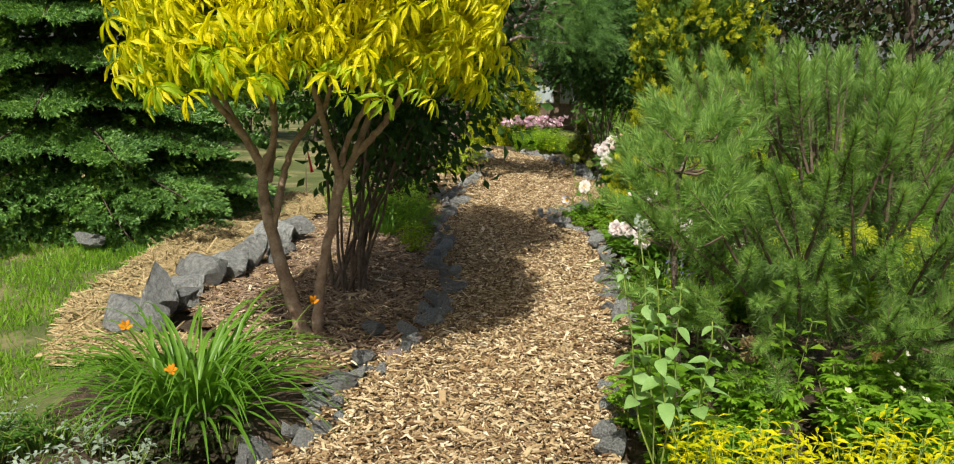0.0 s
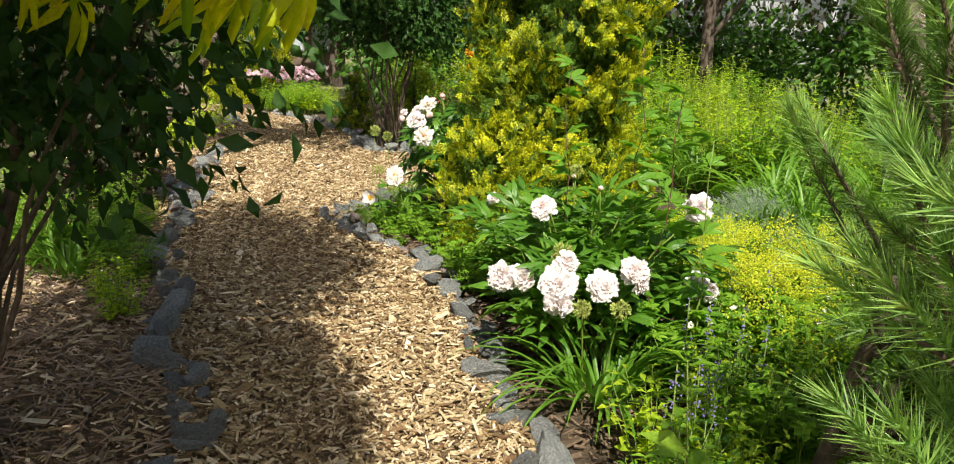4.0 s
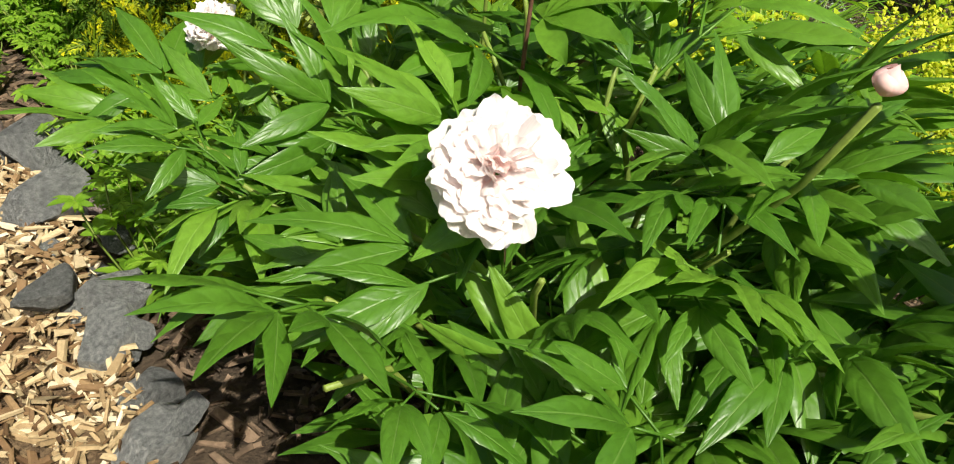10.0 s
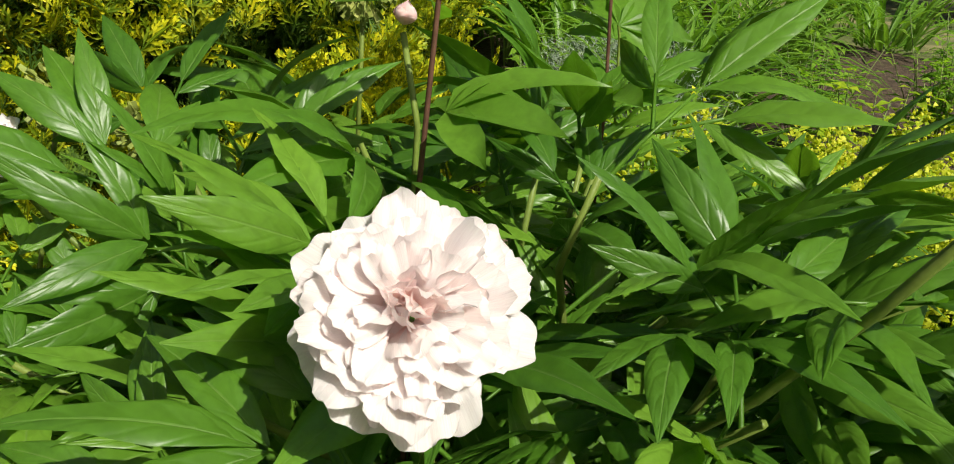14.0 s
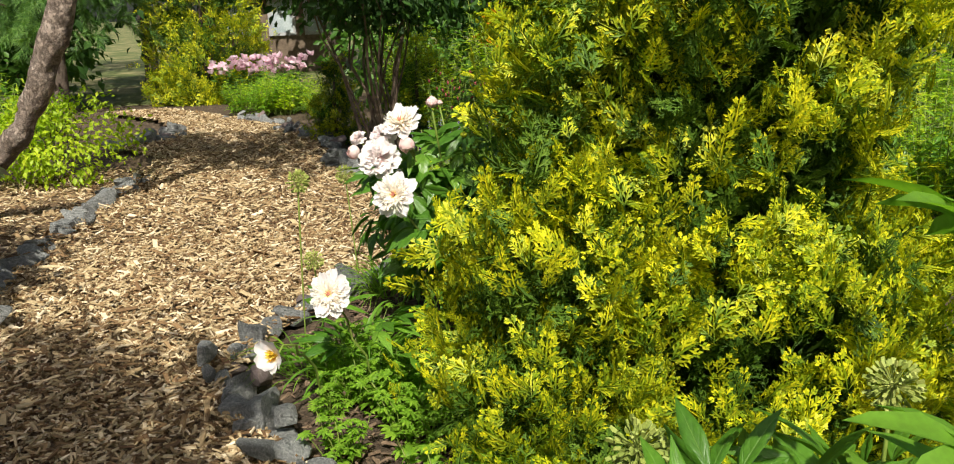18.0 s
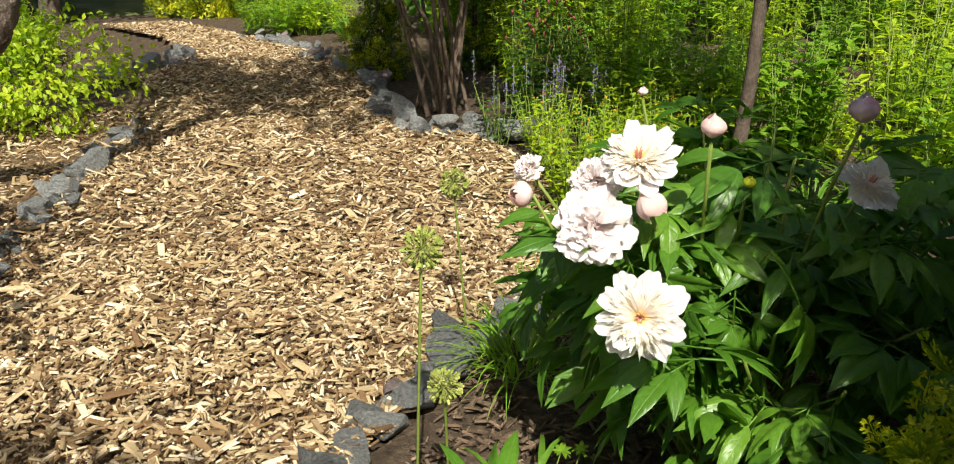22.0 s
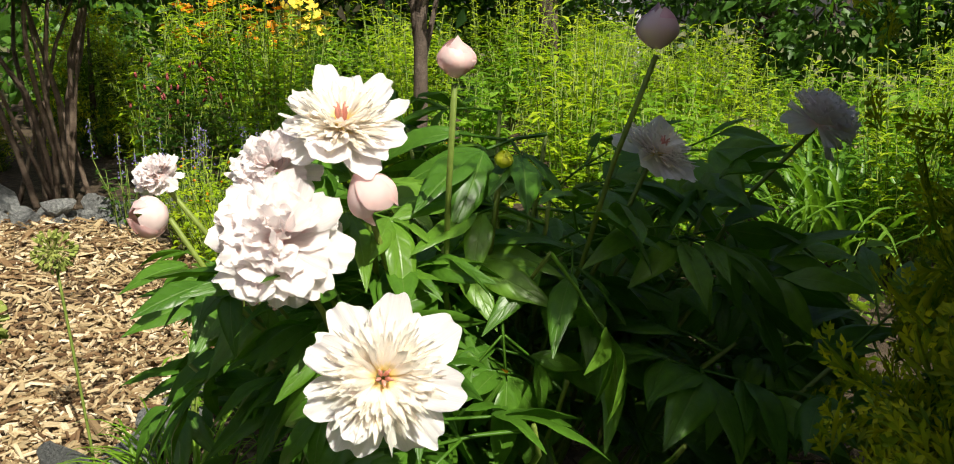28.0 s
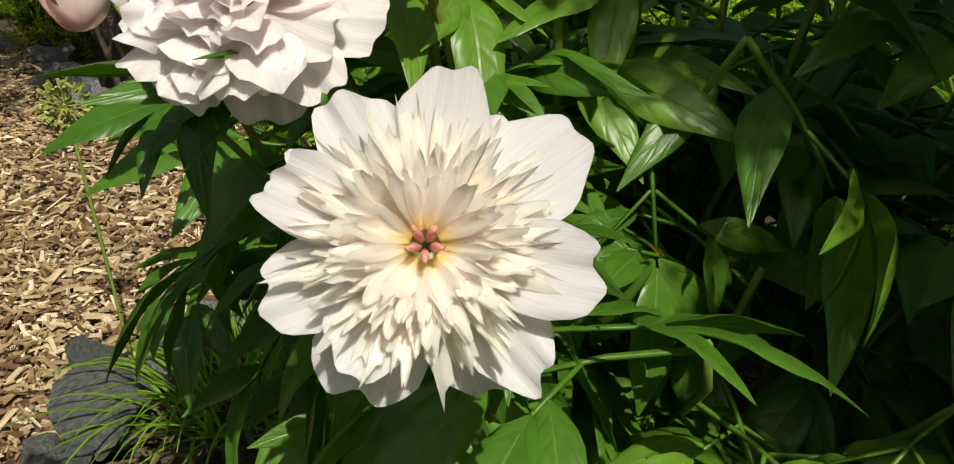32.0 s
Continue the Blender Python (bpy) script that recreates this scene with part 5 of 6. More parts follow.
    return [(guard.mesh("flower", M_WHITE), "white guard petals"), (cushion.mesh("petal_cushion", M_CREAM), "shaggy cushion of narrow cream petals"), (heart.mesh("pistil", M_CARPEL), "pink carpels")]


def mesh_double_peony(size, heart_mat, loose=0.0):
    """Full ruffled bloom: broad guard petals, then rows of crumpled ones set like shingles on a dome, pinker towards the heart."""
    outer, inner = Geo(), Geo()
    ring(outer, 8, size * (1.0 + 0.08 * loose), size * 0.74, 0 - 22 * loose, size * 0.04, 0, 0.2, 0.018 + 0.03 * loose, 9, 0, 0.05, 0.05, 10, 17)
    ring(outer, 8, size * 0.97, size * 0.7, 10 - 8 * loose, size * 0.04, 0, 0.24, 0.022 + 0.03 * loose, 10, 22, 0.06, 0, 10, 17)
    for row, (rise, count, width, length) in enumerate(((16, 12, 0.5, 0.62), (26, 13, 0.46, 0.58), (36, 13, 0.43, 0.54), (46, 13, 0.4, 0.5), (55, 12, 0.37, 0.46), (64, 10, 0.35, 0.43), (72, 8, 0.34, 0.4), (80, 6, 0.34, 0.38), (88, 3, 0.34, 0.36))):
        for k in range(max(round(count * (1 - 0.2 * loose)), 3)):
            a = radians(rise + rng.normal() * 4)
            base = np.array((math.cos(a) * size * 0.4, 0, math.sin(a) * size * (0.34 + 0.12 * loose)))
            bend = rng.uniform(-0.8, -0.2) if rise < 68 or rng.random() < 0.4 else rng.uniform(0.1, 0.9)
            p = petal(size * length * rng.uniform(0.85, 1.2) * (1 + 0.15 * loose), size * width * rng.uniform(0.75, 1.25) * (1 + 0.25 * loose), rng.uniform(0.0, 0.4), 0.05 + 0.012 * row * 0.6 + 0.03 * loose, 0.09 + 0.03 * loose, 8, 9, 0.0, bend)
            v, f, uv = turned(p, rng.normal() * (12 + 2.5 * row), -(rise * 0.5 + 22 + rng.normal() * (6 + row)), 0)
            pink = rng.random() < max(row - 4, 0) * 0.22
            (inner if pink else outer).add(turned((v + base, f, uv), 0, 0, 360 * (k + 0.5 * (row % 2)) / count + rng.normal() * 9))
    return [(outer.mesh("flower", M_BLUSH), "blush-white ruffled petals"), (inner.mesh("flower_heart", heart_mat), "pink-tinged inner petals")]


def mesh_bud(size, mat, open_share=0.0):
    """A round bud of petals wrapped one over the next, in green sepals."""
    body, sep = Geo(), Geo()
    t, u = np.meshgrid(np.linspace(0, 1, 11), np.linspace(-1, 1, 9), indexing="ij")
    i = np.arange(99).reshape(11, 9)
    a, b, c, d = i[:-1, :-1].ravel(), i[1:, :-1].ravel(), i[1:, 1:].ravel(), i[:-1, 1:].ravel()
    f = np.concatenate([np.stack([a, b, c], 1), np.stack([a, c, d], 1)])
    for k in range(7):
        h = t * (1 - 0.2 * np.abs(u) ** 2.2) * (1 - 0.05 * (k % 3))
        rad = size * np.sin(0.15 + h * (2.93 - 0.6 * open_share)) ** 0.85 * (1 + 0.07 * u + 0.03 * (k % 2)) * (0.86 if k > 4 else 1.0)
        az = u * (1.05 if k < 5 else 0.8) * (1 - 0.15 * t) + k * (2 * math.pi / 5 if k < 5 else 2.6)
        body.add((np.stack([rad * np.cos(az), rad * np.sin(az), size * (1.95 + 0.25 * (k > 4)) * h - 0.1 * size], -1).reshape(-1, 3), f))
    for k in range(4):
        sep.add(turned(leaf(size * 1.25, size * 0.8, 0.3, -0.6, 5), 0, -25, k * 90 + 20))
    return [(body.mesh("bud", mat), ""), (sep.mesh("sepal", M_STEM), "green sepals")]


def set_part(name, me, parent, m, label=""):
    """A mesh at a world pose under a thing that is only shifted, or under a part of one."""
    ob = new(name, me)
    ob.parent = parent
    ob.matrix_basis = m
    return tagged(ob, label)


def facing(at, d, roll=0.0, s=1.0):
    """A pose whose z axis looks along d."""
    q = Vector(d).normalized().to_track_quat("Z", "Y")
    return Matrix.Translation(at) @ q.to_matrix().to_4x4() @ pose(0, 0, 0, 0, 0, roll) @ Matrix.Scale(s, 4)


def add_flower(meshes, bush, at, d, roll=0.0, s=1.0, label=""):
    local = Vector(at) - bush.location
    first = None
    for me, text in meshes:
        if first is None:
            first = set_part(me.name.split(".")[0], me, bush, facing(local, d, roll, s), label or text)
        else:
            set_part(me.name.split(".")[0], me, first, Matrix.Identity(4), text)
    return first


def compound_leaf(long=0.108, wide=0.031, sag=(0.0, 0.45), fall=0):
    """A peony leaf: stalk, three branches, lance-shaped leaflets."""
    def one(s, ry, rz, at):
        return turned(fine_leaf(long * s, wide * s * rng.uniform(0.85, 1.2), rng.uniform(0.05, 0.35), rng.uniform(*sag)), rng.normal() * 16, ry + fall + rng.normal() * 9, rz + rng.normal() * 7, at)
    out = [tube([(0, 0, 0), (0.06, 0, 0.008), (0.12, 0, 0.008)], [0.0028, 0.0022, 0.0018], 4)]
    out += [one(1.1, 4, 0, (0.135, 0, 0.008)), one(0.95, 4, 34, (0.128, 0.002, 0.008)), one(0.95, 4, -34, (0.128, -0.002, 0.008))]
    for s in (1, -1):
        b = (0.075, s * 0.002, 0.008)
        e = (0.115, s * 0.045, 0.012)
        out.append(tube([b, e], [0.002, 0.0016], 4))
        out += [one(0.95, 3, s * 45, e), one(0.75, 3, s * 82, (e[0] - 0.012, e[1] - s * 0.01, e[2]))]
        if rng.random() < 0.6:
            out.append(one(0.75, 3, s * 14, (e[0] - 0.004, e[1] - s * 0.004, e[2])))
    g = Geo()
    for q in out:
        g.add(q)
    return g.mesh("leaf", M_PEONYLEAF)


PEONY_LEAVES = [compound_leaf(0.128, 0.037) for _ in range(7)]
BROAD_LEAVES = [compound_leaf(0.11, 0.043, (0.1, 0.55), 8) for _ in range(7)]
# room in which the walker bends down: no leaf reaches in
ROOM = [((1.2, 8.96, 0.5), 0.12), ((1.52, 9.13, 0.6), 0.13), ((1.37, 6.84, 0.74), 0.17), ((1.13, 9.3, 0.42), 0.33), ((1.15, 9.55, 0.3), 0.33), ((1.08, 9.48, 0.56), 0.28), ((1.2, 9.2, 0.55), 0.2), ((1.34, 6.77, 0.73), 0.12), ((1.32, 9.13, 0.78), 0.13), ((1.28, 9.33, 0.88), 0.13), ((1.4, 9.38, 1.04), 0.12), ((1.03, 6.3, 1.05), 0.36), ((1.12, 6.52, 0.9), 0.25), ((1.16, 6.57, 0.84), 0.3), ((1.28, 6.55, 0.7), 0.2), ((1.2, 6.75, 0.75), 0.2), ((1.02, 8.75, 1.05), 0.34), ((1.13, 8.86, 0.92), 0.3), ((1.23, 8.95, 0.84), 0.27), ((0.98, 8.65, 1.02), 0.33), ((1.5, 9.02, 0.72), 0.17), ((1.4, 8.98, 0.65), 0.17), ((1.3, 9.1, 0.8), 0.12), ((1.0, 6.53, 1.1), 0.35)]


def roomy(p):
    return all((Vector(p) - Vector(c)).length > r for c, r in ROOM)


def peony_bush(x, y, height, rx, ry, stems, per_stem, label, lean=(0.0, 0.0), size=1.0, low=0.35, leaves=PEONY_LEAVES, rise=(0.15, 1.25), west=0.0):
    ob = thing("peony_bush", (x, y, 0), label, "peony bush", "peony bushes")
    for k in range(stems):
        az, q = 2.399963 * k + rng.normal() * 0.25, math.sqrt((k + 0.5) / stems)
        end = np.array((x + lean[0] + rx * q * math.cos(az), y + lean[1] + ry * q * math.sin(az), height * (1 - 0.42 * q ** 2) * rng.uniform(0.82, 1.08)))
        base = np.array((x + 0.12 * q * math.cos(az), y + 0.12 * q * math.sin(az), -0.02))
        p = bent(base, end, 0.05, 7, 0.01)
        if end[0] < west + 0.08 or not roomy(end):
            continue
        geo_part("stem", tube(p, np.linspace(0.006, 0.0035, 7), 5), M_STEM, ob)
        for j in range(per_stem):
            t = low + (1 - low) * (j + 0.6 * rng.random()) / max(per_stem - 0.5, 1)
            at = np.array([np.interp(min(t, 1.0), np.linspace(0, 1, 7), p[:, i]) for i in range(3)])
            a = az + rng.normal() * 1.25
            d = Vector((math.cos(a), math.sin(a), rng.uniform(*rise)))
            tip = Vector(at) + d.normalized() * 0.2
            if tip.x < west or not (roomy(tip) and roomy(at) and roomy((tip + Vector(at)) / 2)):
                continue
            m = Matrix(frames_of(at, np.array(d), UP + rng.normal(0, 0.25, 3), size * rng.uniform(0.8, 1.2))[0])
            m.translation -= ob.location
            set_part("leaf", leaves[rng.integers(7)], ob, m)
    return ob


def flower_stem(bush, base, at, d, sag=0.02, r=0.0036, leaves=3):
    p = bent(base, np.array(at) - np.array(Vector(d).normalized()) * 0.01, sag, 8, 0.008)
    geo_part("stem", tube(p, np.linspace(r * 1.3, r, 8), 6), M_STEM, bush)
    for j in range(leaves):
        t = rng.uniform(0.5, 0.86)
        q = np.array([np.interp(t, np.linspace(0, 1, 8), p[:, i]) for i in range(3)])
        a = rng.uniform(0, 6.28)
        e = np.array((math.cos(a), math.sin(a), rng.uniform(-0.2, 0.5)))
        face = np.array(Vector(d).normalized())
        e = e - face * (max(float(e @ face), 0.0) + 0.35)
        if roomy(q + unit(e) * 0.18):
            m = Matrix(frames_of(q, e, UP + rng.normal(0, 0.25, 3), rng.uniform(0.8, 1.1))[0])
            m.translation -= bush.location
            set_part("leaf", PEONY_LEAVES[rng.integers(7)], bush, m)


WHITE = [mesh_white_peony(0.074) for _ in range(3)]
DOUBLE = [mesh_double_peony(0.061, M_PINKHEART) for _ in range(2)]
LOOSE = [mesh_double_peony(0.056, M_BLUSH, 1.0) for _ in range(3)]
BUD = [mesh_bud(0.012, M_BUDPINK), mesh_bud(0.017, M_PINK), mesh_bud(0.0185, M_BUDPINK, 0.08), mesh_bud(0.0105, M_CHART), mesh_bud(0.027, M_BUDPINK, 0.9)]

# first peony: dark glossy foliage and one full blush bloom
first = peony_bush(1.72, 7.12, 0.63, 0.62, 0.68, 46, 5, "glossy green peony bush with a full blush-white bloom", (-0.06, -0.1), 1.0, west=1.13)
for at, d, kind in (((1.4, 6.87, 0.65), (-0.42, -0.55, 0.62), DOUBLE[0]), ((1.37, 7.53, 0.57), (-0.35, -0.4, 0.85), LOOSE[1])):
    flower_stem(first, (1.68, 7.1, 0), at, d)
    add_flower(kind, first, at, d, 20, 1.0 if kind is DOUBLE[0] else 0.62)
for at, kind in (((1.72, 7.28, 0.72), BUD[0]), ((1.58, 6.65, 0.775), BUD[0]), ((1.95, 7.2, 0.58), BUD[3])):
    flower_stem(first, (1.72, 7.1, 0), at, (0, 0, 1))
    add_flower(kind, first, at, (0.1, -0.2, 1))
# second peony: blooms bowed low over the edging
second = peony_bush(1.55, 6.55, 0.42, 0.45, 0.35, 22, 4, "low peony bush with blush-white blooms bowed by their weight")
for at, d, s in (((1.07, 6.47, 0.45), (-0.6, -0.6, 0.3), 1.0), ((1.14, 6.44, 0.45), (0.3, -0.8, 0.35), 0.95), ((1.23, 6.24, 0.48), (-0.3, -0.8, 0.4), 1.25), ((1.22, 6.22, 0.41), (-0.2, -0.9, -0.1), 1.0), ((1.3, 6.35, 0.53), (0.2, -0.6, 0.7), 0.85), ((1.4, 6.2, 0.47), (0.1, -0.9, 0.2), 1.05),
                 ((1.51, 6.14, 0.545), (-0.1, -0.8, 0.5), 0.95), ((1.53, 6.13, 0.5), (0.3, -0.8, -0.1), 0.75), ((1.9, 6.31, 0.41), (-0.1, -0.8, 0.4), 1.0), ((1.96, 6.3, 0.38), (0.5, -0.7, 0.1), 0.75), ((1.99, 6.49, 0.71), (-0.2, -0.8, 0.4), 1.1)):
    flower_stem(second, (1.6, 6.6, 0), at, d, 0.1, leaves=1)
    add_flower(LOOSE[rng.integers(3)], second, at, d, rng.uniform(0, 360), s * 1.02)
# third peony: the large white bloom at the end of the walk
third = peony_bush(1.86, 9.66, 0.84, 0.54, 0.6, 54, 5, "dark green peony bush with large white blooms and pink buds", (0.0, 0.0), 1.05, 0.5, BROAD_LEAVES, (-0.4, 0.7), 1.36)
for at, d, kind, s in (((1.388, 9.266, 0.695), (-0.42, -0.8, 0.4), WHITE[0], 1.0), ((1.375, 9.445, 0.788), (-0.5, -0.62, 0.5), LOOSE[0], 1.14), ((1.455, 9.45, 0.905), (-0.25, -0.45, 0.85), WHITE[1], 0.98), ((1.4, 9.5, 0.855), (-0.6, -0.3, 0.6), LOOSE[2], 0.8),
                       ((1.86, 9.35, 0.855), (0.1, -0.5, 0.8), WHITE[2], 0.8), ((1.135, 9.08, 0.44), (-0.3, -0.8, 0.45), WHITE[1], 0.95), ((2.16, 9.3, 0.88), (0.2, -0.5, 0.8), LOOSE[1], 0.9), ((1.34, 9.72, 0.825), (-0.4, -0.3, 0.8), LOOSE[1], 0.5)):
    flower_stem(third, (1.78, 9.7, 0) if at[2] > 0.5 else (1.3, 9.2, 0), at, d, leaves=3 if at[2] > 0.5 else 1)
    add_flower(kind, third, at, d, 35, s)
for at, d, kind, s in (((1.335, 9.7, 0.775), (-0.75, -0.3, 0.2), BUD[2], 1.4), ((1.452, 9.41, 0.862), (0.35, -0.4, -0.85), BUD[4], 1.0), ((1.55, 9.37, 0.965), (0, -0.1, 1), BUD[2], 1.1), ((1.78, 9.29, 0.995), (0, 0, 1), BUD[1], 1.4), ((1.672, 9.435, 0.845), (0.1, -0.2, 1), BUD[3], 1.1), ((1.72, 10.0, 0.9), (0, 0, 1), BUD[0], 1.0)):
    flower_stem(third, (1.78, 9.7, 0), at, d, leaves=2)
    add_flower(kind, third, at, d, 60, s)
# leaves that hang in whorls round the low bloom
for joint, d, roll, s in (((1.64, 9.385, 0.588), (-0.15, -0.3, -0.85), 0.0, 0.95), ((1.587, 9.473, 0.718), (0.3, -0.75, 0.3), 0.1, 0.9), ((1.72, 9.3, 0.64), (0.3, -0.3, -0.75), 0.2, 1.0), ((1.45, 9.42, 0.56), (-0.3, -0.4, -0.55), 0.0, 0.95), ((1.36, 9.62, 0.7), (-0.85, -0.1, -0.1), -0.2, 0.8)):
    v = unit(np.array(d))
    m = Matrix(frames_of(np.array(joint) - v * 0.13 * s, v, UP + np.array((roll, 0, 0)), s)[0])
    geo_part("stalk", tube(bent((1.78, 9.66, max(joint[2] - 0.3, 0.1)), np.array(joint) - v * 0.13 * s, 0.04, 6), 0.003, 5), M_STEM, third)
    m.translation -= third.location
    set_part("leaf", BROAD_LEAVES[int(joint[0] * 100) % 7], third, m)
scale = Geo().add(turned(petal(0.011, 0.009, 0.5, 0.05, 0.05, 4, 5), 0, -35, 200))
part("bud_scale", scale.mesh("bud_scale", M_ORANGE), third, "withered orange-red bud scale at a leaf joint", (1.632, 9.372, 0.6))
single = thing("peony_plant", (1.12, 9.25, 0), "small peony plant with one opened white bloom and yellow stamens", "peony bush", "peony bushes")
g = Geo()
ring(g, 7, 0.062, 0.05, 30, 0.004, 0, 0.4, 0.03, seg=8, cols=9)
st = Geo()
ring(st, 70, 0.032, 0.004, 50, 0.003, 0, 0.2, 0.0, 14, seg=2, cols=3)
add_flower([(g.mesh("flower", M_WHITE), ""), (st.mesh("stamen", M_YELLOW), "yellow stamens")], single, (0.955, 8.96, 0.31), (-0.75, -0.6, 0.2))
flower_stem(single, (1.12, 9.25, 0), (0.955, 8.96, 0.31), (-0.55, -0.75, 0.25), 0.1, leaves=0)
for k in range(5):
    a, el = rng.uniform(0, 6.28), rng.uniform(0.1, 0.7)
    q = np.array((1.2 + rng.normal() * 0.05, 9.25 + rng.normal() * 0.08, rng.uniform(0.1, 0.28)))
    m = Matrix(frames_of(q, (math.cos(a), math.sin(a), el), UP, 1.0)[0])
    m.translation -= single.location
    set_part("leaf", PEONY_LEAVES[k % 7], single, m)


# ---- alliums gone to seed ----
def allium(at, top, r, mat, label, star=0.11, base=None):
    ob = thing("allium", (at[0], at[1], 0), label, "allium", "alliums")
    geo_part("stalk", tube(bent((*at, -0.02), top, 0.02, 6), 0.0035, 5), M_STEM, ob)
    n = 130
    d = spread(n)
    g = Geo()
    r *= 0.86
    pod = (np.array([(0.75, 0.06, 0), (0.75, -0.04, 0.06), (0.75, -0.04, -0.06), (1.0, 0.07, 0.03), (1.0, -0.03, 0.08), (1.0, -0.03, -0.06), (0.85, 0.1, 0.0)]), np.array([(0, 1, 4), (0, 4, 3), (1, 2, 5), (1, 5, 4), (2, 0, 3), (2, 3, 5), (3, 4, 5), (0, 3, 6)]))
    stalk = (np.array([(0, 0.012, 0), (0.8, 0.012, 0), (0.8, -0.012, 0), (0, -0.012, 0), (0, 0, 0.014), (0.8, 0, 0.014)]), np.array([(0, 1, 2), (0, 2, 3), (0, 5, 1), (0, 4, 5), (3, 2, 5), (3, 5, 4)]))
    m = frames_of(np.broadcast_to(np.asarray(top, float), (n, 3)), d, spread(n), r * rng.uniform(0.85, 1.1, n))
    g.add(scatter(pod, m)).add(scatter(stalk, m))
    tagged(geo_part("seed_head", g, mat, ob, smooth=False), kind="stuff")


for at, top, r in (((1.08, 9.72), (1.1, 9.67, 0.69), 0.052), ((1.4, 10.5), (1.37, 10.55, 0.54), 0.055), ((1.16, 9.72), (1.13, 9.62, 0.4), 0.045), ((1.42, 7.8), (1.5, 7.68, 0.58), 0.06), ((1.55, 7.75), (1.62, 7.72, 0.5), 0.055), ((1.4, 6.55), (1.33, 6.45, 0.545), 0.058), ((1.3, 6.1), (1.2, 5.94, 0.47), 0.042), ((1.45, 6.25), (1.44, 6.1, 0.4), 0.048), ((1.85, 7.55), (1.83, 7.5, 0.72), 0.05)):
    allium(at, top, r, M_SEED, "green allium seed head on a thin bare stalk")
for at, top, r in (((1.1, 4.1), (1.1, 4.05, 0.45), 0.075), ((1.25, 3.7), (1.24, 3.68, 0.4), 0.07)):
    allium(at, top, r, M_DRYSEED, "large dry brown allium seed head")


# ---- strap-leaved clumps ----
def clump(name, x, y, count, length, width, rad, label, mat=None, category="daylily", rise=(0.75, 1.45), group="strap-leaved clumps", single=False):
    ob = thing(name, (x, y, 0), label, category, group)
    g = strap_clump(count, length, width, rad, rise, (x, y, 0))
    if single:
        n = 0
        for v, f in zip(g.v, g.f):
            geo_part("leaf", (v, f - n), mat or M_STRAP, ob)
            n += len(v)
    else:
        tagged(geo_part("foliage", g, mat or M_STRAP, ob), kind="stuff")
    return ob


lily = clump("daylily_clump", -1.3, 3.75, 240, 0.75, 0.02, 0.2, "arching green daylily clump with a few orange flowers", None, "daylily", (0.55, 1.45), single=True)
for at in ((-1.48, 3.5, 0.5), (-1.22, 3.3, 0.38), (-0.85, 4.35, 0.4)):
    g = Geo()
    ring(g, 6, 0.032, 0.015, 40, 0.003, 0, 0.2, 0.05, curl=0.2)
    add_flower([(g.mesh("flower", M_ORANGE), "orange trumpet flower")], lily, at, (0.2, -0.6, 0.6))
    geo_part("stalk", tube(bent((at[0] * 0.5 - 0.65, 3.75, 0), at, 0.05, 6), 0.003, 4), M_STEM, lily)
clump("daylily_clump", 1.42, 6.18, 100, 0.6, 0.022, 0.14, "strap-leaved clump spilling over the stone edging", None, "daylily", (0.4, 1.3), single=True)
clump("daylily_clump", 1.68, 7.95, 46, 0.5, 0.028, 0.12, "strap-leaved clump in front of the golden thuja", None, "daylily", (0.5, 1.5), single=True)
clump("daylily_clump", 1.27, 9.45, 44, 0.42, 0.024, 0.12, "strap leaves under the white peony", None, "daylily", (0.3, 1.4), single=True)
clump("ornamental_grass", 3.0, 7.75, 170, 0.6, 0.008, 0.09, "fine-leaved bright green grass tuft", M_LIGHTLEAF, "grass", (0.8, 1.5))
clump("ornamental_grass", 1.53, 10.3, 120, 0.32, 0.006, 0.1, "fine green grass tuft beside the boulder", M_LIGHTLEAF, "grass", (0.5, 1.5))
clump("ornamental_grass", 1.08, 9.5, 70, 0.24, 0.005, 0.1, "fine green grass growing between the edging stones", M_LIGHTLEAF, "grass", (0.6, 1.5))
proto = clump("daylily_clump", 4.2, 8.6, 64, 0.8, 0.028, 0.2, "lush clump of arching green strap leaves in the perennial bed", single=True)
for k in range(16):
    x, y = rng.uniform(3.6, 7.2), rng.uniform(8.2, 11.5)
    copy_thing(proto, pose(x, y, 0, 0, 0, rng.uniform(0, 360)) @ Matrix.Scale(rng.uniform(0.8, 1.2), 4))
for x, y in ((2.7, 10.9), (3.0, 11.0), (3.5, 11.2), (1.9, 17.6), (-0.9, 8.4), (-1.0, 9.0), (-0.75, 8.9), (2.45, 10.5)):
    copy_thing(proto, pose(x, y, 0, 0, 0, rng.uniform(0, 360)) @ Matrix.Scale(0.62, 4))


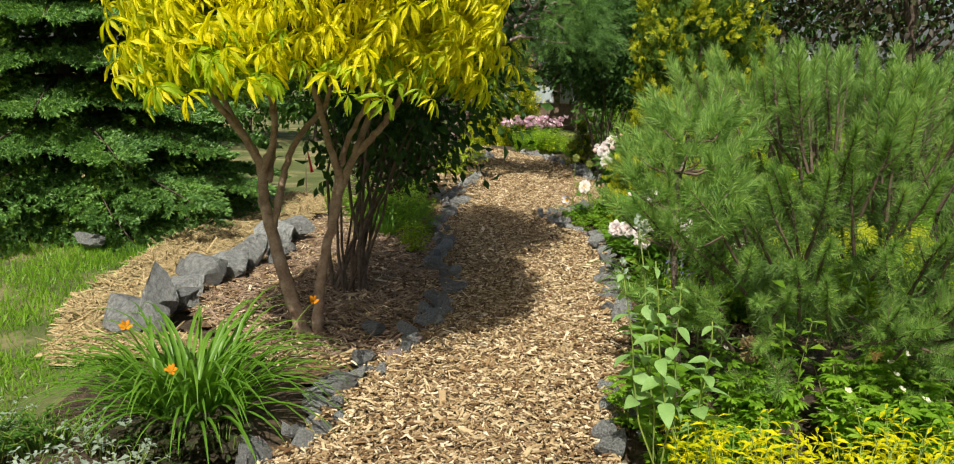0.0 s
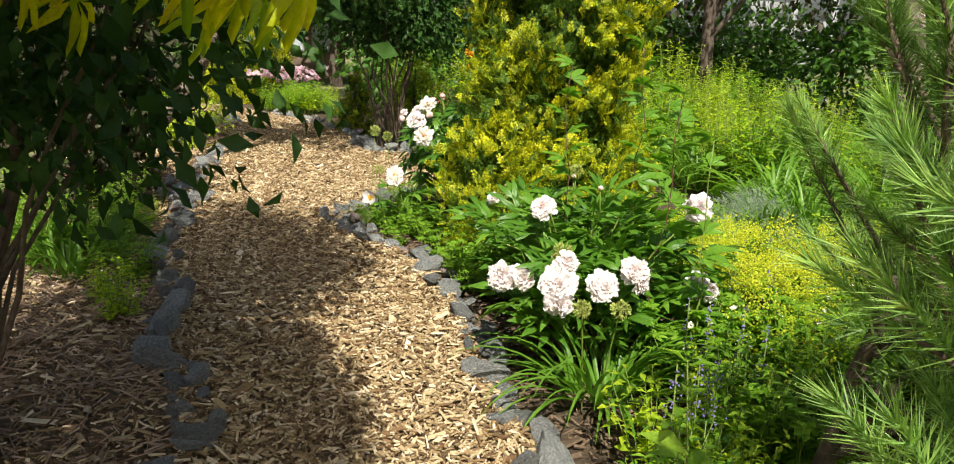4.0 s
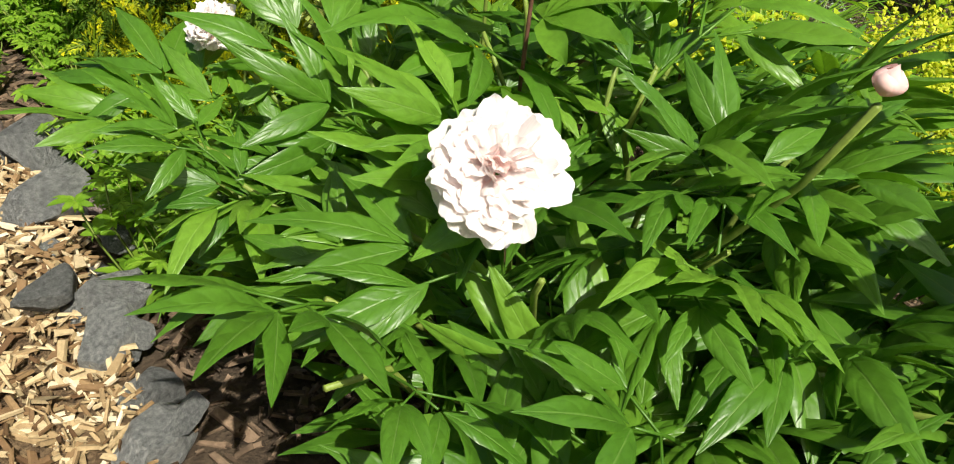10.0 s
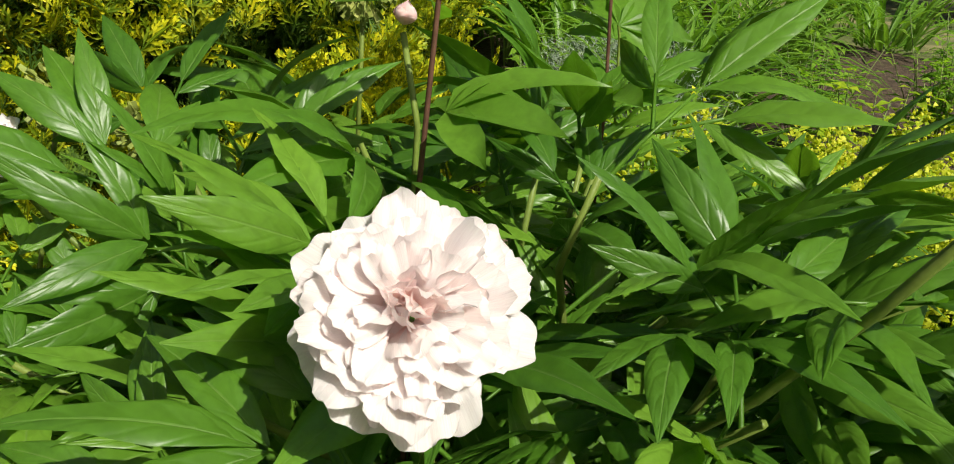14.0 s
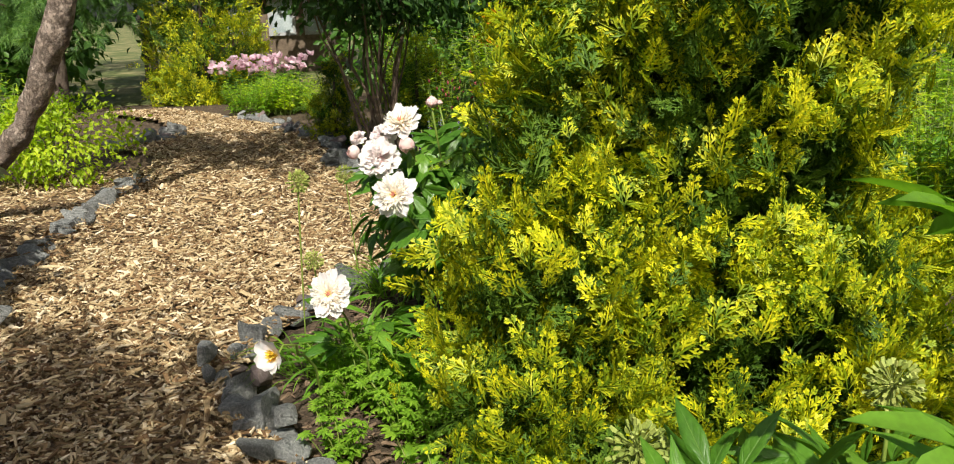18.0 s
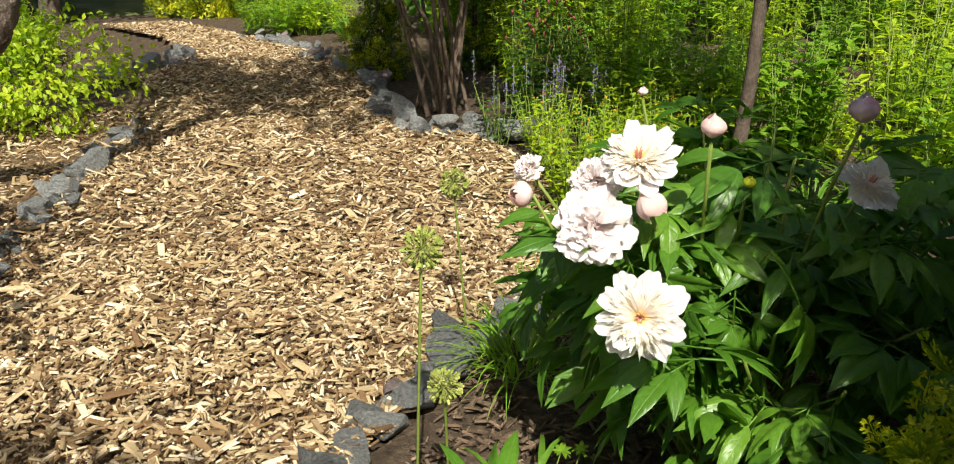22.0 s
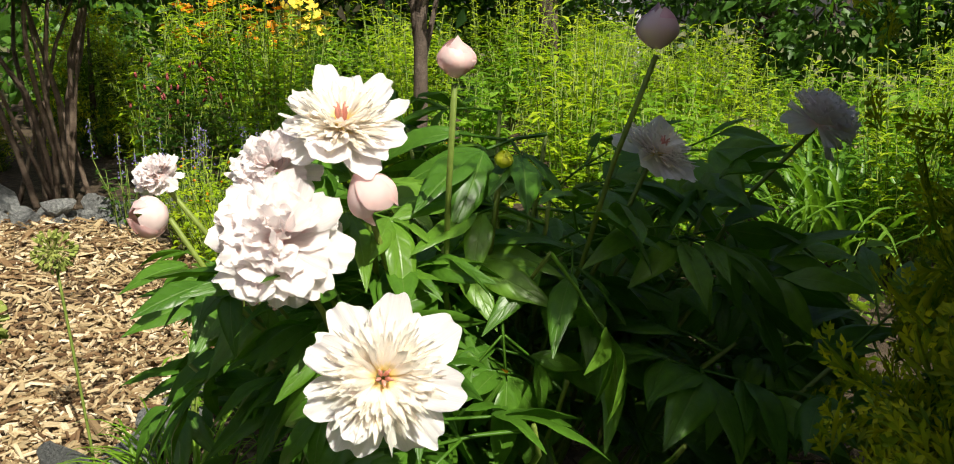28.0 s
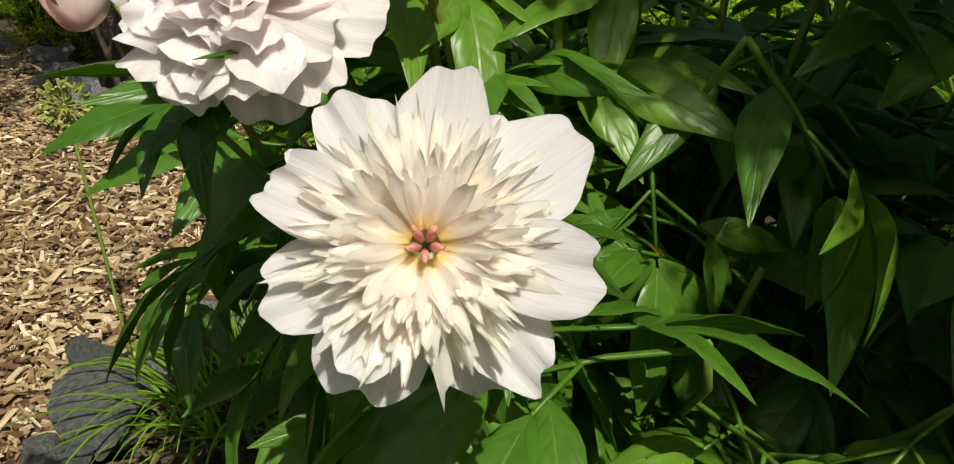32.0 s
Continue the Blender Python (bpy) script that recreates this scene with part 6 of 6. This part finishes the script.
# ---- leafy perennials ----
def herb(name, height, rad, stems, pairs, leaf_t, size, leaf_mat, label, at=(0, 0), category="perennial", stem_mat=None, group="", flower=None, fl_mat=None, fl_n=0, fl_size=0.02, spikes=False):
    ob = thing(name, (at[0], at[1], 0), label, category, group)
    g, s, fl = Geo(), Geo(), Geo()
    for k in range(stems):
        az, q = rng.uniform(0, 6.28), math.sqrt(rng.random())
        b = np.array((at[0] + 0.4 * rad * q * math.cos(az), at[1] + 0.4 * rad * q * math.sin(az), -0.02))
        e = np.array((at[0] + rad * q * math.cos(az), at[1] + rad * q * math.sin(az), height * rng.uniform(0.65, 1.1)))
        p = bent(b, e, 0.03, 5, 0.012)
        s.add(tube(p[::2], np.linspace(0.004, 0.002, 3), 3))
        t = np.repeat(np.linspace(0.2, 1.0, pairs), 2) + rng.normal(0, 0.02, pairs * 2)
        w = np.stack([np.interp(t, np.linspace(0, 1, 5), p[:, i]) for i in range(3)], 1)
        a = np.repeat(np.arange(pairs) * 1.7 + az, 2) + np.tile((0, math.pi), pairs) + rng.normal(0, 0.3, pairs * 2)
        d = np.column_stack([np.cos(a), np.sin(a), rng.uniform(-0.1, 0.8, len(a))])
        g.add(scatter(leaf_t, frames_of(w, d, UP + rng.normal(0, 0.2, (len(a), 3)), size * rng.uniform(0.7, 1.2, len(a)) * (1.15 - 0.45 * t))))
        if flower is not None and k < fl_n:
            m = 26 if spikes else 1
            if spikes:
                f = rng.uniform(0, 0.2, m)
                w = e + UP * f[:, None] + rng.normal(0, 0.012, (m, 3)) * (1.2 - 4 * f)[:, None]
                s.add(tube([e, e + UP * 0.2], 0.002, 4))
                fl.add(scatter(flower, frames_of(w, spread(m), spread(m), fl_size)))
            else:
                fl.add(scatter(flower, frames_of(e + UP * 0.01, unit(spread(1) * (1, 1, 0.2)), UP + rng.normal(0, 0.3, (1, 3)) - np.array((0, 0.4, 0)), fl_size)))
    tagged(geo_part("stalk", s, stem_mat or M_STEM, ob), kind="stuff")
    tagged(geo_part("foliage", g, leaf_mat, ob), kind="stuff")
    if fl.n:
        tagged(geo_part("blossom", fl, fl_mat, ob), kind="stuff")
    return ob


LANCE, OVAL, TOOTHED = leaf(1, 0.3, 0.2, 0.35, 2), leaf(1, 0.55, 0.2, 0.3, 2), leaf(1, 0.5, 0.2, 0.3, 3, 0.4, 0.9, 0.1)
PALM = merged(leaf(1, 0.36, 0.2, 0.35, 6, 0.5, 0.8, 0.07), *[turned(leaf(0.82, 0.3, 0.2, 0.35, 4, 0.5, 0.8, 0.07), 0, 0, s * 40) for s in (1, -1)], *[turned(leaf(0.6, 0.26, 0.2, 0.35, 4, 0.5, 0.8, 0.07), 0, 0, s * 78) for s in (1, -1)])
star = Geo()
ring(star, 5, 1.0, 0.8, 15, 0.05, 0, 0.2, 0.03, seg=3, cols=3)
STAR = (np.concatenate(star.v), np.concatenate(star.f))
KNOB = (np.array([(0, 0, -0.3), (0.32, 0, 0.2), (0, 0.32, 0.2), (-0.32, 0, 0.2), (0, -0.32, 0.2), (0.28, 0, 0.9), (0, 0.28, 0.9), (-0.28, 0, 0.9), (0, -0.28, 0.9), (0, 0, 1.3)]), np.array([(0, 2, 1), (0, 3, 2), (0, 4, 3), (0, 1, 4), (1, 2, 6), (1, 6, 5), (2, 3, 7), (2, 7, 6), (3, 4, 8), (3, 8, 7), (4, 1, 5), (4, 5, 8), (9, 5, 6), (9, 6, 7), (9, 7, 8), (9, 8, 5)]))
BLOB = (np.array([(0, 0, 0), (1, 0.3, 0.2), (0.4, 0.7, -0.3), (0.5, -0.5, 0.3), (0.7, 0, -0.6)]), np.array([(0, 1, 2), (0, 3, 1), (0, 2, 4), (0, 4, 3), (1, 4, 2), (1, 3, 4)]))

# tall perennials with lobed leaves by the first peony
for x, y, h in ((1.66, 6.3, 1.22), (1.6, 7.08, 1.3), (1.78, 6.15, 1.05), (2.1, 7.3, 1.4), (2.3, 7.45, 1.15)):
    ob = thing("tall_perennial", (x, y, 0), "tall perennial stem with large lobed light green leaves", "perennial", "tall perennials")
    e = np.array((x + rng.normal() * 0.04, y + rng.normal() * 0.04, h))
    p = bent((x, y, -0.02), e, 0, 8, 0.015)
    geo_part("stem", tube(p, np.linspace(0.0036, 0.0018, 8), 6), M_REDSTEM if h > 1.2 else M_STEM, ob)
    count = 9 if y < 6.5 else 12
    for k in range(count):
        t = 0.3 + 0.7 * k / (count - 1)
        q = np.array([np.interp(t, np.linspace(0, 1, 8), p[:, i]) for i in range(3)])
        a = k * 1.9 + rng.normal() * 0.3
        d = np.array((math.cos(a), math.sin(a), 0.35 + 0.5 * t))
        if roomy(q + unit(d) * 0.16):
            geo_part("leaf", scatter(PALM, frames_of(q + unit(d) * 0.02, d, UP + rng.normal(0, 0.3, 3), 0.15 * (1.15 - 0.45 * t))), M_MIDLEAF, ob)

# filler perennials over the bed
protos = [herb("leafy_perennial", 0.55, 0.3, 26, 7, LANCE, 0.11, M_LIGHTLEAF, "leafy green perennial with narrow leaves", (3.4, 12.6), group="bed perennials"),
          herb("leafy_perennial", 0.45, 0.3, 24, 6, OVAL, 0.08, M_LIME, "bright green leafy perennial", (3.9, 12.2), group="bed perennials"),
          herb("leafy_perennial", 0.7, 0.28, 22, 9, TOOTHED, 0.08, M_LIGHTLEAF, "tall green perennial with toothed leaves", (4.5, 12.0), group="bed perennials"),
          herb("leafy_perennial", 0.95, 0.3, 24, 13, LANCE, 0.09, M_LIME, "tall dense green perennial with narrow leaves", (5.0, 12.5), group="bed perennials"),
          herb("low_perennial", 0.2, 0.17, 13, 3, PALM, 0.055, M_LIGHTLEAF, "low perennial with divided light green leaves", (2.7, 8.9), group="bed perennials")]


def fill(places, kinds, scale=(0.8, 1.15)):
    for x, y in places:
        copy_thing(protos[kinds[rng.integers(len(kinds))]], pose(x, y, 0, 0, 0, rng.uniform(0, 360)) @ Matrix.Scale(rng.uniform(*scale), 4))


def region(n, x0, x1, y0, y1):
    return np.column_stack([rng.uniform(x0, x1, n), rng.uniform(y0, y1, n)])


fill(region(44, 2.7, 8.5, 11.9, 14.5), (1, 2, 3))
fill(region(34, 3.3, 8.5, 9.4, 11.8), (1, 2, 3), (0.85, 1.2))
fill(region(34, 2.8, 8.5, 14.5, 17.5), (2, 3), (1.0, 1.5))
fill(region(10, 2.3, 3.4, 6.9, 8.6), (0, 1), (0.6, 0.85))
fill(region(8, 2.0, 3.0, 5.3, 6.2), (0, 1), (0.6, 0.8))
fill(((1.5, 5.35), (1.35, 5.55), (1.65, 5.55), (1.9, 5.4), (1.2, 5.2), (2.1, 5.7)), (0, 1), (0.55, 0.75))
fill(((2.45, 9.6), (2.6, 10.1), (2.35, 10.2), (2.9, 9.7), (2.8, 9.1), (3.2, 9.9)), (0, 1, 2), (0.7, 0.9))
fill(region(14, 0.9, 2.0, 18.1, 19.4), (0, 1), (0.7, 1.0))
fill(region(8, -1.6, -0.7, 8.6, 9.6), (0, 2), (0.5, 0.8))
fill(((-0.55, 7.55), (-0.65, 7.9), (-0.52, 8.25), (-0.7, 8.6)), (0, 1), (0.5, 0.7))
fill(((-0.62, 9.5), (-0.7, 9.25), (-0.55, 9.75)), (0, 1), (0.4, 0.5))
fill(region(12, 1.25, 1.9, 8.7, 9.15), (4,), (0.6, 1.0))
fill(region(22, 1.28, 1.75, 7.5, 8.5), (4,), (0.6, 1.0))
fill(region(12, 1.1, 1.45, 8.95, 9.6), (4,), (0.5, 0.9))
fill(region(12, -2.6, -1.0, 15, 18), (1, 2), (0.8, 1.1))
fill(region(14, 2.4, 4.6, 4.9, 6.3), (0, 1), (0.6, 0.9))
fill(region(14, 0.74, 1.15, 2.9, 4.3), (4,), (0.7, 1.1))
fill(region(8, 1.1, 1.6, 8.8, 9.5), (4,), (0.5, 0.8))
fill(region(14, 1.35, 2.4, 7.7, 8.1), (4,), (0.7, 1.1))
fill(region(12, 3.4, 5.5, 6.2, 8.0), (0, 1), (0.7, 1.0))

# leafy hedge closing the garden
HEDGE = "dense green hedge shrub at the garden's edge"
for k, (x, y) in enumerate([(3.2 + 1.5 * i, 18.2 + 0.4 * (i % 2)) for i in range(6)] + [(10.3, 5.5 + 1.7 * i) for i in range(7)] + [(-9.5, 3 + 2.0 * i) for i in range(6)] + [(-7.5 + 1.8 * i, 20.5 + (i % 2)) for i in range(4)]):
    simple_tree("hedge_shrub", x, y, 2.3, 1.15, 0.05, M_GREENLEAF, M_DARKBARK, HEDGE, "shrub", 1700, 0.16, 0.02, clumps=60, group="hedge")

# right front of the start: palmate leaves, white anemones, golden spirea
for k in range(24):
    herb("anemone", 0.34, 0.2, 14, 4, PALM, 0.085, M_LIGHTLEAF, "light green anemone plant with small white flowers", (rng.uniform(0.95, 2.5), rng.uniform(3.2, 4.15)) if k < 15 else (rng.uniform(1.75, 2.75), rng.uniform(6.0, 6.4)), "anemone", None, "anemones", STAR, M_WHITE, 2, 0.018)
for x, y in ((0.85, 2.95), (1.1, 2.9), (1.35, 2.85), (1.6, 2.9), (1.9, 2.95)):
    herb("golden_spirea", 0.34, 0.17, 26, 6, LANCE, 0.075, M_GOLD, "low golden-yellow spirea at the path edge", (x, y), "spirea", None, "golden spireas")
for x, y, h in ((0.8, 3.52, 0.62), (0.88, 3.38, 0.5), (0.8, 3.8, 0.68), (0.95, 4.35, 0.75), (1.02, 4.1, 0.62), (1.2, 4.3, 0.6), (0.98, 4.75, 0.7), (1.5, 3.9, 0.6)):
    herb("leafy_perennial", h, 0.1, 3, 6, OVAL, 0.12, M_LIGHTLEAF, "upright perennial with broad light green leaves", (x, y), group="bed perennials")


def broad_leaved_weed():
    """Upright stalks with opposite pairs of broad leaves and pale withered tops, in front of the pine."""
    ob = thing("broad_leaved_perennial", (0.72, 3.08, 0), "tall perennial with paired broad grey-green leaves before the pine", "perennial")
    blades = [Geo().add(leaf(1, w, 0.14, d, 7, 0.4, 0.85)).mesh("leaf", M_SAGELEAF, True) for w, d in ((0.62, 0.3), (0.56, 0.45), (0.66, 0.2))]
    tops = Geo()
    for k, (foot, top) in enumerate((((0.7, 3.1, -0.02), (0.6, 3.12, 1.03)), ((0.68, 3.05, -0.02), (0.53, 3.04, 0.9)), ((0.75, 3.0, -0.02), (0.62, 2.9, 0.96)), ((0.78, 3.08, -0.02), (0.74, 3.0, 0.86)), ((0.84, 3.05, -0.02), (0.82, 2.86, 0.76)))):
        p = bent(foot, top, 0.03, 7, 0.012)
        geo_part("stalk", tube(p, np.linspace(0.0045, 0.0022, 7), 6), M_STEM, ob)
        for j, t in enumerate(np.linspace(0.42, 0.97, 7)):
            at = np.array([np.interp(t, np.linspace(0, 1, 7), p[:, i]) for i in range(3)])
            for side in (0, math.pi):
                a = j * 1.57 + k * 0.8 + side + rng.normal() * 0.25
                d = np.array((math.cos(a), math.sin(a), rng.uniform(-0.55, 0.45)))
                m = Matrix(frames_of(at, d, UP + rng.normal(0, 0.25, 3), (0.095 - 0.055 * max(t - 0.6, 0) / 0.4) * rng.uniform(0.8, 1.2))[0])
                m.translation -= ob.location
                set_part("leaf", blades[rng.integers(3)], ob, m)
        if k in (0, 1):
            tops.add(scatter(STAR, frames_of(np.array(top) + rng.normal(0, 0.014, (14, 3)) * (1, 1, 1.8), spread(14), spread(14), 0.011)))
    tagged(geo_part("seed_head", tops, M_SILVER, ob, "pale withered flower heads"), kind="stuff")


broad_leaved_weed()
# catmint, lady's mantle, silver wormwood
for x, y in ((1.72, 5.78), (2.3, 6.45), (1.3, 5.3), (2.55, 12.5), (2.75, 12.9), (2.2, 12.95), (2.4, 12.7), (2.5, 13.1)):
    herb("catmint", 0.32, 0.16, 14, 5, TOOTHED, 0.04, M_GREENLEAF, "catmint with violet flower spikes", (x, y), "catmint", None, "catmints", BLOB, M_VIOLET, 4, 0.009, True)
ROUND = merged(*[turned(leaf(0.55, 0.34, 0.2, 0.15, 5, 0.6, 0.7), 0, 0, a) for a in range(-150, 151, 43)])
for x, y in ((2.45, 6.75), (2.75, 6.7), (3.05, 6.8), (2.6, 6.35), (2.95, 6.4), (3.3, 6.9), (2.3, 7.15), (2.6, 7.1), (3.4, 6.5), (2.3, 6.4), (1.72, 5.6), (1.95, 5.8), (2.15, 6.0), (1.85, 5.45), (2.1, 5.65), (2.35, 5.85), (2.45, 6.15)):
    ob = herb("ladys_mantle", 0.26, 0.22, 16, 2, ROUND, 0.11, M_LIGHTLEAF, "lady's mantle with frothy yellow-green blossom", (x, y), "lady's mantle", None, "lady's mantles")
    n = 2000 if y > 6.3 else 160
    c = np.column_stack([rng.normal(x, 0.14, 34), rng.normal(y, 0.14, 34), rng.uniform(0.28, 0.5, 34)])
    w = c[rng.integers(0, 34, n)] + rng.normal(0, 0.024, (n, 3))
    geo_part("blossom", scatter(BLOB, frames_of(w, spread(n), spread(n), 0.0082 * rng.uniform(0.6, 1.4, n))), M_CHART, ob, smooth=False)
for x, y, s in ((3.6, 8.35, 0.3),):
    ob = thing("silver_wormwood", (x, y, 0), "rounded mound of feathery silver-grey foliage", "wormwood", "silver mounds")
    w, out = ellipsoid_shell(1500, (x, y, s * 0.55), (s, s, s * 0.75), 0.6, 0.0, 60, 0.16)
    geo_part("foliage", leaf_cloud(w, out, needle_shoot(10, 50, 0.5, 0.06), 0.06), M_SILVER, ob)
    for a in range(6):
        geo_part("stem", tube(bent((x, y, -0.02), (x + s * 0.6 * math.cos(a), y + s * 0.6 * math.sin(a), s * 0.8), 0.03), 0.004, 4), M_STEM, ob)
# spirea with orange buds and dusky pink spikes beyond the third peony
for x, y in ((2.35, 11.9), (2.6, 12.1), (2.3, 12.3), (2.75, 11.8), (2.9, 12.3), (3.3, 12.4), (3.6, 12.0), (2.2, 11.6), (2.5, 11.4)):
    herb("spirea", 0.42, 0.24, 34, 7, OVAL, 0.045, M_LIME, "yellow-green spirea with orange-tipped buds", (x, y), "spirea", None, "spireas", BLOB, M_ORANGE, 8, 0.013)
for x, y in ((2.55, 13.4), (2.8, 13.6), (2.9, 13.2)):
    herb("red_bistort", 0.7, 0.25, 18, 6, OVAL, 0.09, M_GREENLEAF, "leafy perennial with dusky red flower knobs on thin stalks", (x, y), "perennial", None, "red-flowered perennials", KNOB, M_ROSE, 14, 0.026)
for x, y in ((1.62, 10.5), (1.7, 10.68)):
    herb("orange_flower", 0.2, 0.07, 5, 3, LANCE, 0.05, M_LIGHTLEAF, "small plant with bright orange-yellow flowers beside the boulders", (x, y), "flower", None, "small orange flowers", STAR, M_ORANGE, 2, 0.014)
# pink peonies and yellow lilies at the far end
for x, y in ((0.85, 20.0), (1.15, 20.1), (1.45, 20.0), (1.7, 20.2)):
    ob = herb("pink_peony", 0.5, 0.3, 20, 5, OVAL, 0.13, M_GREENLEAF, "peony covered with pink and white blooms", (x, y), "peony bush", None, "far pink peonies")
    n = 26
    w = np.column_stack([rng.normal(x, 0.2, n), rng.normal(y, 0.15, n), rng.uniform(0.42, 0.66, n)])
    g = Geo()
    ring(g, 8, 1, 0.8, 35, 0.05, 0, 0.4, 0.05, seg=3, cols=3)
    t = (np.concatenate(g.v), np.concatenate(g.f))
    bloom = Geo().add(t).mesh("bloom", M_PINK)
    for at in w:
        one = part("bloom", bloom, ob, at=at)
        one.rotation_euler, one.scale = (rng.normal() * 0.5, rng.normal() * 0.5, rng.uniform(0, 6)), (0.075,) * 3
for x, y in ((4.4, 16.2), (4.8, 16.5), (4.0, 16.6), (4.6, 15.8)):
    herb("yellow_lily", 1.15, 0.3, 26, 7, LANCE, 0.12, M_GREENLEAF, "tall lilies with orange-yellow flowers", (x, y), "lily", None, "yellow lilies", STAR, M_ORANGE if x < 4.5 else M_YELLOW, 26, 0.07)

# heuchera and low plants at the left front
for x, y in ((-1.2, 3.3), (-1.35, 3.35), (-1.05, 3.38)):
    herb("heuchera", 0.14, 0.14, 14, 2, ROUND, 0.09, M_PURPLELEAF, "dark red-brown heuchera under the daylilies", (x, y), "heuchera", None, "heucheras")
for k in range(12):
    herb("low_groundcover", 0.14, 0.2, 22, 4, OVAL, 0.04, M_SILVER if k % 2 else M_GREENLEAF, "low grey-green leafy ground cover", (rng.uniform(-2.3, -1.3), rng.uniform(2.8, 3.5)), "ground cover", None, "ground covers")


# ---- lawn, straw ----
def grass(name, poly, per_m2, height, mat, label):
    q = np.asarray(poly)
    (x0, y0), (x1, y1) = q.min(0), q.max(0)
    n = int((x1 - x0) * (y1 - y0) * per_m2)
    p = np.column_stack([rng.uniform(x0, x1, n), rng.uniform(y0, y1, n)])
    p = p[inside(p, q)]
    dens = np.array([noise.noise(Vector((x * 1.1, y * 1.1, 9))) for x, y in p])
    p = p[dens + rng.normal(0, 0.15, len(p)) > -0.12]
    n = len(p)
    b = (np.array([(0, -0.06, 0), (0, 0.06, 0), (0.5, 0.045, 0.08), (0.5, -0.045, 0.08), (1, 0, 0.0)]), np.array([(0, 1, 2), (0, 2, 3), (3, 2, 4)]))
    d = unit(UP + rng.normal(0, 0.45, (n, 3)))
    return tagged(new(name, Geo().add(scatter(b, frames_of(np.column_stack([p, np.full(n, -0.03)]), d, spread(n), height * rng.uniform(0.6, 1.4, n)))).mesh(name, mat)), label, "grass", kind="stuff")


LAWN = [(-1.75, 3.4), (-1.7, 4.4), (-2.5, 5.6), (-2.7, 8.0), (-3.0, 10.5), (-5, 10.5), (-8, 8.5), (-8, 2)]
grass("lawn_grass", LAWN, 2400, 0.06, M_LIGHTLEAF, "patchy green lawn grass")
straw = [(-1.5, 4.7), (-2.1, 5.3), (-2.1, 8.0), (-1.6, 10.8), (-2.4, 11.2), (-2.9, 8.2), (-2.75, 5.6), (-2.3, 4.4)]
straw_ob = tagged(path_sheet(straw, 0.15, 0.0, "straw_ground"), "trodden strip covered with dry straw", "ground", kind="structure")
straw_ob.data.materials[0] = M_STRAW
chips("straw", straw, 4.0, 11.5, 2600, 0.09, straw_ob, 0.01, M_STRAW, (0.03, 0.06))


# ---- buildings and fence beyond the garden ----
def box(x0, x1, y0, y1, z0, z1):
    v = np.array([(x, y, z) for z in (z0, z1) for y in (y0, y1) for x in (x0, x1)], float)
    return v, np.array([(0, 2, 3), (0, 3, 1), (4, 5, 7), (4, 7, 6), (0, 1, 5), (0, 5, 4), (1, 3, 7), (1, 7, 5), (3, 2, 6), (3, 6, 7), (2, 0, 4), (2, 4, 6)])


def summer_house():
    ob = thing("summer_house", (1.7, 27.5, 0), "dark timber garden house with a shingled roof and windows", "garden house")
    for x0, x1, y0, y1 in ((0.2, 3.4, 27.0, 27.15), (0.2, 3.4, 29.6, 29.75), (0.2, 0.35, 27.15, 29.6), (3.25, 3.4, 27.15, 29.6)):
        geo_part("wall", box(x0, x1, y0, y1, -0.05, 1.9), M_TIMBER, ob, smooth=False)
    for k in range(5):
        for s in (0, 1):
            y0, z0 = 26.6 + k * 0.36, 1.75 + k * 0.17
            b = box(-0.1, 3.7, y0, y0 + 0.45, z0, z0 + 0.06)
            if s:
                b = (b[0] * (1, -1, 1) + (0, 56.75, 0), b[1][:, ::-1])
            geo_part("roof_board", b, M_TIMBER, ob, smooth=False)
    for x in (0.75, 1.7, 2.5):
        win = geo_part("window", merged(box(x, x + 0.6, 26.93, 27.0, 0.8, 0.87), box(x, x + 0.6, 26.93, 27.0, 1.53, 1.6), box(x, x + 0.07, 26.93, 27.0, 0.87, 1.53), box(x + 0.53, x + 0.6, 26.93, 27.0, 0.87, 1.53)), M_GREYWOOD, ob, smooth=False)
        pane = part("pane", Geo().add(box(x + 0.07, x + 0.53, 26.96, 26.98, 0.87, 1.53)).mesh("pane", M_GLASSY, False), ob)


summer_house()


def fence():
    ob = thing("fence", (7.5, 19.0, 0), "grey wooden board fence behind the trees", "fence", kind="structure")
    for k in range(9):
        x = 4.5 + k * 1.0
        geo_part("post", box(x, x + 0.14, 18.9, 19.04, -0.05, 2.5), M_GREYWOOD, ob, smooth=False)
        for j in range(6):
            if (k * 6 + j) % 4 != 3 and k < 8:
                geo_part("slat", box(x + 0.14, x + 1.0, 19.05, 19.08, 0.25 + j * 0.36, 0.47 + j * 0.36), M_GREYWOOD, ob, smooth=False)


fence()
flag = thing("red_garden_flag", (-2.2, 10.9, 0), "small red cloth marker on a stake", "marker")
geo_part("stake", tube([(-2.2, 10.9, -0.05), (-2.2, 10.9, 0.62)], 0.008, 5), M_TIMBER, flag)
geo_part("cloth", turned(petal(0.3, 0.2, 0.1, 0.05), 0, 80, 0, (-2.18, 10.89, 0.62)), M_RED, flag)
